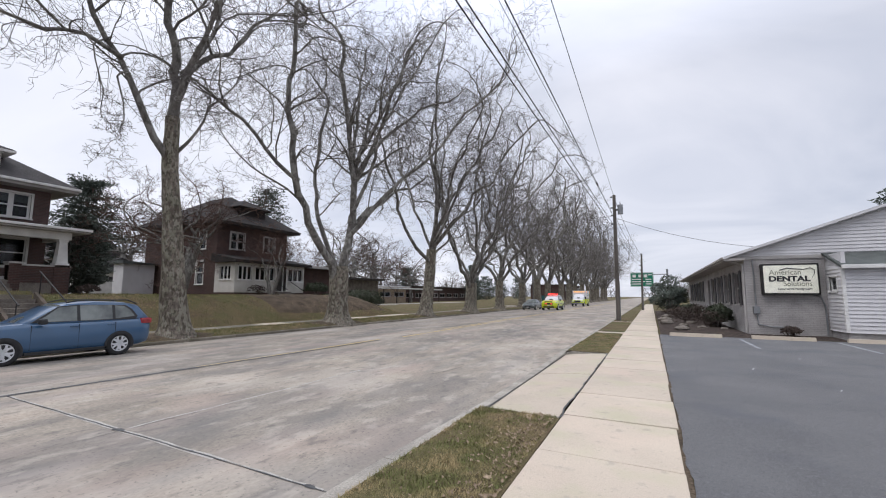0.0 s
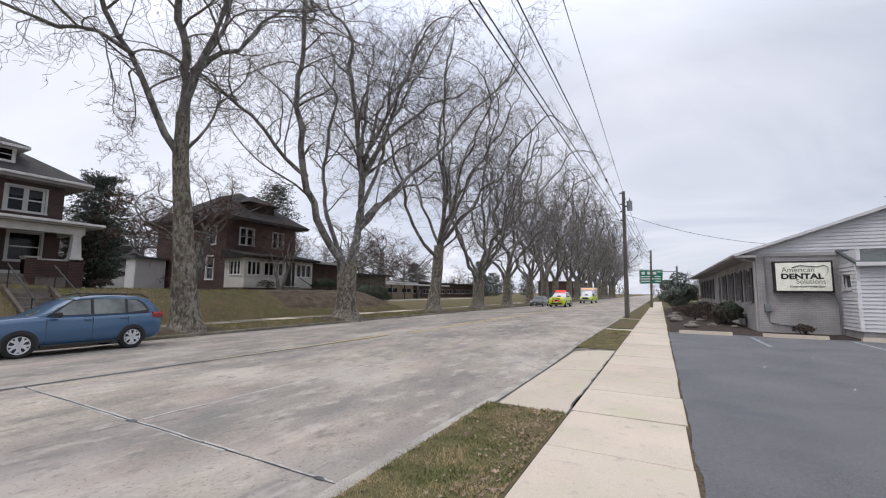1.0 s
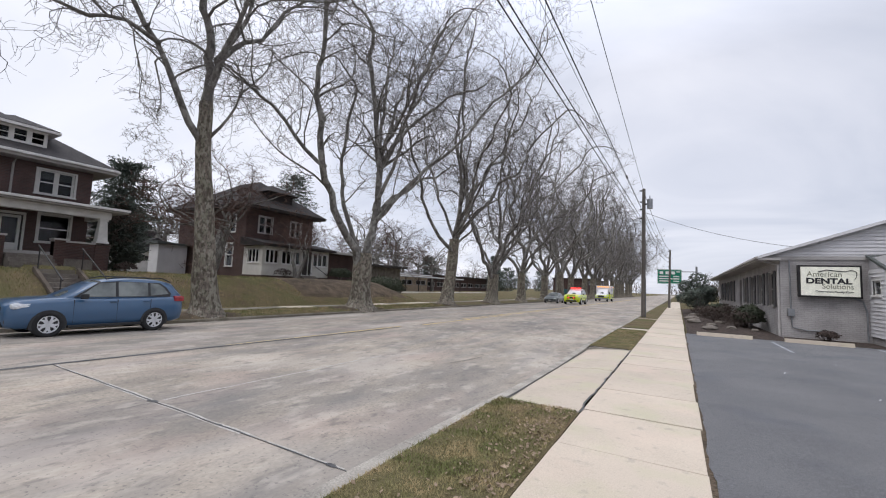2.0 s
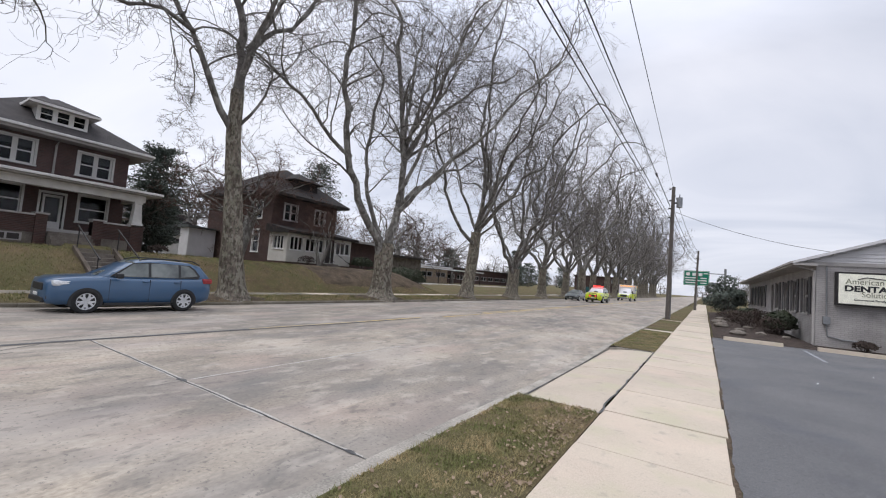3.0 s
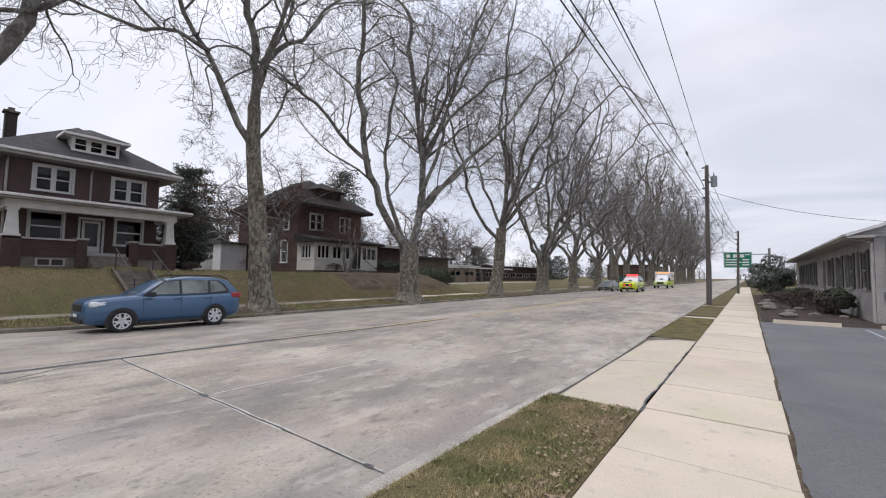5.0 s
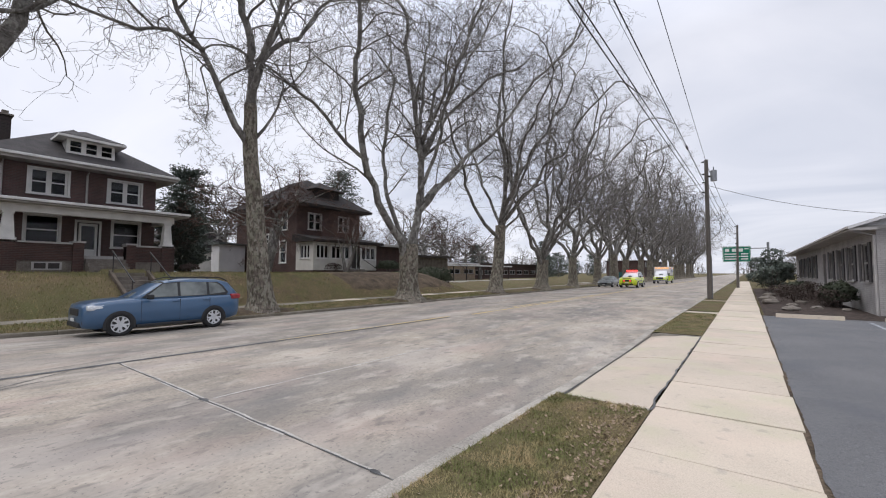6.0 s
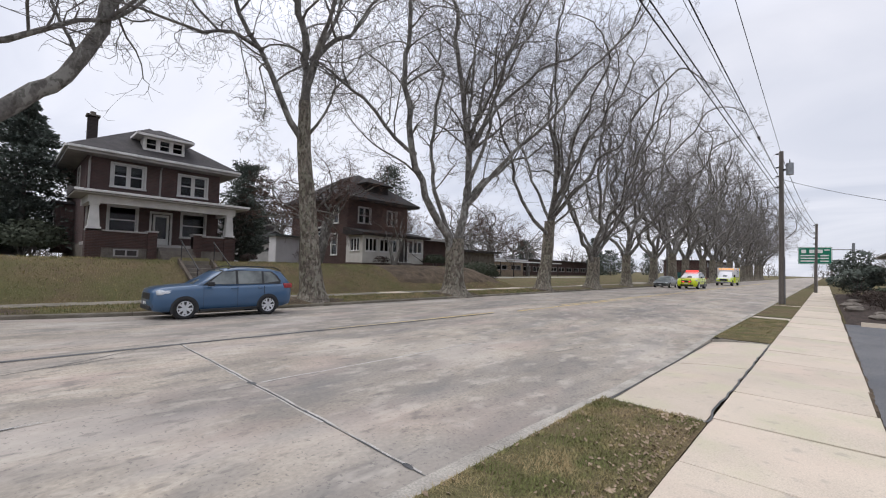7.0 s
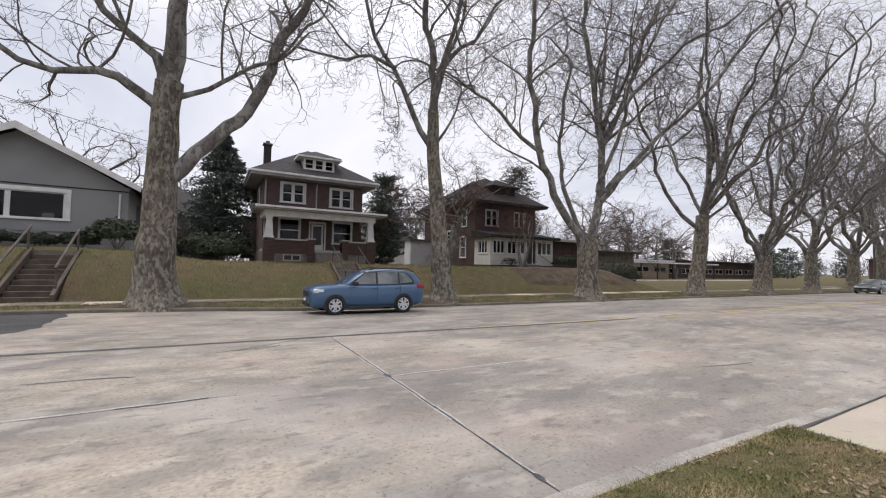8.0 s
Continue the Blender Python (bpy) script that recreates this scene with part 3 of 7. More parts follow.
# ---- near kerb, verge, sidewalk, driveway apron, parking lot ----
def kerb_run(name, label, x0, x1, y0, y1, top, material):
    """Kerb stones about 3 m long; top gives the height along the street."""
    kerb = thing(name, (0, 0, 0), label, "kerb", kind="structure")
    y = y0
    while y < y1 - 0.05:
        e = min(y + 3.05, y1)
        bm = bmesh.new()
        vs = []
        for yy in (y + 0.006, e - 0.006):
            t = top(yy)
            sgn = 1 if x1 > x0 else -1
            vs.append([bm.verts.new(p) for p in ((x0, yy, -0.5), (x0, yy, t - 0.03), (x0 + 0.03 * sgn, yy, t), (x1, yy, t), (x1, yy, -0.5))])
        for k in range(4):
            bm.faces.new((vs[0][k], vs[0][k + 1], vs[1][k + 1], vs[1][k]))
        bm.faces.new(vs[0]); bm.faces.new(vs[1][::-1])
        part("kerb_stone", bm, material, kerb)
        y = e
    return kerb


def near_top(y):
    """Full height, dropping to the road across the driveway apron."""
    down = ease(5.6, 6.1, y) * (1 - ease(12.0, 12.9, y))
    return 0.0 - 0.07 * down


kerb_run("kerb_near", "worn grey concrete kerb along the grass verge", -2.46, -2.28, -30, 110, near_top, KERB_PALE)
kerb_run("kerb_far", "low weathered concrete kerb under the street trees", -16.82, -16.97, -30, 150, lambda y: road_z(FAR_KERB, y) + 0.125, DIRTY)

sidewalk = thing("sidewalk", (0, 0, 0), "pale tan concrete sidewalk of square slabs beside the lot", "sidewalk", kind="structure")
y = -30.0
ys = []
while y < 95:
    ys.append(y)
    y += 1.43
off = 4.5 - min(ys, key=lambda v: abs(v - 4.5))
rng = random.Random(4)
for y in ys:
    y += off
    lift = rng.uniform(-0.005, 0.006)
    tilt = rng.uniform(-0.004, 0.004)
    bm = boxes((-1.135, 0.215 + rng.uniform(-0.01, 0.015), y + 0.011, y + 1.419, -0.1, lift), bev=0.008)
    for v in bm.verts:
        v.co.z += tilt * (v.co.x + 0.5)
    part("slab", bm, SIDEWALK, sidewalk)

apron = thing("driveway_apron", (0, 0, 0), "pale concrete driveway apron sloping to the street", "driveway", kind="structure")
bm = bmesh.new()
prof = [(-1.165, 0.0), (-1.6, -0.012), (-1.95, -0.045), (-2.275, -0.092)]
for k in range(len(prof) - 1):
    for a, b in ((5.76, 9.1), (9.115, 12.48)):
        (x0, z0), (x1, z1) = prof[k], prof[k + 1]
        vs = [bm.verts.new(p) for p in ((x0, a, z0), (x1, a, z1), (x1, b, z1), (x0, b, z0))]
        bm.faces.new(vs)
part("apron_slab", bm, SIDEWALK, apron)
for y0, y1 in ((5.68, 5.755), (12.485, 12.56)):
    part("return_kerb", prism(bmesh.new(), [(-2.275, -0.16), (-1.16, -0.16), (-1.16, 0.006), (-2.1, 0.006), (-2.275, -0.03)], y0, y1), KERB_PALE, apron)
strip("kerb_groove", -2.29, -2.268, 5.9, 12.3, lambda x, y: -0.08, TAR, apron, 0.006, 0.02, 0.2)
strip("gutter_seam", -2.50, -2.465, -20, 60, lambda x, y: road_z(-2.5, y), SOIL, road, 0.005, 0.03, 0.4)
strip("crack", -1.165, -1.140, 5.7, 12.5, lambda x, y: 0.0, TAR, sidewalk, 0.011, 0.04, 0.05, pace=2.6)

verge = thing("verge", (0, 0, 0), "patchy winter grass verge between kerb and sidewalk", "grass verge", kind="structure")
for y0, y1 in ((-30, 5.68), (12.56, 19.4), (20.3, 28.2), (28.9, 70)):
    n = max(2, int((y1 - y0) / 0.25)) if y0 < 25 else 12
    v, f = [], []
    cols = [-2.275, -2.18, -2.0, -1.8, -1.6, -1.4, -1.22, -1.14]
    for j in range(n + 1):
        yy = y0 + (y1 - y0) * j / n
        for i, x in enumerate(cols):
            inner = 0 < i < len(cols) - 1
            v.append((x, yy, 0.002 + (0.02 + 0.02 * noise.noise((x * 2, yy * 2, 5)) if inner else 0)))
    w = len(cols)
    f = [(j * w + i, j * w + i + 1, (j + 1) * w + i + 1, (j + 1) * w + i) for j in range(n) for i in range(w - 1)]
    raw("turf", v, f, GRASS, verge, True)
for y0, y1 in ((19.4, 20.3), (28.2, 28.9)):
    part("walkway_slab", boxes((-2.22, -1.15, y0, y1, -0.1, 0.004), bev=0.006), SIDEWALK, verge)

lot = thing("parking_lot", (0, 0, 0), "dark blue-grey asphalt parking lot with faded white lines", "parking lot", kind="structure")
v, f = [], []
rng = random.Random(8)
n = 500
for k in range(n + 1):
    yy = -30 + 50 * k / n
    v += [(0.245 + 0.03 * noise.noise((yy * 1.3, 0, 1)) + rng.uniform(-0.012, 0.014), yy, 0.0), (30, yy, 0.0)]
    if k:
        f.append((2 * k - 2, 2 * k - 1, 2 * k + 1, 2 * k))
raw("asphalt", v, f, ASPHALT, lot)
part("edge_gap", boxes((0.19, 0.26, -30, 20, -0.06, -0.012)), SOIL, lot)
for x0, x1, y0, y1 in ((2.9, 3.0, 16.1, 19.2), (5.8, 5.9, 16.4, 19.5), (8.7, 8.8, 16.4, 19.5)):
    part("bay_line", boxes((x0, x1, y0, y1, -0.002, 0.004)), PAINT_W, lot)

# ---- far pavement ----
far_walk = thing("sidewalk_far", (0, 0, 0), "narrow pale concrete footpath at the foot of the banks", "sidewalk", kind="structure")
y = -30.0
rng = random.Random(6)
while y < 120:
    part("slab", boxes((-19.85, -18.62, y + 0.008, y + 1.9, -0.2, -0.045 + rng.uniform(-0.006, 0.012)), bev=0.008), SIDEWALK if rng.random() < 0.25 else DIRTY, far_walk)
    y += 1.91


# ---- trees ----
class Wood:
    """Gathers tapering tubes for one tree in two lists: limbs and twigs."""

    def __init__(self, seed):
        self.r = random.Random(seed)
        self.least = 0.0105
        self.limb, self.twig = ([], []), ([], [])

    def add(self, pts, radii, sides, store):
        v, f = store
        base = len(v)
        n = len(pts)
        ref = Vector((0.3, 0.2, 1)) if abs((pts[-1] - pts[0]).normalized().z) < 0.85 else Vector((1, 0.1, 0))
        for i in range(n):
            d = pts[min(i + 1, n - 1)] - pts[max(i - 1, 0)]
            d.normalize()
            a = d.cross(ref)
            a.normalize()
            b = d.cross(a)
            for k in range(sides):
                q = 6.28319 * k / sides
                v.append(pts[i] + radii[i] * (math.cos(q) * a + math.sin(q) * b))
        for i in range(n - 1):
            for k in range(sides):
                k2 = (k + 1) % sides
                f.append((base + i * sides + k, base + i * sides + k2, base + (i + 1) * sides + k2, base + (i + 1) * sides + k))

    def spread(self, d, angle):
        """A direction turned away from d by an angle, at a random roll."""
        a = d.cross(Vector((0, 0, 1)))
        if a.length < 0.05:
            a = Vector((1, 0, 0))
        a.normalize()
        b = d.cross(a)
        q = self.r.uniform(0, 6.28319)
        return (d * math.cos(angle) + (a * math.cos(q) + b * math.sin(q)) * math.sin(angle)).normalized()

    def twigs(self, p, d, length, radius, level, depth, lift, kids):
        """A winding branch that turns one way for a while and then another, with side branches down to the given depth."""
        r = self.r
        n = (9, 6, 4, 3)[min(level, 3)] if depth > 2 else (7, 5, 3)[min(level, 2)]
        pts, cur, way = [p], p, d.copy()
        s = (0.20, 0.28, 0.40, 0.48)[min(level, 3)]
        turn = Vector((r.gauss(0, s), r.gauss(0, s), r.gauss(0, s)))
        for i in range(n):
            if r.random() < 0.42:
                turn = Vector((r.gauss(0, s), r.gauss(0, s), r.gauss(0, s * 0.9))) - turn * 0.5
            rise = lift * (3.2 * i / n - 0.7) if level == 0 else lift
            way = (way + turn + Vector((r.gauss(0, 0.08), r.gauss(0, 0.08), r.gauss(0, 0.08) + rise))).normalized()
            cur = cur + way * (length / n)
            pts.append(cur)
        tip = 0.40 if level < depth else 0.6
        radii = [radius * (1 - (1 - tip) * i / n) for i in range(n + 1)]
        thick = radius > 0.04
        self.add(pts, radii, 6 if thick else (4 if radius > 0.022 else 3), self.limb if thick else self.twig)
        if level >= depth:
            return
        k = kids[min(level, len(kids) - 1)]
        for j in range(k):
            t = 0.14 + 0.86 * (j + r.uniform(0.1, 0.9)) / k
            i = min(n - 1, int(t * n))
            q = pts[i].lerp(pts[i + 1], t * n - i)
            w = (pts[i + 1] - pts[i]).normalized()
            self.twigs(q, self.spread(w, r.uniform(0.5, 1.25)), length * r.uniform(0.34, 0.60), max(self.least, radius * (1 - (1 - tip) * t) * r.uniform(0.40, 0.62)), level + 1, depth, lift * 0.3 - 0.012, kids)
        self.twigs(pts[-1], way, length * r.uniform(0.35, 0.5), max(self.least, radius * tip * 0.9), level + 1, depth, lift * 0.5, kids)

    def limb_along(self, ctrl, r0, r1, kids, depth=3, first=0.35, side=3.0, sides=9, crooked=0.05, boughs=0, reach=5.0, wander=0.4, sprays=(6, 5, 3, 3), low=0.0):
        """A main limb through a few given places, with side branches all along its outer part."""
        r = self.r
        ctrl = [Vector(c) for c in ctrl]
        pts = []
        m = len(ctrl)
        for i in range(m - 1):
            p0, p1, p2, p3 = ctrl[max(0, i - 1)], ctrl[i], ctrl[i + 1], ctrl[min(m - 1, i + 2)]
            steps = max(2, int((p2 - p1).length / 0.7))
            for s in range(steps):
                t = s / steps
                q = 0.5 * (2 * p1 + (p2 - p0) * t + (2 * p0 - 5 * p1 + 4 * p2 - p3) * t * t + (3 * p1 - p0 - 3 * p2 + p3) * t ** 3)
                pts.append(q + Vector((r.gauss(0, crooked), r.gauss(0, crooked), r.gauss(0, crooked))) * (1 if pts else 0))
        pts.append(ctrl[-1])
        n = len(pts) - 1
        seed = r.uniform(0, 90)
        for i in range(1, n + 1):
            # a slow wander, so that no limb runs straight
            sway = wander * min(1, i * 0.7 / 4)
            pts[i] = pts[i] + sway * Vector((noise.noise((i * 0.31, seed, 0)), noise.noise((i * 0.31, seed, 7)), 0.7 * noise.noise((i * 0.31, seed, 14))))
        rad = [(r0 + (r1 - r0) * (i / n) ** 0.6) * (1 + 0.10 * noise.noise((i * 0.6, seed, 21))) for i in range(n + 1)]
        self.add(pts, rad, sides, self.limb)
        for j in range(boughs):
            t = 0.30 + 0.68 * (j + r.uniform(0, 1)) / boughs
            i = min(n - 1, int(t * n))
            w = (pts[i + 1] - pts[i]).normalized()
            q = r.uniform(0, 6.28319)
            d = Vector((math.cos(q), math.sin(q), low + 0.5 * t + r.uniform(-0.1, 0.65)))
            self.twigs(pts[i], (d * 0.85 + w * 0.35).normalized(), reach * r.uniform(0.7, 1.2) * (1.2 - 0.45 * t), max(0.045, rad[i] * r.uniform(0.32, 0.55)), 0, depth, 0.05, sprays)
        for j in range(kids):
            t = first + (1 - first) * (j + r.uniform(0, 1)) / kids
            i = min(n - 1, int(t * n))
            q = pts[i].lerp(pts[i + 1], t * n - i)
            w = (pts[i + 1] - pts[i]).normalized()
            self.twigs(q, (self.spread(w, r.uniform(0.6, 1.15)) + Vector((0, 0, 0.35))).normalized(), side * r.uniform(0.6, 1.15) * (1.15 - 0.4 * t), max(0.02, rad[i] * r.uniform(0.25, 0.45)), 1, depth, 0.03, sprays)
        self.twigs(pts[-1], (pts[-1] - pts[-2]).normalized(), side * 1.1, r1 * 0.95, 0, depth, 0.03, sprays)

    def build(self, name, at, label, trunk_mat, limb_mat, twig_mat, category="tree", group="", flare=None):
        tree = thing(name, at, label, category, group)
        if flare:
            v, f = flare
            raw("trunk", v, f, trunk_mat, tree, True)
        raw("limb_frame", self.limb[0], self.limb[1], limb_mat, tree, True)
        raw("crown", self.twig[0], self.twig[1], twig_mat, tree)
        return tree


def trunk_mesh(pts, radii, seed, sides=22):
    """A knobbly trunk with root flare and lumps, local to its base."""
    v, f = [], []
    n = len(pts)
    fine_p, fine_r = [], []
    for i in range(n - 1):
        k = max(3, int((Vector(pts[i + 1]) - Vector(pts[i])).length / 0.22))
        for s in range(k):
            fine_p.append(Vector(pts[i]).lerp(Vector(pts[i + 1]), s / k))
            fine_r.append(radii[i] + (radii[i + 1] - radii[i]) * s / k)
    fine_p.append(Vector(pts[-1])); fine_r.append(radii[-1])
    for p, r in zip(fine_p, fine_r):
        for k in range(sides):
            q = 6.28319 * k / sides
            root = max(0, 1 - p.z / 0.9)
            bump = 1 + 0.10 * noise.noise((math.cos(q) * 1.6, math.sin(q) * 1.6 + seed, p.z * 0.9)) + 0.035 * noise.noise((math.cos(q) * 5, math.sin(q) * 5 + seed, p.z * 3.5))
            bump += root * root * (0.28 + 0.30 * noise.noise((math.cos(q) * 2.2, math.sin(q) * 2.2, seed)))
            v.append((p.x + r * bump * math.cos(q), p.y + r * bump * math.sin(q), p.z))
    m = len(fine_p)
    for i in range(m - 1):
        for k in range(sides):
            k2 = (k + 1) % sides
            f.append((i * sides + k, i * sides + k2, (i + 1) * sides + k2, (i + 1) * sides + k))
    return v, f


def street_tree(at, label, seed, trunk, *limbs, depth=3, kids=8, side=3.0, boughs=4, reach=6.2, least=0.008, slim=1.0, wander=0.4, sprays=(6, 5, 3, 3), low=0.0):
    """trunk: rows of (x, y, z, radius); limbs: rows of (radius at start, at end, places); slim: thins the limbs."""
    w = Wood(seed)
    w.least = least
    fl = trunk_mesh([t[:3] for t in trunk], [t[3] for t in trunk], seed)
    for r0, r1, places in limbs:
        w.limb_along(places, r0 * slim, r1 * slim, kids if r0 > 0.07 else 3, depth, side=side if r0 > 0.07 else 1.2, boughs=boughs if r0 > 0.14 else 1 if r0 > 0.07 else 0, reach=reach, wander=wander, sprays=sprays, low=low)
    return w.build("street_tree", at, label, BARK, LIMB, TWIG, "tree", "street trees", fl)


SYC = "bare sycamore street tree with mottled bark on the verge"
# local places: x towards the street, y along it, z up
street_tree((-17.7, -1.0, -0.15), "massive mottled sycamore with a leaning side limb", 11,
            [(0, 0, -0.2, 0.84), (0, 0, 0.3, 0.76), (0, -0.1, 1.4, 0.64), (0, -0.05, 2.3, 0.61), (0, -0.02, 2.7, 0.55), (0, 0, 4.2, 0.50), (0, 0, 5.6, 0.46), (0, 0.05, 7.0, 0.43), (0, 0.1, 8.0, 0.42)],
            (0.42, 0.15, [(0, 0.1, 7.6), (0, 0.2, 9.8), (0, 0.35, 11.5), (0.2, 0.6, 15), (0.3, 0.3, 19)]),
            (0.32, 0.13, [(0, 0.3, 4.7), (0, 1.0, 5.6), (0, 1.9, 6.7), (0, 2.5, 7.5), (0, 3.4, 9.3), (0, 4.3, 11.3), (0, 4.9, 13), (0.3, 5.6, 17)]),
            (0.22, 0.06, [(0, -0.1, 7.0), (0.1, -0.9, 7.6), (0.2, -1.8, 7.7), (0.3, -3.0, 7.6), (0.5, -4.1, 8.1), (0.8, -5.6, 9.5)]),
            (0.2, 0.06, [(0, -0.1, 8.3), (0.1, -0.7, 9.2), (0.3, -1.8, 10), (0.5, -3.4, 12.5)]),
            (0.12, 0.05, [(0, 0.3, 7.5), (0.1, 1.3, 8.1), (0.2, 2.4, 8.8), (0.3, 3.4, 9.7), (0.4, 4.4, 10.8)]),
            (0.2, 0.07, [(0, 0.1, 8.0), (1.8, 0.4, 11), (3.6, 0.8, 14.5), (5.2, 1.0, 17)]), low=0.35, boughs=3)
street_tree((-17.7, 10.2, -0.2), "tall pale sycamore with a straight mottled trunk", 12,
            [(0, 0.3, -0.2, 0.68), (0, 0.25, 0.4, 0.58), (0, 0.1, 1.6, 0.49), (0, 0, 3.0, 0.42), (0, -0.2, 5.0, 0.35), (0, -0.45, 7.0, 0.30), (0, -0.5, 9.2, 0.27)],
            (0.31, 0.1, [(0, -0.5, 9.0), (0, -0.6, 10.6), (0, -0.6, 11.6), (0, -0.9, 13), (0, -1.2, 14.1), (0.2, -0.8, 19)]),
            (0.23, 0.07, [(0, -0.45, 7.2), (0, -1.1, 8.1), (0, -1.9, 9.6), (0, -2.5, 10.8), (0, -3.4, 12), (0.2, -4.6, 15)]),
            (0.13, 0.05, [(0, -2.5, 10.8), (0.3, -3.7, 10.9), (0.6, -5.1, 10.4), (0.9, -7.0, 10.1)]),
            (0.22, 0.06, [(0, -0.5, 9.7), (0, 0.4, 12.2), (0, 1.7, 13.5), (0, 3.1, 15.5), (0, 5.0, 17.5)]),
            (0.16, 0.06, [(0, -0.2, 11.3), (0, 0.6, 13.2), (0, 1.3, 14.9), (0, 1.8, 18)]),
            (0.10, 0.04, [(0, -0.2, 7.8), (0.2, 0.5, 8.8), (0.3, 0.8, 10.1), (0.4, 1.8, 11.5)]),
            (0.17, 0.06, [(0, -0.5, 9.4), (1.6, -0.4, 12.5), (3.4, 0, 16), (4.8, 0.3, 18.5)]),
            (0.06, 0.025, [(0, -2.2, 10.3), (0.3, -2.7, 9.9), (0.4, -2.6, 8.9), (0.3, -2.45, 7.9)]),
            (0.05, 0.02, [(0, -2.9, 11.4), (0.3, -3.5, 10.6), (0.5, -3.3, 9.5), (0.4, -3.0, 8.4)]), slim=0.8)
street_tree((-17.7, 20.0, -0.2), "multi-stemmed sycamore dividing low into dark limbs", 13,
            [(0, 0.4, -0.2, 0.90), (0, 0.4, 0.4, 0.72), (0, 0.4, 1.6, 0.60), (0, 0.45, 2.8, 0.60), (0, 0.5, 3.6, 0.52)],
            (0.34, 0.12, [(0, 0.2, 2.6), (0, -0.4, 3.7), (0, -1.7, 5.2), (0, -2.7, 6.8), (0, -3.4, 8.6), (0, -4.0, 10.7), (0, -4.1, 13.7), (0.2, -4.3, 18.5)]),
            (0.17, 0.06, [(0, -3.3, 8.3), (0.1, -4.9, 8.8), (0.2, -6.2, 9.9), (0.4, -8.2, 10.4), (0.5, -9.6, 10.6)]),
            (0.38, 0.13, [(0, 0.6, 2.8), (0, 1.2, 5.2), (0, 1.5, 7.2), (0, 1.5, 10.7), (0, 1.1, 12.5), (0, 0.4, 15), (0, 0, 19)]),
            (0.21, 0.07, [(0, 1.3, 6.0), (0.2, 3.0, 7.8), (0.5, 5.4, 9.4), (0.9, 7.6, 10.4), (1.2, 9.6, 11.8)]),
            (0.19, 0.07, [(0, 1.6, 10), (0.1, 3.1, 14.5), (0.3, 4.7, 17), (0.6, 7.0, 19)]),
            (0.18, 0.07, [(0, 1.5, 10.7), (-0.5, 2.4, 14.5), (-0.8, 3.2, 19)]),
            (0.22, 0.08, [(0, 0.3, 3.2), (-0.6, -0.7, 6.0), (-0.9, -1.0, 9.6), (-0.9, -0.4, 15)]),
            (0.18, 0.07, [(0, 1.3, 6.5), (1.8, 1.0, 10), (3.6, 0.6, 14), (5.2, 0.8, 17.5)]),
            (0.20, 0.07, [(0, 1.5, 9.5), (1.2, 3.0, 12.6), (2.6, 5.6, 15.4), (4.4, 9.0, 18.0)]), (0.22, 0.07, [(0, 1.2, 5.6), (2.2, 2.2, 8.4), (4.6, 4.4, 11.6), (6.6, 5.6, 14.6), (8.6, 7.0, 17.0)]), (0.2, 0.07, [(0, 1.5, 10.7), (0.6, 3.2, 14), (1.4, 4.6, 17.5), (2.0, 5.8, 21)]), (0.18, 0.06, [(0, 1.4, 9.0), (1.6, 2.4, 13), (3.2, 3.6, 17), (4.2, 5.0, 20.5)]), slim=0.86, low=0.1)
street_tree((-17.7, 31.6, -0.25), SYC, 14,
            [(0, 0.1, -0.2, 0.78), (0, 0.2, 0.5, 0.64), (0, 0.6, 2.0, 0.52), (0, 0.9, 3.6, 0.48), (0, 1.2, 6.0, 0.44)],
            (0.29, 0.1, [(0, 1.2, 5.8), (0, 1.9, 8.5), (0, 2.4, 11.1), (0, 1.4, 16.5), (0, 1.6, 20)]),
            (0.21, 0.08, [(0, 0.9, 4.8), (0, -1.4, 6.0), (0, -3.0, 7.1), (0, -4.6, 9.1), (0, -5.8, 11), (0.2, -7.0, 14)]),
            (0.25, 0.09, [(0, 1.3, 5.8), (0, 3.0, 8.4), (0, 4.5, 10.5), (0, 6.0, 14.5), (0, 8.0, 18.5)]),
            (0.18, 0.07, [(0, 1.2, 6.0), (2.0, 1.0, 9.5), (4.2, 0.6, 13), (6.0, 0.4, 17)]),
            (0.18, 0.07, [(0, 1.2, 6.0), (-1.8, 1.5, 10), (-3.4, 1.8, 14), (-4.2, 2.0, 18)]),
            (0.20, 0.08, [(0, 1.2, 6.0), (1.8, 3.0, 11), (3.4, 5.0, 16), (5.0, 6.5, 20.5)]),
            (0.20, 0.08, [(0, 1.2, 6.0), (1.4, -1.2, 11), (2.4, -2.6, 16), (3.0, -3.4, 20.5)]),
            (0.16, 0.05, [(0, 1.0, 5.2), (0.4, 3.0, 6.6), (0.8, 5.0, 7.4), (1.0, 7.0, 8.8)]), (0.15, 0.05, [(0, 1.2, 6.2), (2.0, 0.2, 7.6), (4.2, -0.8, 8.6), (6.4, -1.2, 10.4)]), (0.22, 0.07, [(0, 1.2, 5.8), (2.4, 2.0, 9.0), (5.4, 2.4, 12.4), (7.4, 3.4, 15.2), (9.4, 3.6, 17.6)]), (0.2, 0.07, [(0, 1.2, 6.4), (2.6, -0.8, 10), (5.0, -2.6, 13.6), (7.2, -3.4, 17)]), slim=0.88, boughs=3, kids=5, wander=0.81, low=0.1)
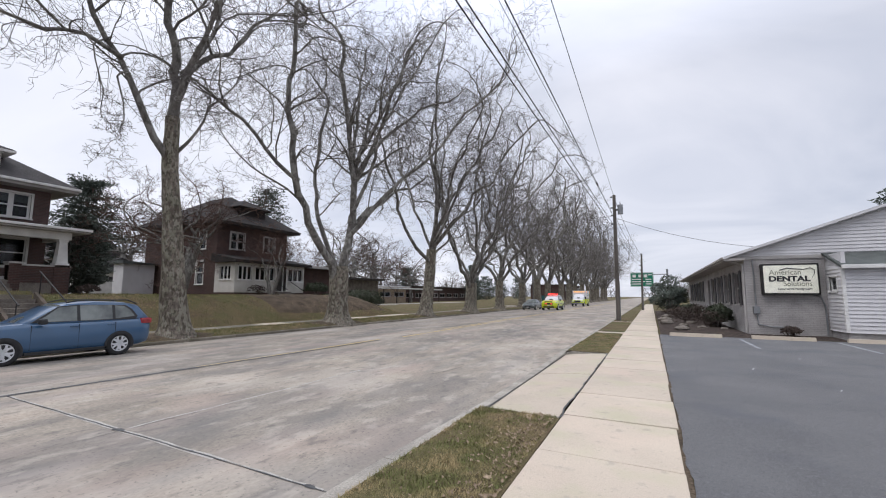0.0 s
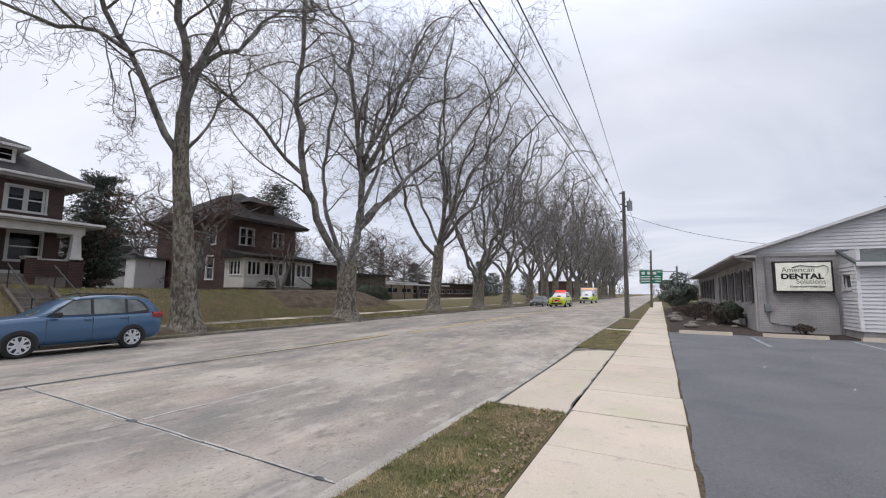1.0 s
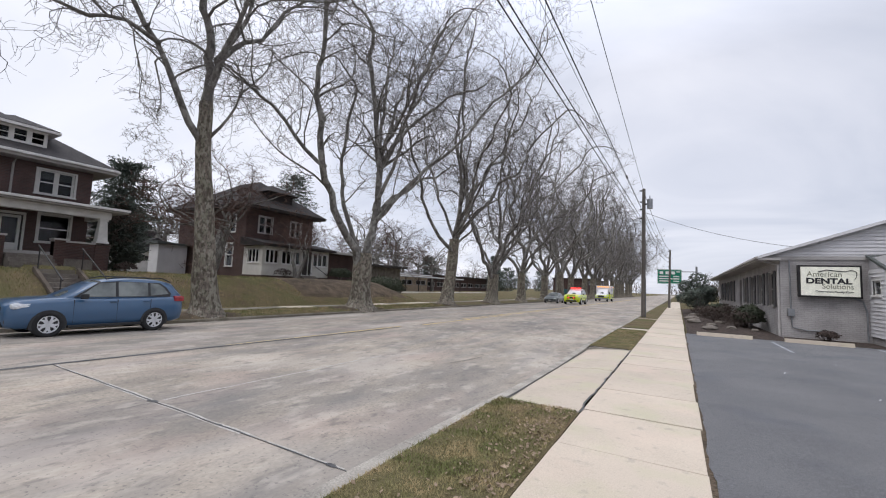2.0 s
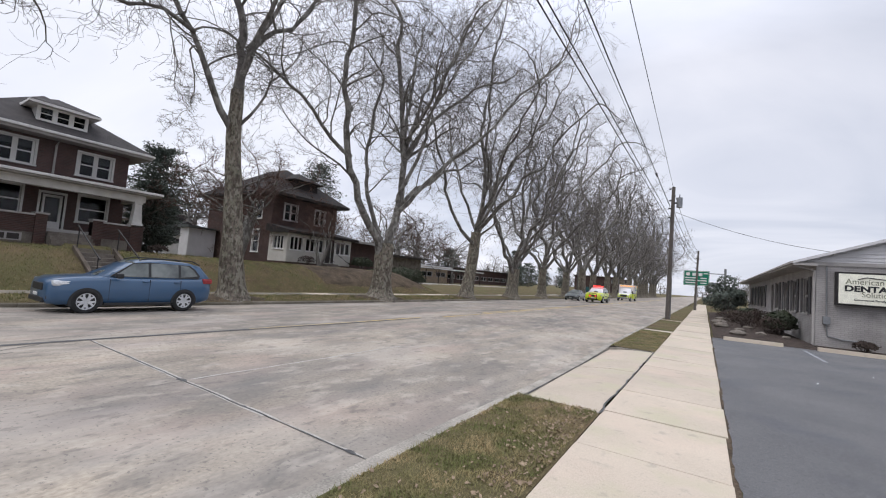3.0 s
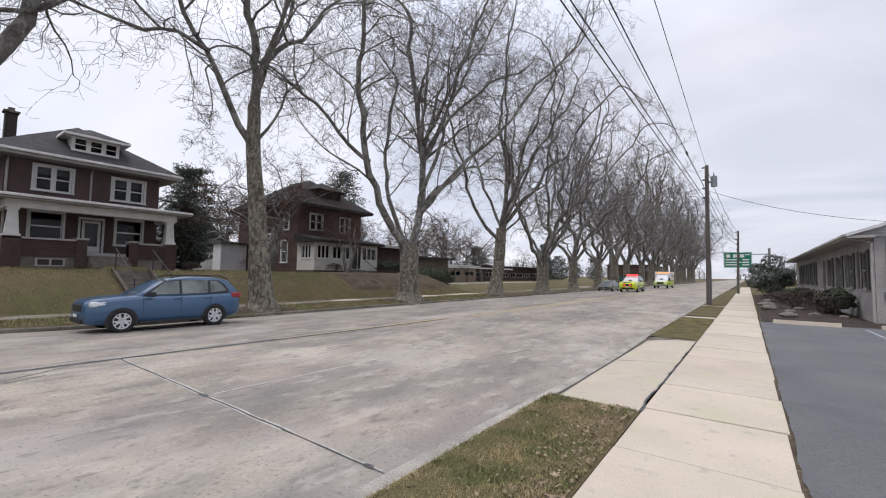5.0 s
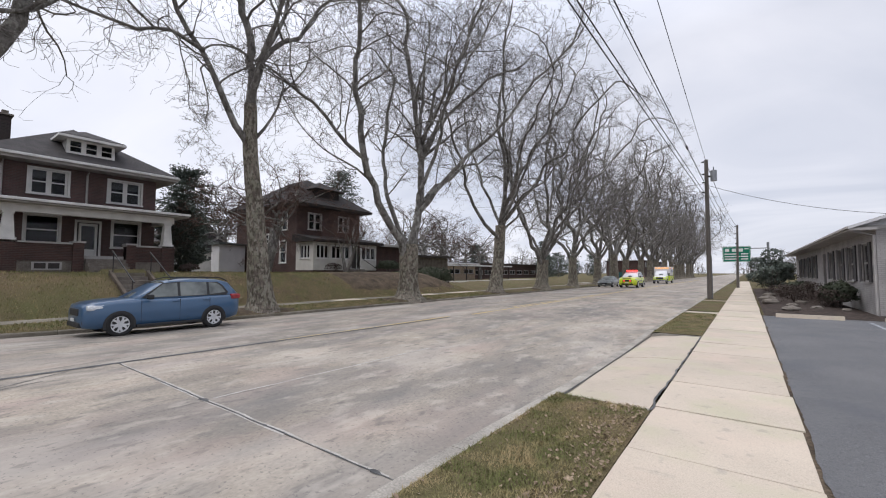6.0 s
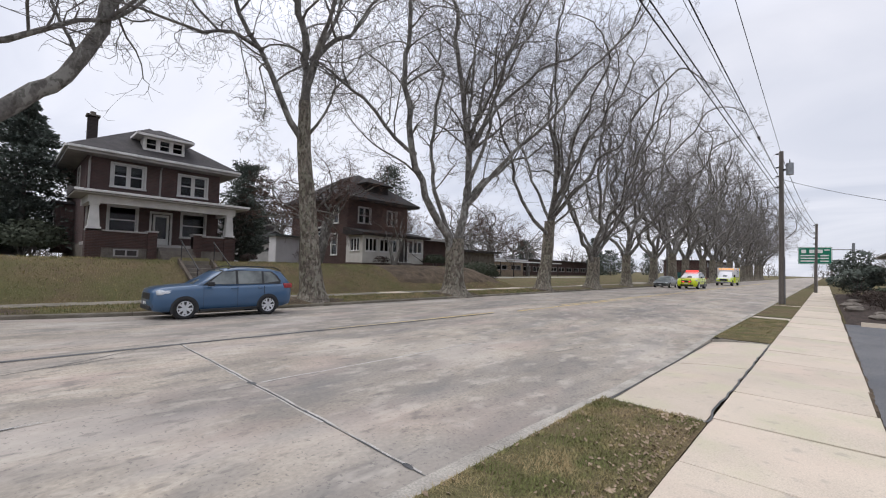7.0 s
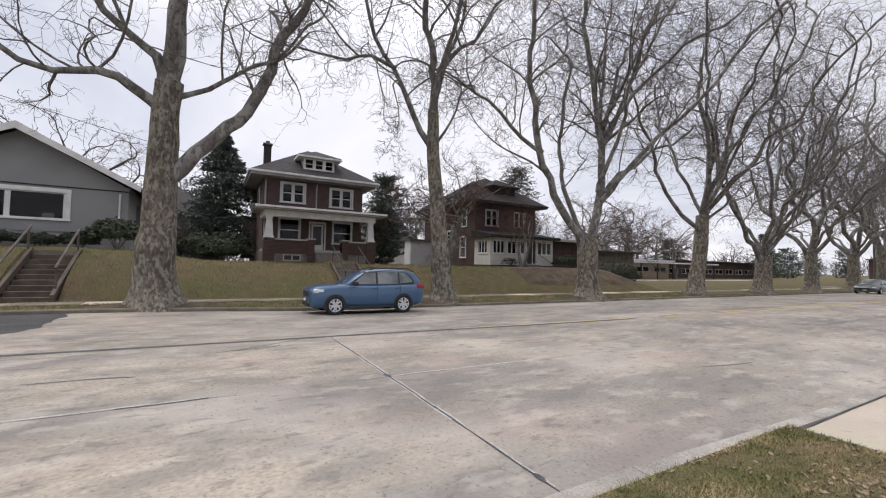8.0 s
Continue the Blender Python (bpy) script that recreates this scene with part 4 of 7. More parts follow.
street_tree((-17.6, 41.4, -0.25), SYC, 15,
            [(0, 0.1, -0.2, 0.92), (0, 0.2, 0.5, 0.72), (0, 0.4, 1.8, 0.60), (0, 0.6, 3.2, 0.6)],
            (0.30, 0.1, [(0, 0.3, 2.6), (0, -1.0, 4.0), (0, -4.0, 7.1), (0, -5.8, 9.8), (0, -7.0, 14.5)]),
            (0.30, 0.1, [(0, 0.7, 2.8), (0, 2.0, 5.0), (0, 5.4, 9.0), (0, 7.0, 12.5), (0, 8.6, 17)]),
            (0.27, 0.1, [(0, 0.6, 3.0), (0, 1.4, 6.0), (0, 3.0, 10), (0, 3.8, 13.7), (0, 3.4, 18.5)]),
            (0.20, 0.07, [(0, 0.5, 3.2), (2.4, 0.3, 7.5), (4.6, -0.2, 12), (6.4, -0.5, 16)]),
            (0.20, 0.07, [(0, 0.5, 3.2), (-2.0, 0.6, 8), (-3.6, 0.2, 13), (-4.6, 0.2, 17)]),
            (0.22, 0.08, [(0, 0.6, 3.0), (2.4, 2.5, 9), (4.0, 4.0, 14.5), (5.5, 5.0, 20)]),
            (0.20, 0.08, [(0, 0.6, 3.0), (1.5, -2.0, 9), (2.4, -3.4, 15), (3.0, -4.0, 20)]),
            (0.16, 0.05, [(0, 0.6, 3.4), (1.6, 2.4, 6.0), (3.2, 4.0, 7.6), (5.2, 5.4, 9.6)]), (0.22, 0.07, [(0, 0.6, 3.6), (2.4, 1.6, 7.6), (5.4, 1.6, 11.4), (7.6, 3.0, 14.4), (9.6, 3.4, 17.0)]), (0.2, 0.07, [(0, 0.6, 3.6), (2.8, -1.0, 8.6), (5.4, -3.0, 12.8), (7.6, -3.6, 16.6)]), slim=0.88, boughs=3, kids=5, wander=0.81, low=0.1)
FAR_TRUNK = [(0, 0, -0.2, 0.80), (0, 0, 0.5, 0.62), (0, 0, 2.0, 0.5), (0, 0.05, 3.8, 0.48)]
FAR_LIMBS = [(0.30, 0.09, [(0, 0, 3.4), (0.3, -1.4, 6), (-0.4, -3.8, 9), (0.2, -5.0, 13), (0, -5.2, 17)]), (0.28, 0.09, [(0, 0, 3.4), (-0.3, 1.6, 6), (0.5, 4.0, 9.4), (0, 4.8, 13), (0, 5.6, 16.5)]),
             (0.28, 0.09, [(0, 0, 3.4), (0.6, 0.5, 7), (0.2, -0.6, 11), (0.8, 0.2, 15), (0.6, 0.3, 19)]), (0.24, 0.07, [(0, 0, 3.4), (2.0, 0.7, 6.5), (4.6, -0.4, 9.5), (7.0, 0.4, 12), (9.0, -0.4, 15.5)]),
             (0.24, 0.07, [(0, 0, 3.4), (-2.0, -0.8, 6.5), (-4.2, 0.5, 9.5), (-5.6, -0.2, 13), (-6.2, 0.4, 16)]), (0.17, 0.05, [(0, 0, 3.8), (1.6, -1.8, 5.6), (3.4, -3.6, 6.6), (5.4, -4.6, 8.4)]),
             (0.16, 0.05, [(0, 0, 3.9), (-1.6, 1.8, 5.8), (-3.2, 3.8, 6.8), (-4.4, 5.4, 8.8)])]
FAR_A = street_tree((-17.7, 51.6, -0.25), SYC, 21, FAR_TRUNK, *FAR_LIMBS, depth=2, kids=7, side=3.2, boughs=4, reach=5.8, least=0.015, wander=1.1, sprays=(7, 5, 4), low=0.1)
FAR_B = street_tree((-17.5, 61.6, -0.25), SYC, 22, FAR_TRUNK, *FAR_LIMBS, depth=2, kids=7, side=3.2, boughs=4, reach=5.8, least=0.015, wander=1.1, sprays=(7, 5, 4), low=0.1)
rng = random.Random(3)
for k in range(13):
    y = 71.8 + 10.2 * k + rng.uniform(-0.8, 0.8)
    t = copy_thing((FAR_A, FAR_B)[k % 2], pose(-17.6 + rng.uniform(-0.4, 0.4), y, -0.25, 0, 0, rng.uniform(0, 360)))
    s = rng.uniform(1.08, 1.26)
    t.scale = (s, s, s * rng.uniform(1.0, 1.1))

# bare soil and roots round the nearer trunks
for k, (tx, ty, tr) in enumerate(((-17.75, -1.0, 2.1), (-17.75, 10.4, 1.7), (-17.75, 20.4, 2.0), (-17.75, 31.7, 1.7), (-17.7, 41.5, 1.7))):
    ring = [(tx, ty, land_z(tx, ty) + 0.10)]
    for lap, (q, h) in enumerate(((0.55, 0.07), (1.0, -0.01))):
        for a in range(24):
            c, d = math.cos(a * 0.2618), math.sin(a * 0.2618)
            m = tr * q * (1 + 0.25 * noise.noise((c * 1.4, d * 1.4, k * 3.1)))
            x, yy = max(-18.55, min(-16.98, tx + c * m * 0.6)), ty + d * m
            ring.append((x, yy, land_z(x, yy) + h + 0.012))
    fc = [(0, 1 + a, 1 + (a + 1) % 24) for a in range(24)] + [(1 + a, 25 + a, 25 + (a + 1) % 24, 1 + (a + 1) % 24) for a in range(24)]
    tagged(raw("soil_patch", ring, fc, SOIL, smooth=True), "bare brown soil and leaf litter round a trunk", "soil", kind="structure")


# ---- red brick foursquare house with a porch ----
def gable_free_roof(house, x0, x1, y0, y1, z, ridge, name="roof", over=0.0, material=SHINGLE, cut=None):
    """A hipped roof over the rectangle, with a ridge or a point."""
    bm = bmesh.new()
    w, d = x1 - x0, y1 - y0
    if d >= w:
        a, b = ((x0 + x1) / 2, y0 + w / 2, ridge), ((x0 + x1) / 2, y1 - w / 2, ridge)
    else:
        a, b = (x0 + d / 2, (y0 + y1) / 2, ridge), (x1 - d / 2, (y0 + y1) / 2, ridge)
    c = [bm.verts.new(p) for p in ((x0, y0, z), (x1, y0, z), (x1, y1, z), (x0, y1, z))]
    e = [bm.verts.new(p) for p in ((x0, y0, z - 0.06), (x1, y0, z - 0.06), (x1, y1, z - 0.06), (x0, y1, z - 0.06))]
    va, vb = bm.verts.new(a), bm.verts.new(b)
    if d >= w:
        bm.faces.new((c[0], c[1], va)); bm.faces.new((c[2], c[3], vb))
        bm.faces.new((c[1], c[2], vb, va)); bm.faces.new((c[3], c[0], va, vb))
    else:
        bm.faces.new((c[3], c[0], va)); bm.faces.new((c[1], c[2], vb))
        bm.faces.new((c[0], c[1], vb, va)); bm.faces.new((c[2], c[3], va, vb))
    for i in range(4):
        j = (i + 1) % 4
        bm.faces.new((c[i], e[i], e[j], c[j]))
    bm.faces.new(e)
    return part(name, bm, material, house)


def brick_house():
    h = thing("house", (-32, 6.4, 1.5), "dark red brick foursquare house with white porch columns", "house")
    F, L, R, B = -28.0, 3.3, 9.65, -37.0
    z0, z1 = 2.3, 6.85
    fx = facing("+x", F)
    holes = [(4.35, 5.75, 5.42, 6.62), (7.45, 8.9, 5.35, 6.55), (4.3, 5.5, 2.95, 4.35), (7.7, 8.9, 2.9, 4.3), (6.2, 7.1, 2.35, 4.15)]
    part("wall", wall_mesh(fx, L, R, z0, z1, holes), BRICK_RED, h)
    lx = facing("-y", L)
    lh = [(-31.5, -30.5, 5.4, 6.6)]
    part("wall", wall_mesh(lx, B, F - 0.25, z0, z1, lh), BRICK_RED, h)
    part("wall", wall_mesh(facing("+y", R), B, F - 0.25, z0, z1), BRICK_RED, h)
    part("wall", wall_mesh(facing("-x", B), L + 0.25, R - 0.25, z0, z1), BRICK_RED, h)
    part("foundation", boxes((B - 0.05, F + 0.05, L - 0.05, R + 0.05, 0.6, z0)), STONE, h)
    # floors and inner wall in the shade-dark tone, to darken the windows
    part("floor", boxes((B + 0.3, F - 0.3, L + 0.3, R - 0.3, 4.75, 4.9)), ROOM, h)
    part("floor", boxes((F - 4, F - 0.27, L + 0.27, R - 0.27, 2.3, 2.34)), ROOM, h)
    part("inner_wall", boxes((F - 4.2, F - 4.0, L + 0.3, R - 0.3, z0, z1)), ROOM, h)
    for (a, b, c, d), s, bl in zip(holes[:4], (2, 2, 1, 1), (0.3, 0.35, 0.0, 0.2)):
        window(h, fx, a, b, c, d, s, blind=bl)
    for a, b, c, d in lh:
        window(h, lx, a, b, c, d, 1)
    door = part("door", boxes((6.2, 7.1, -0.14, -0.10, 2.35, 4.15), m=fx), mat("storm_door", (0.05, 0.042, 0.04), rough=0.6), h, "dark front door with white storm door frame")
    bm = bmesh.new()
    for r in ((6.1, 6.2, 2.35, 4.15), (7.1, 7.2, 2.35, 4.15), (6.1, 7.2, 4.15, 4.27), (6.27, 6.37, 2.4, 4.1), (6.93, 7.03, 2.4, 4.1), (6.37, 6.93, 2.4, 2.75), (6.37, 6.93, 3.98, 4.1)):
        box(bm, r[0], r[1], -0.09, 0.03, r[2], r[3], 0.006, fx)
    part("door_frame", bm, TRIM, door)
    part("pane", boxes((6.37, 6.93, -0.08, -0.07, 2.75, 3.98), m=fx), GLASS, door).visible_shadow = False
    # roof, soffit, gutter
    eave = 0.85
    gable_free_roof(h, B - eave, F + eave, L - eave, R + eave, 7.15, 9.75)
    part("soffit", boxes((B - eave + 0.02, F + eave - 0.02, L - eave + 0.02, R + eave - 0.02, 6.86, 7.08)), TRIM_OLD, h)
    bm = bmesh.new()
    for r in ((F + eave, F + eave + 0.1, L - eave, R + eave), (B - eave, F + eave, L - eave - 0.1, L - eave), (B - eave, F + eave, R + eave, R + eave + 0.1)):
        box(bm, *r, 7.0, 7.13, 0.02)
    part("gutter", bm, TRIM, h)
    for yy in (L + 0.1, 6.5):
        part("downspout", tube(bmesh.new(), [(F + eave, yy, 7.0), (F + 0.08, yy, 6.6), (F + 0.08, yy, 4.9 if yy > 5 else 2.2)], 0.05), TRIM_OLD, h)
    # dormer
    dx, dy0, dy1, dz0, dz1 = -27.95, 5.62, 7.62, 7.5, 8.42
    dm = facing("+x", dx)
    dh = [(5.76, 6.2, 7.78, 8.32), (6.4, 6.84, 7.78, 8.32), (7.04, 7.48, 7.78, 8.32)]
    dormer = part("dormer", wall_mesh(dm, dy0, dy1, dz0, dz1, dh, 0.12), TRIM, h, "white hipped dormer with three small windows")
    for yy in (dy0, dy1 - 0.12):
        part("cheek", boxes((-31.0, dx - 0.12, yy, yy + 0.12, 7.5, dz1)), TRIM_OLD, dormer)
    for a, b, c, d in dh:
        part("pane", boxes((a, b, -0.07, -0.06, c, d), m=dm), GLASS, dormer).visible_shadow = False
        part("sash", boxes((a, b, -0.06, -0.03, (c + d) / 2 - 0.02, (c + d) / 2 + 0.02), m=dm), TRIM, dormer)
    bm = bmesh.new()
    o = 0.36
    c = [bm.verts.new(p) for p in ((dx + o, dy0 - o, 8.45), (dx + o, dy1 + o, 8.45), (-32.5, dy1 + o, 8.45), (-32.5, dy0 - o, 8.45))]
    e = [bm.verts.new(v.co + Vector((0, 0, 0.12))) for v in c]
    ym = (dy0 + dy1) / 2
    a, b = bm.verts.new((dx + o - 1.6, ym, 9.25)), bm.verts.new((-32.5, ym, 9.25))
    bm.faces.new(c)
    for i in range(4):
        j = (i + 1) % 4
        bm.faces.new((c[i], c[j], e[j], e[i]))
    bm.faces.new((e[0], e[1], a)); bm.faces.new((e[1], e[2], b, a)); bm.faces.new((e[3], e[0], a, b)); bm.faces.new((e[2], e[3], b))
    part("dormer_roof", bm, SHINGLE, dormer)
    part("dormer_eave", boxes((-31, dx + o + 0.04, dy0 - o - 0.04, dy1 + o + 0.04, 8.40, 8.53)), TRIM, dormer)
    # chimney
    ch = part("chimney", boxes((-31.2, -30.72, 3.5, 3.95, 7.0, 9.65), bev=0.01), BRICK_SOOT, h)
    part("cap", boxes((-31.28, -30.64, 3.42, 4.03, 9.65, 9.75), (-31.1, -30.85, 3.6, 3.85, 9.75, 9.95), bev=0.01), STONE, ch)
    # side bay
    bay = part("bay", wall_mesh(facing("-y", 2.5), -34.6, -32.2, 1.8, 4.6, [(-33.8, -33.0, 2.8, 4.2)], 0.2), BRICK_RED, h, "brick side bay with a white window")
    window(bay, facing("-y", 2.5), -33.8, -33.0, 2.8, 4.2, 1)
    part("bay_side", boxes((-32.4, -32.2, 2.71, L - 0.01, 1.8, 4.6)), BRICK_RED, bay)
    part("bay_roof", boxes((-34.8, -32.0, 2.3, L - 0.01, 4.6, 4.75), bev=0.02), SHINGLE, bay)
    # porch
    P, pl, pr = -25.45, 3.15, 9.75
    part("porch_base", boxes((F + 0.05, P - 0.04, pl + 0.03, pr - 0.03, 1.0, 2.2)), STONE, h)
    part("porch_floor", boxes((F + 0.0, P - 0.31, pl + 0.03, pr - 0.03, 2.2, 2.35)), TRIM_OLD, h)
    for r in ((pl, 5.75), (7.6, pr)):
        b = part("porch_wall", boxes((P - 0.3, P, r[0], r[1], 2.08, 2.85)), BRICK_RED2, h)
        part("coping", boxes((P - 0.36, P + 0.06, r[0] - 0.04, r[1] + 0.04, 2.85, 2.93), bev=0.01), TRIM_OLD, b)
    for yy in (5.55, 7.6):
        b = part("porch_pier", boxes((P - 0.42, P + 0.1, yy, yy + 0.4, 1.6, 2.93)), BRICK_RED2, h)
        part("coping", boxes((P - 0.48, P + 0.16, yy - 0.05, yy + 0.45, 2.93, 3.01), bev=0.01), TRIM_OLD, b)
    for yy in (pl + 0.28, pr - 0.28):
        part("porch_pier", boxes((P - 0.56, P + 0.06, yy - 0.3, yy + 0.3, 1.3, 2.95)), BRICK_RED2, h)
        bm = bmesh.new()
        for z, s in ((2.95, 0.27), (3.05, 0.27), (3.05, 0.22), (4.1, 0.15), (4.1, 0.19), (4.2, 0.19)):
            [bm.verts.new((P - 0.26 + a * s, yy + b * s, z)) for a, b in ((-1, -1), (1, -1), (1, 1), (-1, 1))]
        bm.verts.ensure_lookup_table()
        for k in range(5):
            for i in range(4):
                j = (i + 1) % 4
                bm.faces.new([bm.verts[q] for q in (4 * k + i, 4 * k + j, 4 * k + 4 + j, 4 * k + 4 + i)])
        part("porch_column", bm, TRIM, h, "white tapered square porch column")
    part("porch_beam", boxes((P - 0.45, P - 0.05, pl, pr, 4.2, 4.55), (F, P - 0.45, pl, pl + 0.25, 4.2, 4.55), (F, P - 0.45, pr - 0.25, pr, 4.2, 4.55)), TRIM, h)
    bm = bmesh.new()
    o = 0.55
    pts = [(F, 5.15), (P + o, 4.72), (P + o, 4.62), (F, 4.62)]
    prism(bm, pts, pl - o, pr + o)
    part("porch_roof", bm, SHINGLE, h)
    part("porch_gutter", boxes((P + o, P + o + 0.1, pl - o, pr + o, 4.62, 4.74), bev=0.02), TRIM, h)
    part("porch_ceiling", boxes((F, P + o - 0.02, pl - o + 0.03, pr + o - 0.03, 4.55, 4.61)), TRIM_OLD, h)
    # steps and rails
    for k in range(4):
        part("step", boxes((P + 0.28 * k, P + 0.28 * (k + 1), 6.0, 7.55, 1.2, 2.17 - 0.17 * k), bev=0.01), STONE, h)
    b = part("basement_window", boxes((P - 0.01, P + 0.03, 4.2, 5.2, 1.66, 2.02)), TRIM_OLD, h)
    part("pane", boxes((P + 0.03, P + 0.04, 4.28, 4.66, 1.72, 1.97), (P + 0.03, P + 0.04, 4.74, 5.12, 1.72, 1.97)), DARKWOOD, b)
    return h


brick_house()

# garden steps down the bank in front of the brick house, with two rails
def garden_steps(y0, y1, n, rise, going, label, material, railmat, r):
    gs = thing("garden_steps", (-20.3, (y0 + y1) / 2, 0), label, "steps")
    for k in range(n):
        x = -20.3 - going * k
        part("step", boxes((x - going - 0.12, x, y0, y1, rise * k - 0.3, 0.1 + rise * k), bev=0.012), material, gs)
    e, t = -20.3 - going * n, 0.1 + rise * n
    part("landing", boxes((e - 2.2, e, y0, y1, t - 0.4, t)), DIRTY, gs)
    for yy in (y0 - 0.2, y1):
        part("cheek_wall", prism(bmesh.new(), [(-20.1, -0.3), (-20.1, 0.2), (e, t + 0.12), (e, t - 0.6)], yy + 0.04, yy + 0.16), STEP_BROWN, gs)
        h = part("handrail", tube(bmesh.new(), [(-20.3, yy + 0.1, 1.15), (e + 0.2, yy + 0.1, t + 0.98)], r, r, 8), railmat, gs)
        for q in (0.06, 0.94):
            x, z = -20.3 + (e + 20.5) * q, 0.3 + (t - 0.2) * q
            part("post", tube(bmesh.new(), [(x, yy + 0.1, z), (x, yy + 0.1, z + 0.87)], r * 0.8, r * 0.8, 6), railmat, h)
    return gs


garden_steps(6.55, 7.8, 8, 0.18, 0.38, "grey stone garden steps cut into the bank", STONE, IRON, 0.028)


# ---- grey gable-fronted house ----
def grey_house():
    h = thing("house", (-33, -7.5, 1.9), "grey low gabled house with a wide white-framed window", "house")
    F, L, R, B = -27.0, -11.8, -3.25, -42.0
    fx = facing("+x", F)
    hole = [(-9.9, -5.72, 3.42, 4.72)]
    part("wall", wall_mesh(fx, L, R, 2.82, 5.2, hole, 0.2), SIDING_G, h)
    bm = prism(bmesh.new(), [(L, 5.2), (R, 5.2), (-7.5, 7.6)], -0.2, 0.0, fx)
    part("gable", bm, SIDING_G, h)
    part("seam", boxes((L, R, 0, 0.025, 5.0, 5.07), m=fx), DARKWOOD, h)
    part("wall", wall_mesh(facing("+y", R), B, F - 0.2, 2.82, 5.3, [(-31, -29.6, 3.4, 4.7)], 0.2), SIDING_G, h)
    part("wall", wall_mesh(facing("-y", L), B, F - 0.2, 2.82, 5.3, (), 0.2), SIDING_G, h)
    part("wall", wall_mesh(facing("-x", B), L + 0.2, R - 0.2, 2.82, 5.3, (), 0.2), SIDING_G, h)
    part("foundation", boxes((B, F - 0.04, L + 0.04, R - 0.04, 1.0, 2.82)), BRICK_PAINT, h)
    # linings added in the shade-dark tone so the wide window looks unlit
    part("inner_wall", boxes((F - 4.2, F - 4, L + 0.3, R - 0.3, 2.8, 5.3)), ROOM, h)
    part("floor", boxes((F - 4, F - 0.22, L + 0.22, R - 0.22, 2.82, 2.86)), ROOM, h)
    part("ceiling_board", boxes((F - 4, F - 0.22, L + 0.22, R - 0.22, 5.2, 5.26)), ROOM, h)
    w = window(h, fx, -9.9, -5.72, 3.42, 4.72, 2, rail=False, border=0.2)
    part("lamp_shade", boxes((-6.7, -6.25, -0.7, -0.4, 3.45, 3.75), bev=0.08, m=fx), TRIM, w)
    part("pipe", tube(bmesh.new(), [(F + 0.06, R - 0.35, 4.9), (F + 0.06, R - 0.35, 2.4)], 0.045), TRIM, h)
    for s, y1 in ((1, R + 0.55), (-1, L - 0.55)):
        bm = bmesh.new()
        ez = 7.85 - 0.53 * abs(y1 + 7.5)
        prism(bm, [(-7.5, 7.85), (y1, ez), (y1, ez - 0.1), (-7.5, 7.72)], B - 0.5 - F, 0.6, fx)
        part("roof", bm, SHINGLE, h)
        bm = prism(bmesh.new(), [(-7.5, 7.84), (y1 + 0.03 * s, ez - 0.01), (y1 + 0.03 * s, ez - 0.3), (-7.5, 7.5)], 0.6, 0.66, fx)
        part("bargeboard", bm, TRIM, h)
        part("gutter", boxes((y1, y1 + 0.1 * s, B - F, 0.6, ez - 0.16, ez - 0.03), m=fx), TRIM_OLD, h)
    # rear wing, set back to the side
    part("wing_wall", boxes((-42, -35, -3.25, 1.5, 1.6, 4.9)), SIDING_G, h)
    gable_free_roof(h, -42.5, -34.5, -6.0, 2.0, 4.9, 7.4, "wing_roof")
    return h


grey_house()
garden_steps(-5.75, -4.4, 9, 0.195, 0.35, "brown concrete garden steps with sloping rails", STEP_BROWN, RAILWOOD, 0.045)


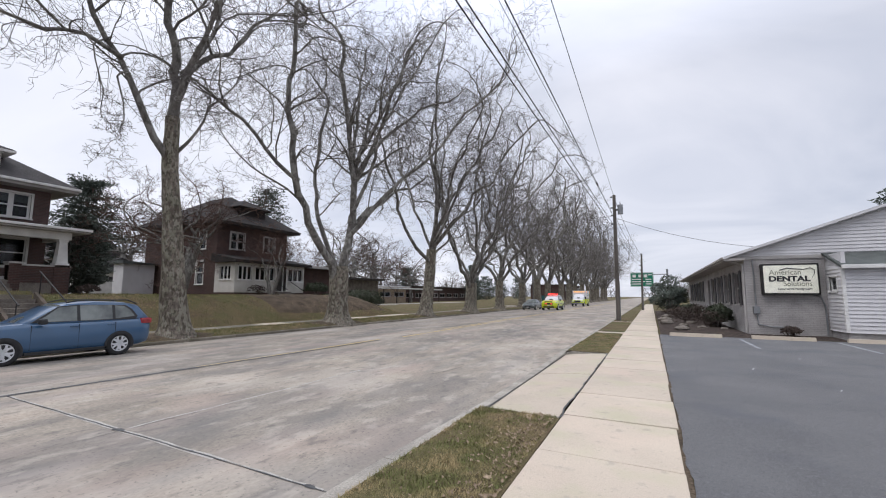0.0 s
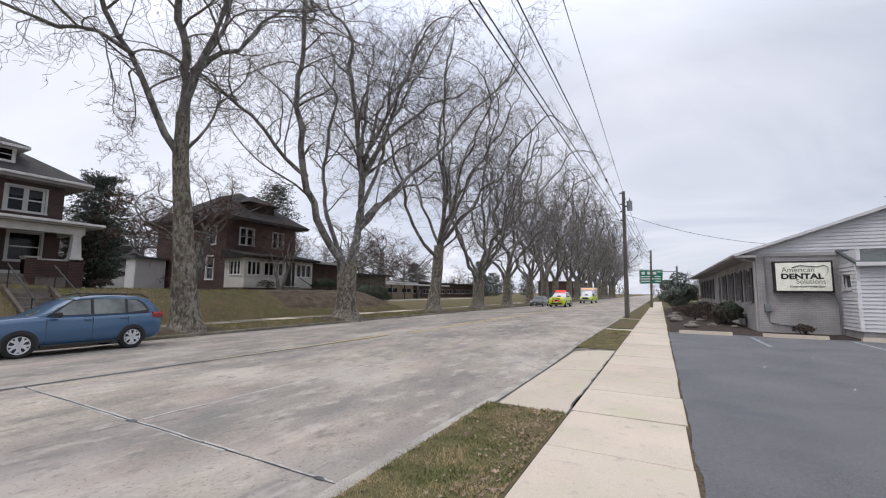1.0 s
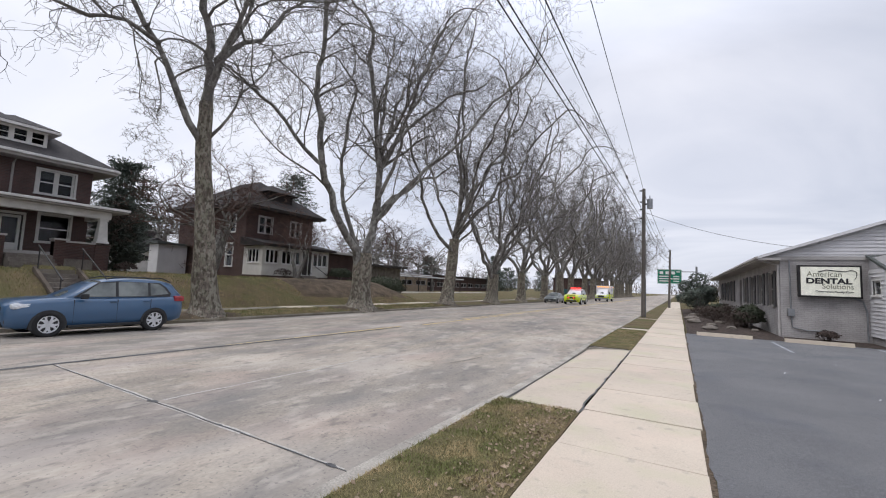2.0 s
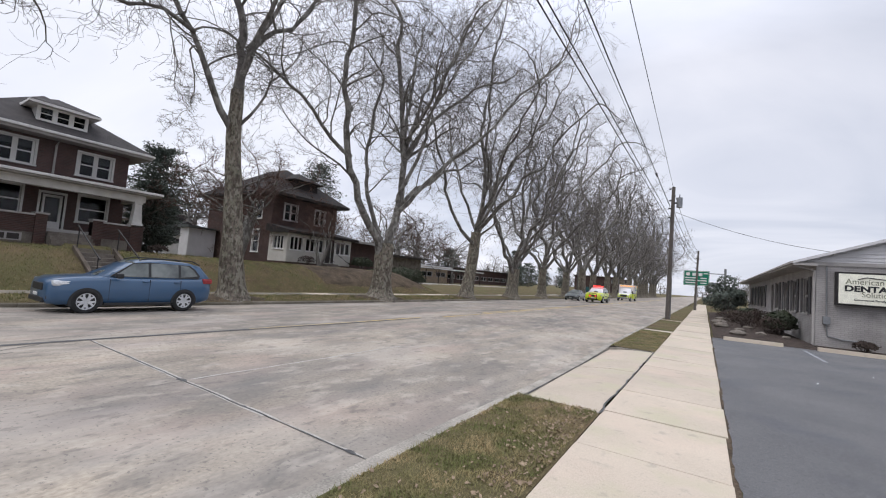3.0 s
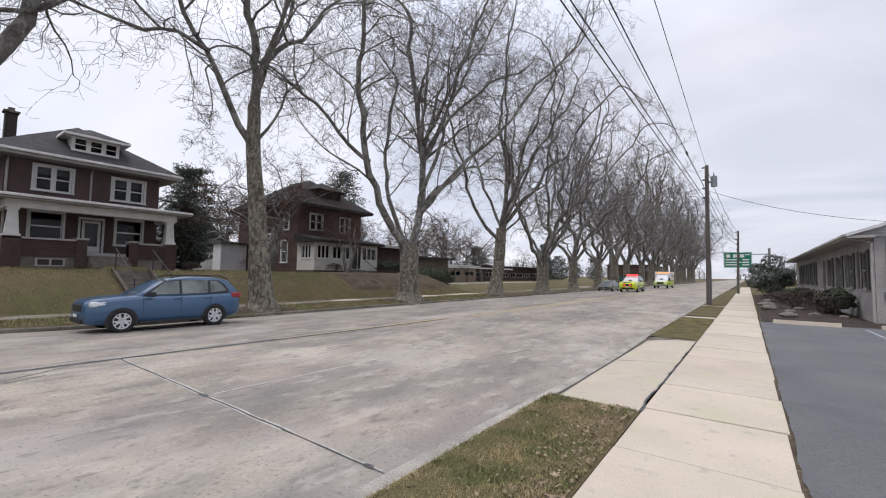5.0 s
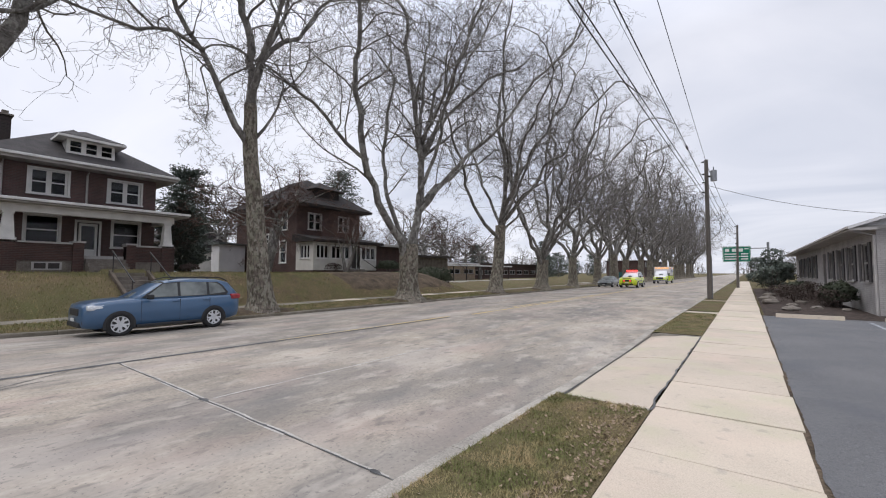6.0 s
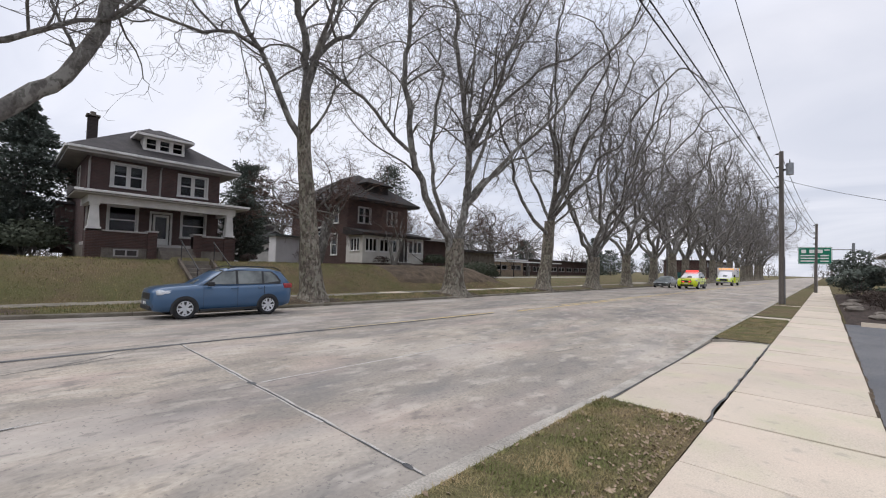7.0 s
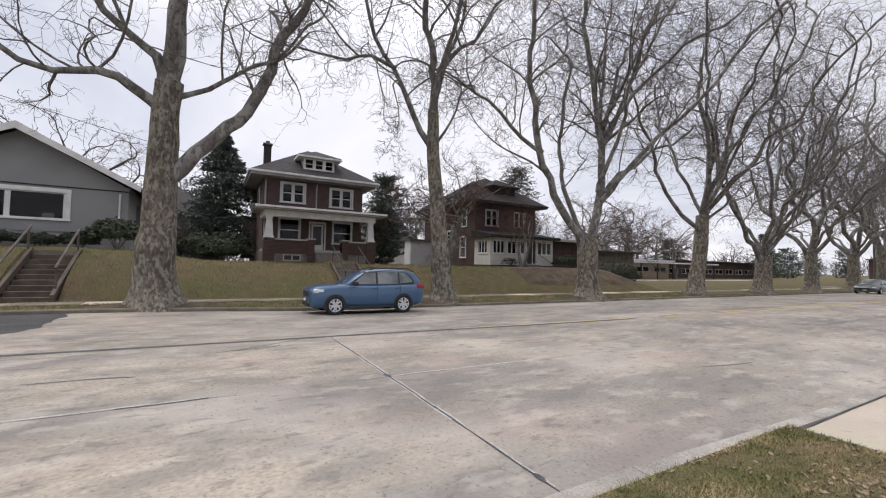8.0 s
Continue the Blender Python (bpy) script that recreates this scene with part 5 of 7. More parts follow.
# ---- second brick house with an enclosed porch ----
def porch_house():
    h = thing("house", (-34, 23.5, 1.4), "dark brown brick house with a cream enclosed porch", "house")
    F, L, R, B = -31.0, 21.1, 28.2, -41.0
    z0, z1 = 1.4, 7.3
    fx = facing("+x", F)
    holes = [(22.3, 23.6, 5.35, 6.75), (25.6, 26.8, 5.35, 6.75)]
    part("wall", wall_mesh(fx, L, R, z0, z1, holes), BRICK_RED2, h)
    lx = facing("-y", L)
    lh = [(-33.2, -32.4, 5.3, 6.8), (-33.4, -32.5, 2.4, 4.3), (-36.0, -35.3, 4.2, 5.0)]
    part("wall", wall_mesh(lx, B, F - 0.25, z0, z1, lh), BRICK_RED2, h)
    part("wall", wall_mesh(facing("+y", R), B, F - 0.25, z0, z1), BRICK_RED2, h)
    part("wall", wall_mesh(facing("-x", B), L + 0.25, R - 0.25, z0, z1), BRICK_RED2, h)
    # shade-dark backing behind the windows
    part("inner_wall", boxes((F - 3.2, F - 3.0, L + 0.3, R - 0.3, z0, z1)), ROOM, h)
    part("side_door", boxes((-35.7, -34.8, 0.0, 0.06, 1.5, 3.5), m=lx), TRIM, h, "white side door")
    for a, b, c, d in holes:
        window(h, fx, a, b, c, d, 2, trim=TRIM_OLD)
    for a, b, c, d in lh:
        window(h, lx, a, b, c, d, 1, trim=TRIM)
    gable_free_roof(h, B - 0.9, F + 0.9, L - 0.9, R + 0.9, 7.5, 10.6, material=SHINGLE_BROWN)
    part("soffit", boxes((B - 0.85, F + 0.85, L - 0.85, R + 0.85, 7.3, 7.44)), DARKWOOD, h)
    d = part("dormer", boxes((F - 2.6, F - 0.4, 23.4, 25.9, 7.6, 9.2)), SHINGLE_BROWN, h)
    gable_free_roof(d, F - 4.5, F - 0.05, 23.0, 26.3, 9.2, 10.1, "dormer_roof", material=SHINGLE_BROWN)
    # enclosed porch
    P = -28.6
    px = facing("+x", P)
    wins = [(21.4, 22.6, 2.75, 3.85), (22.95, 24.85, 2.75, 3.85), (26.35, 28.0, 2.75, 3.85)]
    porch = part("porch", wall_mesh(px, L, 28.2, 1.75, 4.1, wins + [(25.1, 26.1, 1.9, 4.0)], 0.15), CREAM, h, "cream panelled enclosed porch with white sashes")
    py = facing("-y", L)
    part("porch_side", wall_mesh(py, F, P - 0.15, 1.75, 4.1, [(-30.4, -29.1, 2.75, 3.85)], 0.15), CREAM, porch)
    part("porch_base", boxes((F, P - 0.03, L, 28.2, 1.0, 1.75)), BRICK_RED2, h)
    for a, b, c, dd in wins:
        n = 4 if b - a > 1.8 else 3
        window(porch, px, a, b, c, dd, n, rail=False, border=0.06)
    window(porch, py, -30.4, -29.1, 2.75, 3.85, 3, rail=False, border=0.06)
    part("porch_door", boxes((25.1, 26.1, -0.12, -0.08, 1.9, 4.0), m=px), DARKWOOD, porch)
    part("door_frame", boxes((25.0, 25.1, -0.1, 0.04, 1.9, 4.05), (26.1, 26.2, -0.1, 0.04, 1.9, 4.05), (25.75, 25.8, -0.1, 0.0, 1.9, 4.0), m=px), TRIM, porch)
    part("porch_roof", prism(bmesh.new(), [(F, 4.85), (P + 0.6, 4.3), (P + 0.6, 4.1), (F, 4.1)], L - 0.4, 28.6), SHINGLE_BROWN, h)
    for k in range(5):
        part("step", boxes((P + 0.3 * k, P + 0.3 * (k + 1), 24.9, 26.5, 0.9, 1.85 - 0.16 * k), bev=0.01), STONE, h)
    for yy in (24.85, 26.5):
        part("handrail", tube(bmesh.new(), [(P, yy, 2.8), (P + 1.6, yy, 2.0)], 0.025), IRON, h)
    return h


porch_house()


# ---- low painted-brick office with a lit sign ----
def office():
    h = thing("office_building", (8, 30, 0), "low grey-painted brick office with pale gable siding", "building")
    S, F, E = 3.7, 22.0, 52.0
    fy = facing("-y", F)
    sx = facing("-x", S)
    RX = 12.5
    part("wall", wall_mesh(fy, S, 21.3, -0.2, 3.3), BRICK_PAINT, h)
    holes = []
    for a in (23.3, 26.0, 28.7, 31.5):
        holes.append((a, a + 1.0, 1.25, 2.75))
    for a in (38.2, 40.6, 43.0, 45.4, 47.8):
        holes.append((a, a + 1.0, 1.25, 2.75))
    door = (34.0, 35.1, 0.1, 2.75)
    part("wall", wall_mesh(sx, F + 0.25, E, -0.2, 3.3, holes + [door]), BRICK_PAINT, h)
    part("wall", wall_mesh(facing("+y", E), S + 0.25, 21.3, -0.2, 3.3), BRICK_PAINT, h)
    part("inner_wall", boxes((S + 3, S + 3.2, F + 0.3, E - 0.3, 0, 3.2)), ROOM, h)
    for a, b, c, d in holes:
        w = window(h, sx, a, b, c, d, 1, trim=TRIM_OLD, border=0.06)
        for q in (a - 0.52, b + 0.08):
            part("shutter", boxes((q, q + 0.44, 0, 0.05, c - 0.02, d + 0.05), bev=0.01, m=sx), SHUTTER, w)
    part("entrance_door", boxes((34.0, 35.1, -0.15, -0.1, 0.1, 2.75), m=sx), DARKWOOD, h)
    # gable front of lapped boards
    slope = 0.353
    z, k = 3.3, 0
    while z < 6.3:
        x0 = 3.0 + max(0, (z + 0.14 - 3.32) / slope) + 0.06
        bm = bmesh.new()
        prism(bm, [(x0, z), (RX * 2 - x0, z), (RX * 2 - x0, z + 0.15), (x0, z + 0.15)], 0.045, 0.005, fy)
        for v in bm.verts:
            if v.co.z > z + 0.1 and v.co.y < F - 0.02:
                v.co.y += 0.036
        part("siding_board", bm, SIDING_W, h)
        z += 0.14
    part("gable_backing", prism(bmesh.new(), [(3.05, 3.3), (RX * 2 - 3.05, 3.3), (RX, 3.3 + slope * (RX - 3.05))], 0.0, -0.15, fy), SIDING_W, h)
    part("frieze", boxes((3.0, 22.0, 0.0, 0.05, 3.22, 3.36), m=fy), TRIM_OLD, h)
    for s in (1, -1):
        pts = [(RX, 3.36 + slope * (RX - 2.95)), (RX - s * (RX - 2.95), 3.36), (RX - s * (RX - 2.95), 3.3), (RX, 3.3 + slope * (RX - 2.95))]
        part("roof", prism(bmesh.new(), pts, 0.3, F - E - 0.4, fy), SHINGLE_GREY, h)
        pts = [(RX, 3.35 + slope * (RX - 2.95)), (RX - s * (RX - 2.93), 3.35), (RX - s * (RX - 2.93), 3.24), (RX, 3.24 + slope * (RX - 2.95))]
        part("bargeboard", prism(bmesh.new(), pts, 0.3, 0.34, fy), SIDING_W, h)
    part("soffit", boxes((2.95, S, F - 0.3, E + 0.3, 3.18, 3.28)), TRIM_OLD, h)
    part("gutter", boxes((2.86, 2.95, F - 0.3, E + 0.3, 3.24, 3.34), bev=0.02), TRIM_OLD, h)
    part("downspout", tube(bmesh.new(), [(2.95, F + 0.0, 3.22), (S - 0.05, F + 0.05, 3.0), (S - 0.05, F + 0.05, 0.05)], 0.05), TRIM_OLD, h)
    # projecting lapped-board store at the front
    G, gx0, gx1 = 20.4, 6.42, 14.0
    gy, gxm = facing("-y", G), facing("-x", gx0)
    part("store_base", boxes((gx0 + 0.02, gx1, G + 0.02, F, -0.2, 0.32)), BRICK_PAINT, h)
    part("store_wall", wall_mesh(gxm, G, F, 0.3, 3.3, [(20.95, 21.7, 1.85, 2.4)], 0.12), SIDING_W, h)
    part("store_wall", boxes((gx0, gx1, G, G + 0.12, 0.3, 2.75)), SIDING_W, h)
    z = 0.3
    while z < 2.7:
        bm = bmesh.new()
        box(bm, gx0 - 0.01, gx1, G - 0.045, G - 0.005, z, z + 0.15)
        for v in bm.verts:
            if v.co.z > z + 0.1 and v.co.y < G - 0.02:
                v.co.y += 0.036
        part("siding_board", bm, SIDING_W, h)
        for a, b in (((G, 20.87), (21.78, F)) if 1.7 < z < 2.45 else ((G, F),)):
            bm = boxes((gx0 - 0.045, gx0 - 0.005, a, b, z, z + 0.15))
            for v in bm.verts:
                if v.co.z > z + 0.1 and v.co.x < gx0 - 0.02:
                    v.co.x += 0.036
            part("siding_board", bm, SIDING_W, h)
        z += 0.14
    part("corner_board", boxes((gx0 - 0.05, gx0 + 0.06, G - 0.05, G + 0.06, 0.3, 2.8), bev=0.008), TRIM, h)
    window(h, gxm, 20.95, 21.7, 1.85, 2.4, 1, rail=False, border=0.07)
    pts = [(G - 0.25, 2.80), (F, 3.42), (F, 3.34), (G - 0.25, 2.70)]
    part("store_roof", prism(bmesh.new(), pts, -(gx0 - 0.1), -gx1, facing("-x", 0)), SHINGLE_GREY, h)
    part("store_gutter", boxes((gx0 - 0.1, gx1, G - 0.36, G - 0.25, 2.66, 2.8), bev=0.02), TRIM, h)
    # conduit and meter on the brick front
    part("conduit", tube(bmesh.new(), [(4.0, F - 0.05, 3.2), (4.02, F - 0.05, 0.9), (4.05, F - 0.05, 0.45), (4.5, F - 0.05, 0.35), (5.2, F - 0.05, 0.36)], 0.025), STEEL, h)
    part("meter_box", boxes((3.9, 4.12, F - 0.16, F, 0.9, 1.2), bev=0.01), STEEL, h)
    part("conduit", tube(bmesh.new(), [(5.95, F - 0.05, 1.7), (6.2, F - 0.05, 1.6), (6.3, F - 0.05, 1.2), (6.3, F - 0.05, 0.1)], 0.03), STEEL, h)
    return h


office()
sgn = thing("wall_sign", (5.2, 21.9, 2.3), "white lit box sign in a dark frame with dark lettering", "sign")
part("case", boxes((4.24, 6.14, 21.72, 21.98, 1.70, 2.99), bev=0.015), IRON, sgn)
part("face", boxes((4.31, 6.07, 21.705, 21.73, 1.77, 2.92)), SIGN_FACE, sgn)


def lettering(name, text, x, z, size, material, parent, at_y, width=None, bold=0.0, sx=1.0, spacing=1.0):
    cu = bpy.data.curves.new(name, "FONT")
    cu.body, cu.size, cu.extrude, cu.offset, cu.space_character = text, size, 0.004, bold, spacing
    ob = new(name + "_tmp", cu)
    me = bpy.data.meshes.new_from_object(ob.evaluated_get(bpy.context.evaluated_depsgraph_get()))
    bpy.data.objects.remove(ob)
    bm = bmesh.new()
    bm.from_mesh(me)
    if width:
        xs = [v.co.x for v in bm.verts]
        k = width / (max(xs) - min(xs))
        x0 = min(xs)
        for v in bm.verts:
            v.co.x = (v.co.x - x0) * k
    bm.transform(Matrix.Translation((x, at_y, z)) @ Matrix.Rotation(radians(90), 4, "X"))
    return part(name, bm, material, parent)


lettering("lettering", "American", 4.50, 2.53, 0.30, GREY_P, sgn, 21.70, 1.05)
lettering("lettering", "DENTAL", 4.48, 2.26, 0.30, BLACK_P, sgn, 21.698, 1.36, 0.012)
lettering("lettering", "Solutions", 4.96, 2.06, 0.28, GREY_P, sgn, 21.70, 0.92)
lettering("lettering", "Convenient Family Care", 4.75, 1.91, 0.10, BLACK_P, sgn, 21.70, 1.13, 0.003)
part("swoosh", tube(bmesh.new(), [(4.85, 21.69, 2.72), (5.1, 21.69, 2.80), (5.4, 21.69, 2.76), (5.65, 21.69, 2.74), (5.85, 21.69, 2.80), (5.98, 21.69, 2.72), (5.97, 21.69, 2.55), (5.88, 21.69, 2.38)], 0.022, 0.008, 6), BLACK_P, sgn)

# wheel stops
for x0, x1, y in ((0.62, 2.42, 19.6), (3.4, 5.3, 19.75), (6.2, 8.1, 19.8)):
    ws = thing("wheel_stop", ((x0 + x1) / 2, y, 0), "pale concrete wheel stop at the end of a parking bay", "wheel stop", "wheel stops")
    part("block", prism(bmesh.new(), [(y - 0.09, 0.0), (y + 0.09, 0.0), (y + 0.06, 0.13), (y - 0.06, 0.13)], -x0, -x1, facing("-x", 0)), SIDEWALK, ws)
# planting bed
v, f = [], []
nx, ny = 14, 40
for j in range(ny + 1):
    for i in range(nx + 1):
        x = 0.30 + 3.4 * i / nx
        yy = 19.9 + 32 * j / ny
        e = min(i, nx - i, j, ny - j)
        v.append((x, yy, 0.01 + min(e, 3) * 0.04 + (0.06 * noise.noise((x * 1.5, yy * 1.5, 0)) if e else 0)))
f = [(j * (nx + 1) + i, j * (nx + 1) + i + 1, (j + 1) * (nx + 1) + i + 1, (j + 1) * (nx + 1) + i) for j in range(ny) for i in range(nx)]
tagged(raw("planting_bed", v, f, MULCH, smooth=True), "dark mulch planting bed along the office wall", "planting bed", kind="structure")
tagged(raw("planting_strip", [(3.7, 20.0, 0.012), (6.42, 20.0, 0.012), (6.42, 22, 0.03), (3.7, 22, 0.03)], [(0, 1, 2, 3)], MULCH), "dark mulch strip under the sign", "planting bed", kind="structure")


# ---- other trees, conifers, shrubs ----
def small_tree(name, at, label, seed, height, spread, twig=TWIG, stems=1, depth=3, least=0.014, lift=0.05, group=""):
    """A bare tree grown from one or more stems."""
    w = Wood(seed)
    w.least = least
    r = w.r
    for s in range(stems):
        a = 6.28 * s / stems + r.uniform(0, 1)
        lean = 0.25 if stems > 1 else 0.05
        top = Vector((math.cos(a) * lean * height * 0.4, math.sin(a) * lean * height * 0.4, height * 0.32))
        w.add([Vector((0, 0, -0.2)), top * 0.5 + Vector((0.04, 0, 0)), top], [height * 0.028, height * 0.021, height * 0.018], 8, w.limb)
        n = 5 if stems == 1 else 3
        for k in range(n):
            q = a + 6.28 * k / n + r.uniform(-0.4, 0.4)
            d = Vector((math.cos(q) * spread, math.sin(q) * spread, r.uniform(0.7, 1.2))).normalized()
            w.twigs(top, d, height * r.uniform(0.38, 0.52), height * 0.0085, 0, depth, lift, (5, 4, 3, 3))
        w.twigs(top, Vector((0.1, 0, 1)).normalized(), height * 0.42, height * 0.010, 0, depth, lift, (5, 4, 3, 3))
    return w.build(name, at, label, LIMB, LIMB, twig, "tree", group)


def conifer(at, label, seed, height, radius, shape="spruce", bare=0.6, material=NEEDLE, clumps=2600, size=0.2):
    """Trunk and whorls of drooping sprays, each of many small needle clumps."""
    tree = thing("conifer", at, label, "tree")
    r = random.Random(seed)
    bm = tube(bmesh.new(), [(0, 0, -0.2), (0, 0, height * 0.5), (0, 0, height * 0.93)], height * 0.022, 0.02, 8)
    bm.transform(Matrix.Translation(at))
    part("trunk", bm, TWIG, tree)
    v, f = [], []
    whorls = max(10, int(height * 4))
    done = 0
    sprays = []
    for k in range(whorls):
        t = (k + 0.5) / whorls
        z = bare + (height - bare) * t
        if shape == "spruce":
            reach = radius * (1 - t) ** 0.8 * (0.45 + 0.55 * min(1, t * 6)) * r.uniform(0.5, 1.15)
        elif shape == "column":
            reach = radius * (1 - t ** 3) ** 0.6 * r.uniform(0.85, 1.05) * min(1, 0.6 + t * 4)
        else:
            reach = radius * (0.35 + 0.65 * math.sin(3.1 * min(1, 0.2 + t * 0.75))) * r.uniform(0.45, 1.15)
        for j in range(9):
            q = r.uniform(0, 6.28)
            sprays.append((z, q, reach * r.uniform(0.75, 1.1), t))
    per = max(3, clumps // len(sprays))
    for z, q, reach, t in sprays:
        for m in range(per):
            s = (m + r.random()) / per
            s = s ** 0.75
            dist = reach * s
            droop = (-0.28 if shape == "spruce" else 0.25 if shape == "column" else 0.05) * dist + r.gauss(0, 0.07)
            qa = q + r.gauss(0, 0.22)
            p = Vector((math.cos(qa) * dist, math.sin(qa) * dist, z + droop))
            d = Vector((math.cos(qa) + r.gauss(0, 0.5), math.sin(qa) + r.gauss(0, 0.5), r.gauss(0.1, 0.4))).normalized()
            sd = d.cross(Vector((r.gauss(0, 1), r.gauss(0, 1), r.gauss(0, 1)))).normalized()
            L, W = size * r.uniform(0.7, 1.5), size * r.uniform(0.35, 0.7)
            b = len(v)
            v += [p - sd * W * 0.5, p + d * L * 0.5 - sd * W * 0.35, p + d * L, p + d * L * 0.5 + sd * W * 0.5]
            f.append((b, b + 1, b + 2, b + 3))
    raw("crown", v, f, material, tree)
    return tree


def shrub(at, label, seed, rx, ry, rz, material=SHRUB, leaves=1500, size=0.09, twiggy=False):
    bush = thing("shrub", at, label, "shrub")
    r = random.Random(seed)
    w = Wood(seed)
    for k in range(7):
        q = r.uniform(0, 6.28)
        d = Vector((math.cos(q) * 0.7 * rx, math.sin(q) * 0.7 * ry, rz))
        if twiggy:
            w.least = 0.007
            w.twigs(Vector((0, 0, -0.05)), d.normalized(), d.length * 0.7, 0.02, 1, 3, 0.03, (5, 5, 4, 4))
        else:
            w.add([Vector((0, 0, -0.1)), d * 0.45, d * 0.8], [0.025, 0.016, 0.008], 5, w.twig)
    raw("stem", w.twig[0] + [], w.twig[1], SHRUB_BROWN if twiggy else TWIG, bush)
    v, f = [], []
    for k in range(leaves):
        d = Vector((r.gauss(0, 1), r.gauss(0, 1), r.gauss(0, 1))).normalized()
        if d.z < -0.3:
            d.z *= -1
        lump = 1 + 0.28 * noise.noise(d * 2.3 + Vector((seed, 0, 0))) + 0.12 * noise.noise(d * 6)
        s = lump * r.uniform(0.72, 1.0)
        p = Vector((d.x * rx * s, d.y * ry * s, rz * 0.5 + d.z * rz * 0.5 * s))
        a = Vector((r.gauss(0, 1), r.gauss(0, 1), r.gauss(0, 1))).normalized()
        b = a.cross(d).normalized()
        L = size * r.uniform(0.6, 1.4)
        n = len(v)
        v += [p - b * L * 0.4, p + a * L, p + b * L * 0.4, p - a * L * 0.7]
        f.append((n, n + 1, n + 2, n + 3))
    raw("foliage", v, f, material, bush)
    return bush


conifer((-34.0, 1.2, 1.5), "tall dark spruce beside the grey house", 31, 9.2, 4.9, "spruce", 0.7, clumps=24000, size=0.22)
conifer((-30.5, 12.0, 1.5), "dense dark columnar evergreen beside the porch", 32, 4.6, 1.7, "column", 0.1, clumps=14000, size=0.19)
conifer((-36.5, 14.7, 1.5), "spreading dark pine behind the brick house", 33, 8.4, 2.9, "pine", 1.6, clumps=14000, size=0.2)
conifer((-42.0, 35.0, 1.0), "dark pine rising behind the porch house", 34, 13.6, 3.4, "pine", 3.0, clumps=9000, size=0.26)
conifer((18.6, 46.0, 0), "dark conifer top behind the office roof", 35, 10.6, 2.2, "pine", 2.0, clumps=3500, size=0.35)
conifer((-40.0, 96.0, 0.1), "dark conifer at the far end of the school lawn", 36, 9.0, 2.4, "pine", 1.0, clumps=2600, size=0.4)
for x, y, h in ((-46.0, 112.0, 6.5), (-50.0, 132.0, 8.0), (-52.0, 152.0, 9.0), (-50.0, 172.0, 9.5)):
    conifer((x, y, 0.0), "dark rounded evergreen beyond the school lawn", int(h * 10), h, 3.4, "pine", 0.4, clumps=1500, size=0.6)
conifer((-52.0, 84.0, 0.1), "broad dark conifer behind the low school", 37, 8.0, 3.2, "pine", 1.0, clumps=2600, size=0.45)
small_tree("ornamental_tree", (-25.8, 15.4, 1.5), "spreading bare ornamental tree with arching branches", 41, 9.4, 1.5, TWIG_RED, 3, 4, 0.009, 0.05)
small_tree("ornamental_tree", (-27.0, 23.2, 1.4), "small leaning bare tree before the enclosed porch", 42, 6.4, 1.0, TWIG_RED, 2, 4, 0.009)
BACK_A = small_tree("bare_tree", (-50, 32, 0.8), "large bare tree in the gardens behind the houses", 43, 12.5, 0.9, TWIG_BACK, 1, 3, 0.013, group="background trees")
BACK_B = small_tree("bare_tree", (-46, 41, 0.2), "large bare tree in the gardens behind the houses", 44, 11.0, 1.1, TWIG_RED, 1, 3, 0.013, group="background trees")
rng = random.Random(9)
for x, y, s in ((-46, -8.8, 1.4), (-47, 58, 1.15), (-50, 68, 1.2), (-46, 76, 1.0), (-52, -2, 1.2), (-60, 8, 0.7), (-54, 17, 1.0), (-66, 22, 1.2), (-53, 26, 1.15), (-43, 35, 0.85), (-54, 38, 0.95), (-60, 46, 0.9), (-49, 50, 0.8), (-70, 60, 1.0),
                (-80, 75, 0.9), (-60, 100, 1.0), (-64, 78, 1.1), (-70, 92, 1.1), (-58, 122, 1.1), (-72, 118, 1.2), (-44, 30, 0.75), (14, 150, 0.9), (22, 185, 1.0), (9, 120, 0.75), (30, 230, 1.0), (18, 260, 1.1), (-52, 62, 1.25), (-54, 73, 1.3), (-57, 66, 1.35), (-55, 84, 1.1), (-62, 88, 1.2), (-47, 22, 0.95), (-58, 33, 1.3)):
    t = copy_thing(rng.choice((BACK_A, BACK_B)), pose(x, y, max(0.0, land_z(x, y)), 0, 0, rng.uniform(0, 360)))
    if x < -44 and 45 < y < 95:
        s *= 1.3
    t.scale = (s, s, s * rng.uniform(0.9, 1.1))
far_rng = random.Random(12)
v, f = [], []


def spike(p, tip, w):
    b = len(v)
    q = far_rng.uniform(0, 3.14)
    v.extend([(p[0] - w * math.cos(q), p[1] - w * math.sin(q), p[2]), (p[0] + w * math.cos(q), p[1] + w * math.sin(q), p[2]), tip])
    f.append((b, b + 1, b + 2))


for k in range(1100):
    # a far belt of leafless woods closing the horizon: a stem and a spray of thin boughs for each tree
    ang, d = far_rng.uniform(0, 6.28), far_rng.uniform(230, 400)
    x, y = math.cos(ang) * d - 10, math.sin(ang) * d
    if -20 < x < 5 and 0 < y < 340:
        continue
    h = far_rng.uniform(6, 12)
    spike((x, y, -0.5), (x, y, h), 0.35)
    for m in range(55):
        z = h * far_rng.uniform(0.05, 0.8)
        a, e, L = far_rng.uniform(0, 6.28), far_rng.uniform(0.1, 1.3), h * far_rng.uniform(0.2, 0.5)
        px, py = x + far_rng.gauss(0, 1.5), y + far_rng.gauss(0, 1.5)
        spike((px, py, z), (px + L * math.cos(a) * math.cos(e), py + L * math.sin(a) * math.cos(e), z + L * math.sin(e)), far_rng.uniform(0.12, 0.3))
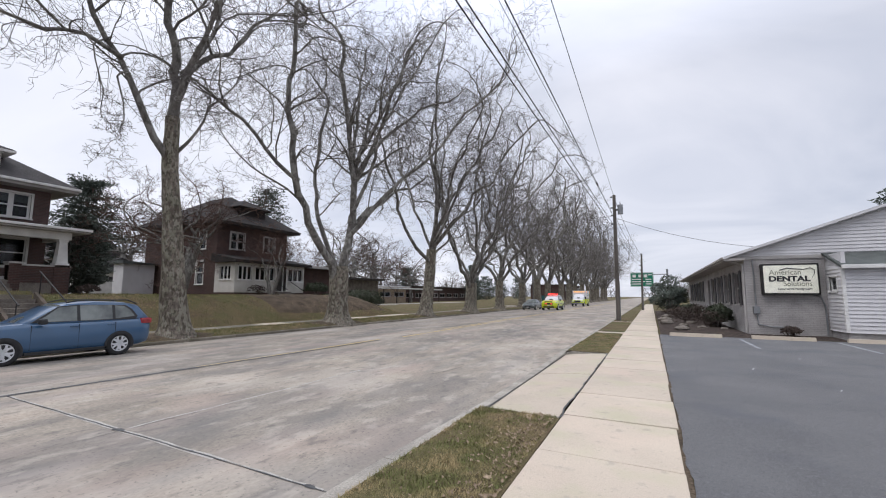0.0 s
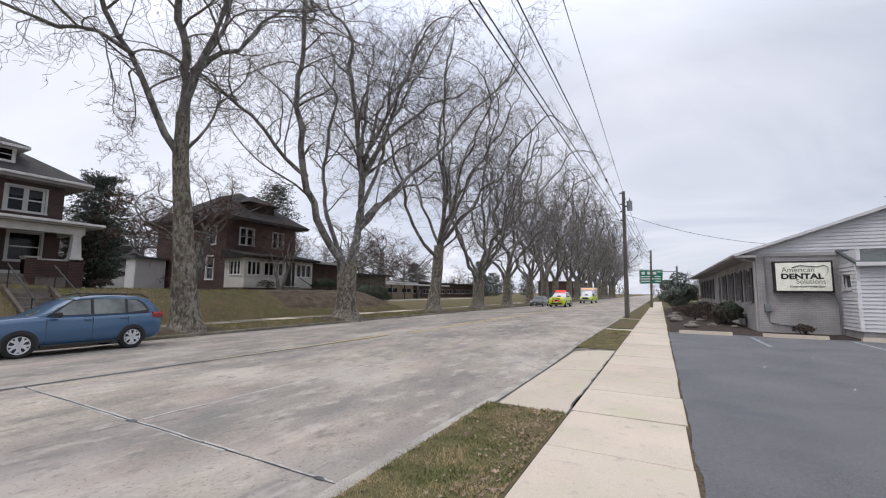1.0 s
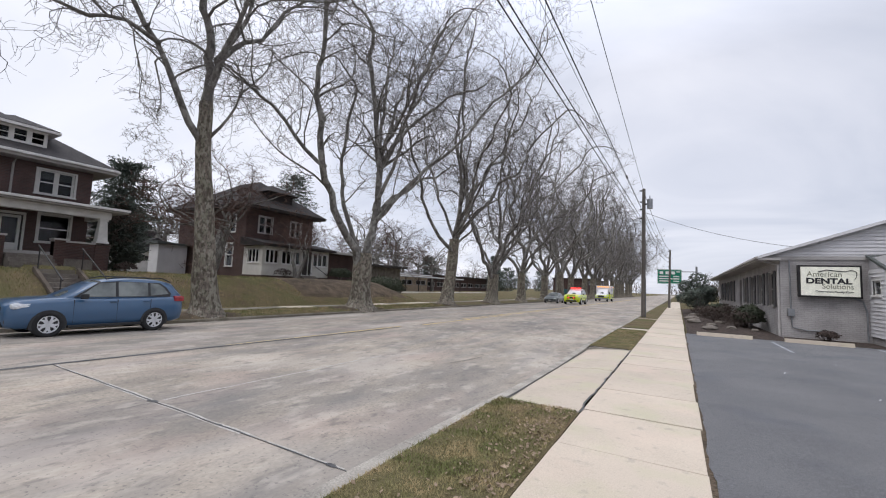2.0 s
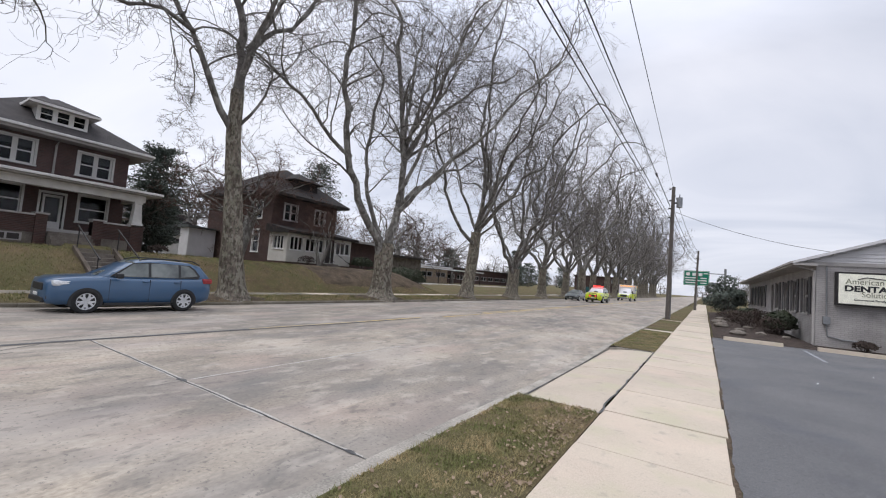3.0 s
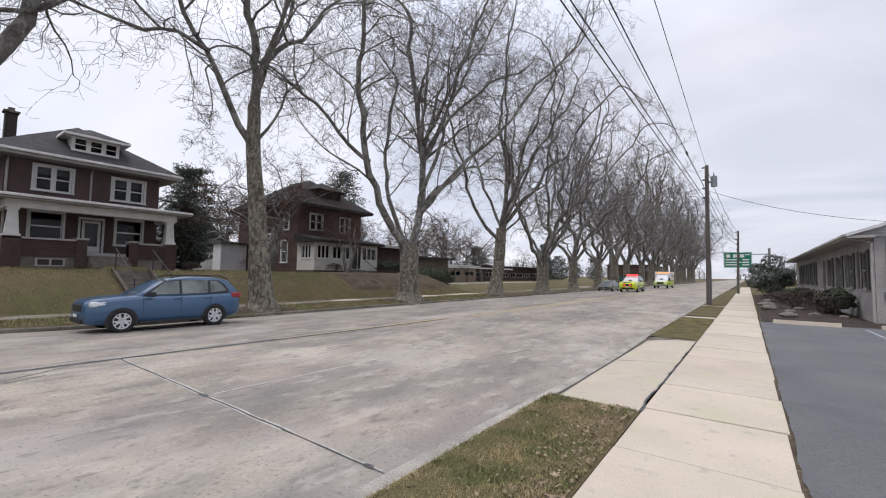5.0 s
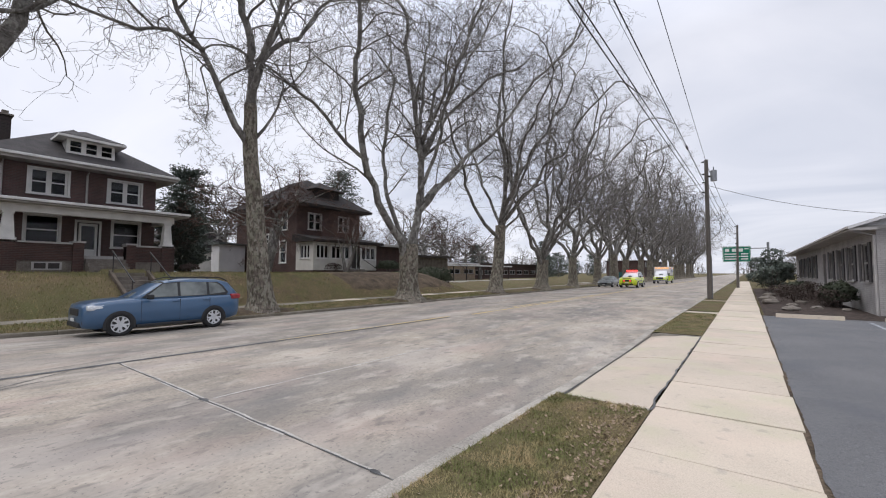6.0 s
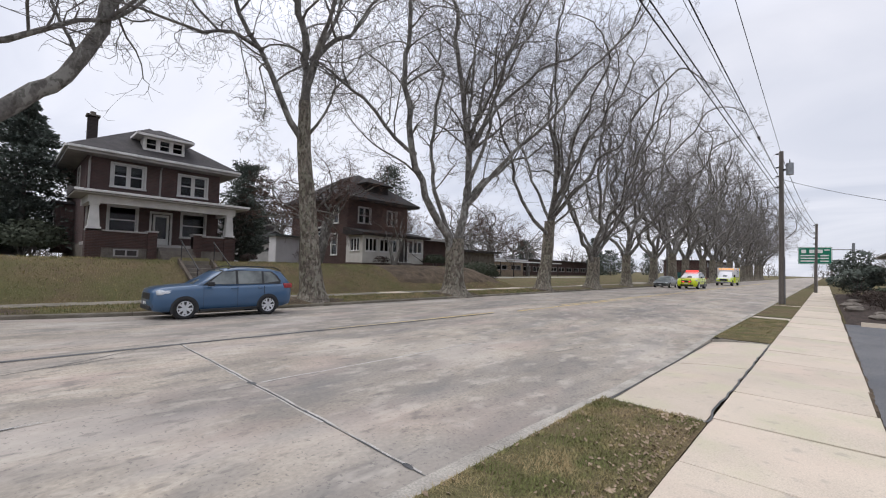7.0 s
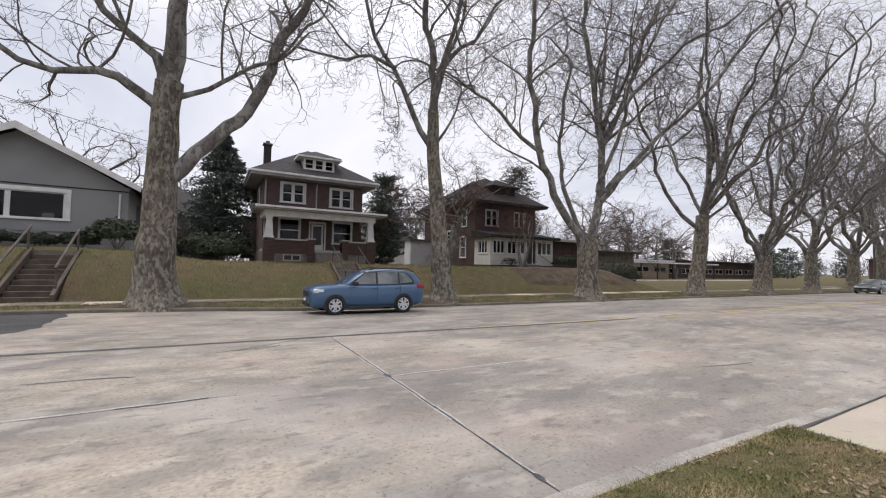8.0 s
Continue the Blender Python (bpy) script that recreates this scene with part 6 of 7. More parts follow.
tagged(raw("far_woods", v, f, TWIG), "grey-brown leafless woods along the horizon", "woods", kind="stuff")

# shrubs by the houses and along the office
def evergreen(x, y, a, b, h, where, seed):
    return shrub((x, y, max(0.03, land_z(x, y))), "dark evergreen shrub " + where, seed, a, b, h, SHRUB, 2200 if x < 0 else 1600, 0.11)


def leafless(x, y, a, b, h, where, seed):
    return shrub((x, y, max(0.03, land_z(x, y))), "twiggy brown leafless shrub " + where, seed, a, b, h, SHRUB_BROWN, 500, 0.06, True)


AT_GREY, AT_BRICK, AT_PORCH, MOUND, BED = "below the grey house wall", "beside the brick house", "before the enclosed porch", "clipped into a low mound", "in the mulch bed"
for k, (x, y, a, b, h) in enumerate(((-25.6, -3.4, 0.9, 1.3, 1.5), (-26.0, -8.0, 0.7, 1.1, 0.8), (-26.0, -4.9, 0.6, 0.8, 0.8), (-26.2, -6.4, 0.6, 0.7, 0.7), (-25.9, -9.6, 0.7, 0.9, 0.9))):
    evergreen(x, y, a, b, h, AT_GREY, 60 + k)
leafless(-29.5, -1.0, 1.2, 1.2, 2.4, AT_GREY, 66)
for k, (x, y, a, b, h) in enumerate(((-27.8, 1.2, 1.0, 1.4, 1.3), (-29.5, -0.2, 1.2, 1.4, 1.6), (-31.0, 1.6, 1.2, 1.4, 2.0))):
    evergreen(x, y, a, b, h, AT_BRICK, 70 + k)
leafless(-25.0, 10.4, 0.5, 0.5, 0.5, AT_BRICK, 75)
leafless(-27.6, 22.4, 0.5, 0.8, 0.8, AT_PORCH, 76)
evergreen(-27.4, 28.6, 0.9, 1.2, 1.2, AT_PORCH, 77)
for k, (x, y, a, b, h) in enumerate(((-30.0, 33.6, 1.4, 1.6, 1.7), (-28.0, 36.0, 2.2, 3.0, 2.1), (-29.0, 39.0, 1.3, 1.8, 1.5))):
    evergreen(x, y, a, b, h, MOUND, 80 + k)
leafless(-33.0, 46.0, 1.0, 1.4, 1.0, "on the school lawn", 85)
for k, (x, y, a, b, h) in enumerate(((2.6, 24.6, 0.75, 0.8, 0.95), (1.7, 27.6, 0.9, 0.9, 1.0), (2.7, 30.5, 0.8, 0.9, 1.1), (1.6, 33.5, 0.9, 1.0, 0.9), (1.1, 43.0, 1.3, 1.5, 2.3), (5.0, 21.4, 0.35, 0.4, 0.4))):
    leafless(x, y, a, b, h, BED, 90 + k)
for k, (x, y, a, b, h) in enumerate(((3.0, 26.4, 0.55, 0.6, 0.85), (2.6, 37.0, 0.8, 0.9, 1.0), (2.2, 47.0, 1.2, 1.6, 2.6))):
    evergreen(x, y, a, b, h, BED, 100 + k)


def topiary(at, seed):
    """A cloud-pruned evergreen: a leaning stem with flat pads of foliage."""
    bush = thing("topiary_shrub", at, "dark blue-green cloud-pruned evergreen in the mulch bed", "shrub")
    r = random.Random(seed)
    wood = bmesh.new()
    v, f = [], []
    for dx, dy, z, a, h in ((0.1, 0, 2.75, 0.75, 0.62), (-0.75, 0.2, 2.2, 0.65, 0.5), (0.7, -0.2, 1.95, 0.6, 0.36), (-0.2, -0.5, 1.65, 0.85, 0.4), (0.8, 0.1, 1.3, 0.5, 0.34), (-0.9, -0.1, 1.2, 0.7, 0.42), (0.0, 0.2, 0.85, 0.9, 0.42)):
        tube(wood, [(at[0], at[1], at[2] - 0.1), (at[0] + dx * 0.3, at[1] + dy * 0.3, at[2] + z * 0.6), (at[0] + dx * 0.9, at[1] + dy, at[2] + z)], 0.06, 0.025, 6)
        for k in range(520):
            d = Vector((r.gauss(0, 1), r.gauss(0, 1), r.gauss(0, 1))).normalized()
            q = r.uniform(0.75, 1.0) * (1 + 0.2 * noise.noise(d * 2 + Vector((z, seed, 0))))
            p = Vector((dx + d.x * a * q, dy + d.y * a * q, z + d.z * h * q))
            e = Vector((r.gauss(0, 1), r.gauss(0, 1), r.gauss(0, 1))).normalized()
            g = e.cross(d).normalized()
            n, L = len(v), r.uniform(0.06, 0.14)
            v += [p - g * L * 0.5, p + e * L, p + g * L * 0.5, p - e * L * 0.7]
            f.append((n, n + 1, n + 2, n + 3))
    part("stem", wood, TWIG, bush)
    raw("foliage", v, f, NEEDLE, bush)
    return bush


topiary((1.35, 40.0, 0.1), 5)
evergreen(3.0, 25.0, 0.62, 0.62, 1.15, BED, 111)


def rock(x, y, w, seed):
    bm = bmesh.new()
    bmesh.ops.create_icosphere(bm, subdivisions=2, radius=1.0)
    for p in bm.verts:
        k = 1 + 0.3 * noise.noise(p.co * 1.4 + Vector((seed, 0, 0)))
        p.co = Vector((x + p.co.x * w * k, y + p.co.y * w * 0.8 * k, 0.17 + p.co.z * w * 0.42 * k))
    me = bpy.data.meshes.new("rock")
    bm.to_mesh(me)
    bm.free()
    me.materials.append(STONE)
    return tagged(new("rock", me), "pale rounded stone lying in the dark mulch", "rock", "stones in the bed")


for k, (x, y, w) in enumerate(((0.75, 26.3, 0.38), (0.7, 30.0, 0.42), (1.4, 24.2, 0.22), (2.1, 23.0, 0.2), (2.9, 22.6, 0.16), (1.2, 21.9, 0.3), (1.9, 27.0, 0.22), (1.0, 34.0, 0.4))):
    rock(x, y, w, k * 2.3)


# ---- poles and wires ----
def utility_pole(at, label, height, radius, lean=0.0, transformer=False):
    p = thing("utility_pole", at, label, "utility pole", "utility poles")
    x, y, z = at
    part("pole", tube(bmesh.new(), [(x, y, z - 0.3), (x + lean * 0.5, y, z + height * 0.5), (x + lean, y, z + height)], radius, radius * 0.72, 12), POLEWOOD, p)
    if transformer:
        c = part("transformer", tube(bmesh.new(), [(x + lean + 0.36, y - 0.05, z + height - 1.35), (x + lean + 0.36, y - 0.05, z + height - 0.72)], 0.17, 0.17, 14), STEEL, p, "grey pole transformer")
        part("bracket", boxes((x + lean, x + lean + 0.25, y - 0.08, y - 0.02, z + height - 1.1, z + height - 1.0)), IRON, c)
        part("bushing", tube(bmesh.new(), [(x + lean + 0.36, y - 0.05, z + height - 0.72), (x + lean + 0.36, y - 0.05, z + height - 0.5)], 0.035, 0.02, 8), IRON, c)
    for h in (0.15, 0.9, 1.4, 2.0):
        part("insulator", tube(bmesh.new(), [(x + lean * 0.9 - 0.1, y - 0.12, z + height - h), (x + lean * 0.9 - 0.24, y - 0.12, z + height - h)], 0.05, 0.04, 8), IRON, p)
    part("ground_conduit", tube(bmesh.new(), [(x + radius, y - 0.05, z), (x + radius, y - 0.05, z + 2.6)], 0.035, 0.035, 6), STEEL, p)
    return p


utility_pole((-1.98, 29.7, 0), "weathered wooden utility pole with a grey transformer", 8.45, 0.14, 0.04, True)
utility_pole((-0.95, 54.9, 0), "slender dark wooden utility pole in the verge", 6.75, 0.13, 0.15)
utility_pole((-2.6, -24, 0), "weathered wooden utility pole behind the lot entrance", 9.2, 0.16, 0.0)
utility_pole((-19.0, 74, 0), "dark wooden utility pole beside the far trees", 9.5, 0.15, 0.0)


def span(a, b, sag, r, label, n=14):
    bm = bmesh.new()
    a, b = Vector(a), Vector(b)
    tube(bm, [a.lerp(b, k / n) + Vector((0, 0, -sag * 4 * (k / n) * (1 - k / n))) for k in range(n + 1)], r, r, 5)
    me = bpy.data.meshes.new("wire")
    bm.to_mesh(me)
    bm.free()
    me.materials.append(WIRE)
    return tagged(new("overhead_wire", me), label, "cable", "overhead wires")


P1, P2 = Vector((-1.95, 29.7, 0)), Vector((-0.83, 54.9, 0))
span((-1.36, -24, 8.35), P1 + Vector((0, 0, 8.35)), 0.05, 0.010, "thin black power line strung between poles")
span((-2.36, -24, 7.2), P1 + Vector((-0.15, 0, 7.2)), 0.05, 0.015, "black power line with a splice")
span((-2.55, -24, 7.15), P1 + Vector((-0.15, 0, 7.15)), 0.05, 0.006, "thin black wire beside the power line")
span((-3.02, -24, 6.5), P1 + Vector((-0.15, 0, 6.5)), 0.05, 0.014, "thick black telephone cable along the street")
span((-2.95, -24, 6.2), P1 + Vector((-0.15, 0, 6.2)), 0.06, 0.014, "black telephone cable along the street")
for h1, h2, g in ((8.3, 6.6, 0.5), (7.1, 6.3, 0.6), (6.5, 5.6, 0.5), (6.0, 5.2, 0.5)):
    span(P1 + Vector((0, 0, h1)), P2 + Vector((0, 0, h2)), g, 0.014, "black wire sagging between two poles")
span(P1 + Vector((0, 0, 6.9)), (9.5, 30, 4.3), 0.7, 0.012, "service wire from the pole to the office")
span(P1 + Vector((0, 0, 7.0)), (-19.0, 30.5, 7.2), 0.25, 0.010, "service wire crossing the street")
span((-28.5, 4.0, 7.2), (-19.0, -12, 8.5), 0.4, 0.012, "service wire sagging to the brick house")
sp = thing("wire_splice", (-2.15, 21.4, 7.2), "small black splice hanging on a power line", "splice")
part("body", tube(bmesh.new(), [(-2.14, 21.2, 7.17), (-2.14, 21.7, 7.16)], 0.05, 0.03, 8), IRON, sp)

# highway sign on a cantilever gantry
gs = thing("highway_sign", (0, 90, 0), "green highway direction sign on a steel gantry", "sign")
part("mast", tube(bmesh.new(), [(3.0, 90.2, -0.2), (3.0, 90.2, 6.9)], 0.22, 0.18, 12), STEEL, gs)
for z in (4.2, 5.9):
    part("arm", tube(bmesh.new(), [(3.0, 90.2, z), (-3.6, 90.2, z)], 0.09, 0.08, 8), STEEL, gs)
part("panel", boxes((-3.5, 0.6, 89.95, 90.02, 3.55, 6.3), bev=0.02), SIGN_G, gs)
part("border", boxes((-3.44, 0.54, 89.93, 89.948, 6.18, 6.24), (-3.44, 0.54, 89.93, 89.948, 3.61, 3.67), (-3.44, -3.38, 89.93, 89.948, 3.67, 6.18), (0.48, 0.54, 89.93, 89.948, 3.67, 6.18)), WHITE_P, gs)
for x in (-3.1, -2.1, -1.1):
    part("route_shield", boxes((x, x + 0.6, 89.92, 89.945, 5.35, 5.9), bev=0.01), WHITE_P, gs)
part("legend_bar", boxes((-0.3, 0.3, 89.92, 89.945, 5.75, 5.92)), WHITE_P, gs)
for z, w in ((4.85, 1.9), (4.4, 2.3), (3.95, 1.7)):
    part("legend_bar", boxes((-3.2, -3.2 + w, 89.92, 89.945, z, z + 0.2)), WHITE_P, gs)
    part("legend_bar", boxes((-0.8, 0.2, 89.92, 89.945, z, z + 0.2)), WHITE_P, gs)


# ---- vehicles: local x forward, y to the left, z up from the ground ----
def loft(bm, stations):
    """Stations of (x, [(y, z), ...]) half outlines from the bottom centre to the top centre, mirrored and skinned."""
    rings = []
    for x, pts in stations:
        full = [(y, z) for y, z in pts] + [(-y, z) for y, z in reversed(pts) if y > 1e-6]
        rings.append([bm.verts.new((x, y, z)) for y, z in full])
    n = len(rings[0])
    for a, b in zip(rings, rings[1:]):
        for k in range(n):
            bm.faces.new((a[k], a[(k + 1) % n], b[(k + 1) % n], b[k]))
    bm.faces.new(rings[0])
    bm.faces.new(rings[-1][::-1])
    return bm


def hull(x, w, zb, zt):
    return (x, [(0, zb), (w * 0.82, zb), (w * 0.95, zb + 0.05), (w, zb + 0.2), (w, (zb + zt) / 2), (w * 0.985, zt - 0.12), (w * 0.93, zt - 0.03), (w * 0.84, zt), (0, zt + 0.02)])


def cabin(x, w, zb, wt, zt):
    return (x, [(0, zb), (w, zb), (w * 0.75 + wt * 0.25, zb + (zt - zb) * 0.25), (w * 0.3 + wt * 0.7, zb + (zt - zb) * 0.72), (wt, zt - 0.05 * min(1, (zt - zb) * 4)), (wt * 0.88, zt - 0.005), (0, zt + 0.015)])


def spin(profile, sides=28):
    """Turn a closed (y, r) outline about the y axis."""
    bm = bmesh.new()
    rings = [[bm.verts.new((r * math.cos(6.28319 * k / sides), y, r * math.sin(6.28319 * k / sides))) for y, r in profile] for k in range(sides)]
    n = len(profile)
    for k in range(sides):
        a, b = rings[k], rings[(k + 1) % sides]
        for i in range(n):
            j = (i + 1) % n
            bm.faces.new((a[i], a[j], b[j], b[i]))
    return bm


def wheel(car, x, y, r, width=0.22, spokes=5):
    s = 1 if y > 0 else -1
    h = width / 2
    at = Matrix.Translation((x, y, r))
    bm = spin([(-h, r * 0.66), (-h, r * 0.93), (-h * 0.7, r), (h * 0.7, r), (h, r * 0.93), (h, r * 0.66)])
    bm.transform(at)
    ty = part("wheel", bm, RUBBER, car, smooth=True)
    bm = spin([(-h * 0.8, r * 0.58), (-h * 0.8, r * 0.67), (h * 0.96, r * 0.67), (h * 0.96, r * 0.6)])
    bm.transform(at)
    part("rim", bm, ALLOY, ty, smooth=True)
    bm = bmesh.new()
    for k in range(spokes):
        m = at @ Matrix.Rotation(6.28319 * k / spokes + 0.3, 4, "Y")
        # one forked spoke: a stem that splits towards the rim
        prism(bm, [(0.03, -0.045), (0.03, 0.045), (r * 0.36, 0.05), (r * 0.65, 0.105), (r * 0.65, 0.05), (r * 0.42, 0.0), (r * 0.65, -0.05), (r * 0.65, -0.105), (r * 0.36, -0.05)], s * h * 0.7, s * h * 0.97, m)
    part("spokes", bm, ALLOY, ty)
    # dark disc added to stand for the shade between the spokes
    bm = spin([(s * h * 0.3, 0.001), (s * h * 0.3, r * 0.6), (s * h * 0.34, r * 0.6), (s * h * 0.34, 0.001)], 20)
    bm.transform(at)
    part("brake_shadow", bm, IRON, ty)
    bm = spin([(s * h * 0.5, 0.001), (s * h * 0.5, 0.05), (s * h * 0.9, 0.045), (s * h * 0.9, 0.001)], 12)
    bm.transform(at)
    part("hub", bm, ALLOY, ty)
    return ty


def arch(car, x, w, r):
    for s in (1, -1):
        bm = spin([(s * (w - 0.25), 0.01), (s * (w - 0.25), r + 0.05), (s * (w + 0.006), r + 0.05), (s * (w + 0.006), 0.01)], 32)
        bm.transform(Matrix.Translation((x, 0, r * 0.96)))
        for v in bm.verts:
            v.co.z = max(v.co.z, 0.22)
        well = part("wheel_arch", bm, PLASTIC, car)


def side_pane(car, pts, w, zb, wt, zt, thick=0.008, material=CARGLASS, name="side_window"):
    for s in (1, -1):
        bm = bmesh.new()
        out, back = [], []
        for x, z in pts:
            t = (z - zb) / (zt - zb)
            y = w + (wt - w) * t + 0.012
            out.append(bm.verts.new((x, s * y, z)))
            back.append(bm.verts.new((x, s * (y - thick - 0.03), z)))
        bm.faces.new(out)
        n = len(pts)
        for i in range(n):
            bm.faces.new((out[i], out[(i + 1) % n], back[(i + 1) % n], back[i]))
        part(name, bm, material, car)


def quad_pane(car, corners, name, material=CARGLASS):
    bm = bmesh.new()
    bm.faces.new([bm.verts.new(c) for c in corners])
    f = list(bm.faces)[0]
    r = bmesh.ops.extrude_face_region(bm, geom=[f])
    n = f.normal.copy()
    bm.normal_update()
    for v in [g for g in r["geom"] if isinstance(g, bmesh.types.BMVert)]:
        v.co.x += 0.0
        v.co.z -= 0.02
    return part(name, bm, material, car)


def suv(at, yaw, label, lower, upper, scale=(1, 1, 1), kind="wagon"):
    car = thing("car" if kind != "rescue" else "rescue_vehicle", (0, 0, 0), label, "car")
    body = part("body", loft(bmesh.new(), [hull(2.27, 0.64, 0.36, 0.80), hull(2.20, 0.80, 0.28, 0.90), hull(2.0, 0.88, 0.25, 0.98), hull(1.5, 0.9, 0.24, 1.035), hull(0.98, 0.9, 0.24, 1.06), hull(0.0, 0.9, 0.24, 1.05),
                                           hull(-1.2, 0.9, 0.24, 1.07), hull(-1.8, 0.885, 0.26, 1.09), hull(-2.06, 0.84, 0.32, 1.07), hull(-2.14, 0.76, 0.42, 0.98)]), lower, car, smooth=True)
    part("cabin", loft(bmesh.new(), [cabin(1.08, 0.80, 1.0, 0.78, 1.05), cabin(0.42, 0.83, 1.0, 0.67, 1.44), cabin(0.12, 0.83, 1.0, 0.655, 1.57), cabin(-0.6, 0.83, 1.0, 0.65, 1.63), cabin(-1.4, 0.82, 1.0, 0.64, 1.60),
                                     cabin(-1.80, 0.80, 1.0, 0.62, 1.51), cabin(-2.10, 0.77, 1.0, 0.74, 1.10)]), upper, car, smooth=True)
    for pts in ([(0.78, 1.09), (-0.12, 1.09), (-0.12, 1.51), (0.30, 1.47)], [(-0.20, 1.09), (-1.02, 1.10), (-1.02, 1.52), (-0.20, 1.52)], [(-1.10, 1.11), (-1.64, 1.17), (-1.52, 1.36), (-1.36, 1.48), (-1.10, 1.51)]):
        side_pane(car, pts, 0.83, 1.0, 0.66, 1.58)
    side_pane(car, [(0.90, 1.075), (-1.68, 1.08), (-1.73, 1.17), (-1.58, 1.39), (-1.40, 1.515), (-0.2, 1.545), (0.30, 1.50)], 0.826, 1.0, 0.656, 1.58, material=PLASTIC, name="window_surround")
    for s in (1, -1):
        quad_pane(car, [(1.08, 0, 1.075), (1.0, s * 0.72, 1.07), (0.22, s * 0.58, 1.53), (0.20, 0, 1.565)], "windscreen")
        quad_pane(car, [(-2.115, 0, 1.13), (-2.10, s * 0.66, 1.13), (-1.86, s * 0.56, 1.46), (-1.87, 0, 1.48)], "rear_window")
        hl = part("headlamp", boxes((1.74, 2.19, s * 0.52, s * 0.875, 0.77, 0.92), bev=0.06), LAMP_CLEAR, car)
        part("tail_lamp", boxes((-2.13, -1.80, s * 0.62, s * 0.892, 0.92, 1.10), bev=0.05), LAMP_RED, car)
        mr = part("mirror", boxes((0.62, 0.80, s * 0.90, s * 1.06, 1.03, 1.18), bev=0.04), PLASTIC, car)
        part("roof_rail", tube(bmesh.new(), [(0.1, s * 0.58, 1.60), (-0.2, s * 0.58, 1.67), (-1.5, s * 0.57, 1.67), (-1.78, s * 0.56, 1.55)], 0.02, 0.02, 6), PLASTIC, car)
        for x in (0.06, -0.86):
            part("door_handle", boxes((x - 0.2, x, s * 0.885, s * 0.925, 0.93, 0.96), bev=0.008), lower, car)
        for x in (0.90, -0.16, -1.08):
            part("door_gap", boxes((x - 0.003, x + 0.003, s * 0.80, s * 0.9025, 0.36, 1.0)), PLASTIC, car)
        part("sill_trim", boxes((-1.0, 1.0, s * 0.80, s * 0.906, 0.23, 0.31), bev=0.015), PLASTIC, car)
        part("fog_lamp", boxes((2.12, 2.25, s * 0.52, s * 0.70, 0.40, 0.50), bev=0.02), PLASTIC, car)
    part("grille", boxes((2.14, 2.29, -0.44, 0.44, 0.62, 0.82), bev=0.03), PLASTIC, car)
    part("bumper", boxes((2.10, 2.31, -0.60, 0.60, 0.30, 0.44), bev=0.04), PLASTIC, car)
    part("number_plate", boxes((2.30, 2.32, -0.16, 0.16, 0.47, 0.55), bev=0.004), WHITE_P, car)
    part("rear_plate", boxes((-2.17, -2.13, -0.16, 0.16, 0.72, 0.82), bev=0.004), WHITE_P, car)
    for x in (1.42, -1.22):
        arch(car, x, 0.9, 0.35)
        for s in (1, -1):
            wheel(car, x, s * 0.81, 0.352)
    if kind == "rescue":
        part("bonnet", loft(bmesh.new(), [hull(2.2, 0.66, 0.60, 0.80), hull(1.95, 0.76, 0.70, 0.925), hull(1.5, 0.80, 0.75, 1.0), hull(0.95, 0.82, 0.8, 1.062)]), CAR_WHITE, car, "white bonnet", smooth=True)
        bar = part("light_bar", boxes((-0.15, 0.15, -0.55, 0.55, 1.66, 1.78), bev=0.03), REDGLOW, car, "lit red roof light bar")
        part("push_bar", tube(bmesh.new(), [(2.36, -0.4, 0.35), (2.4, -0.4, 0.95), (2.4, 0.4, 0.95), (2.36, 0.4, 0.35)], 0.035, 0.035, 8), IRON, car)
        for s in (1, -1):
            part("marking_bar", boxes((-0.5, 0.5, s * 0.895, s * 0.91, 0.66, 0.74)), CAR_NAVY, car)
            part("dark_skirt", boxes((-2.1, 2.0, s * 0.85, s * 0.906, 0.24, 0.46), bev=0.01), PLASTIC, car)
            part("grille_lamp", boxes((2.28, 2.32, s * 0.2, s * 0.4, 0.66, 0.74), bev=0.01), REDGLOW, car)
    car.matrix_basis = pose(*at, 0, 0, yaw)
    car.scale = scale
    return car


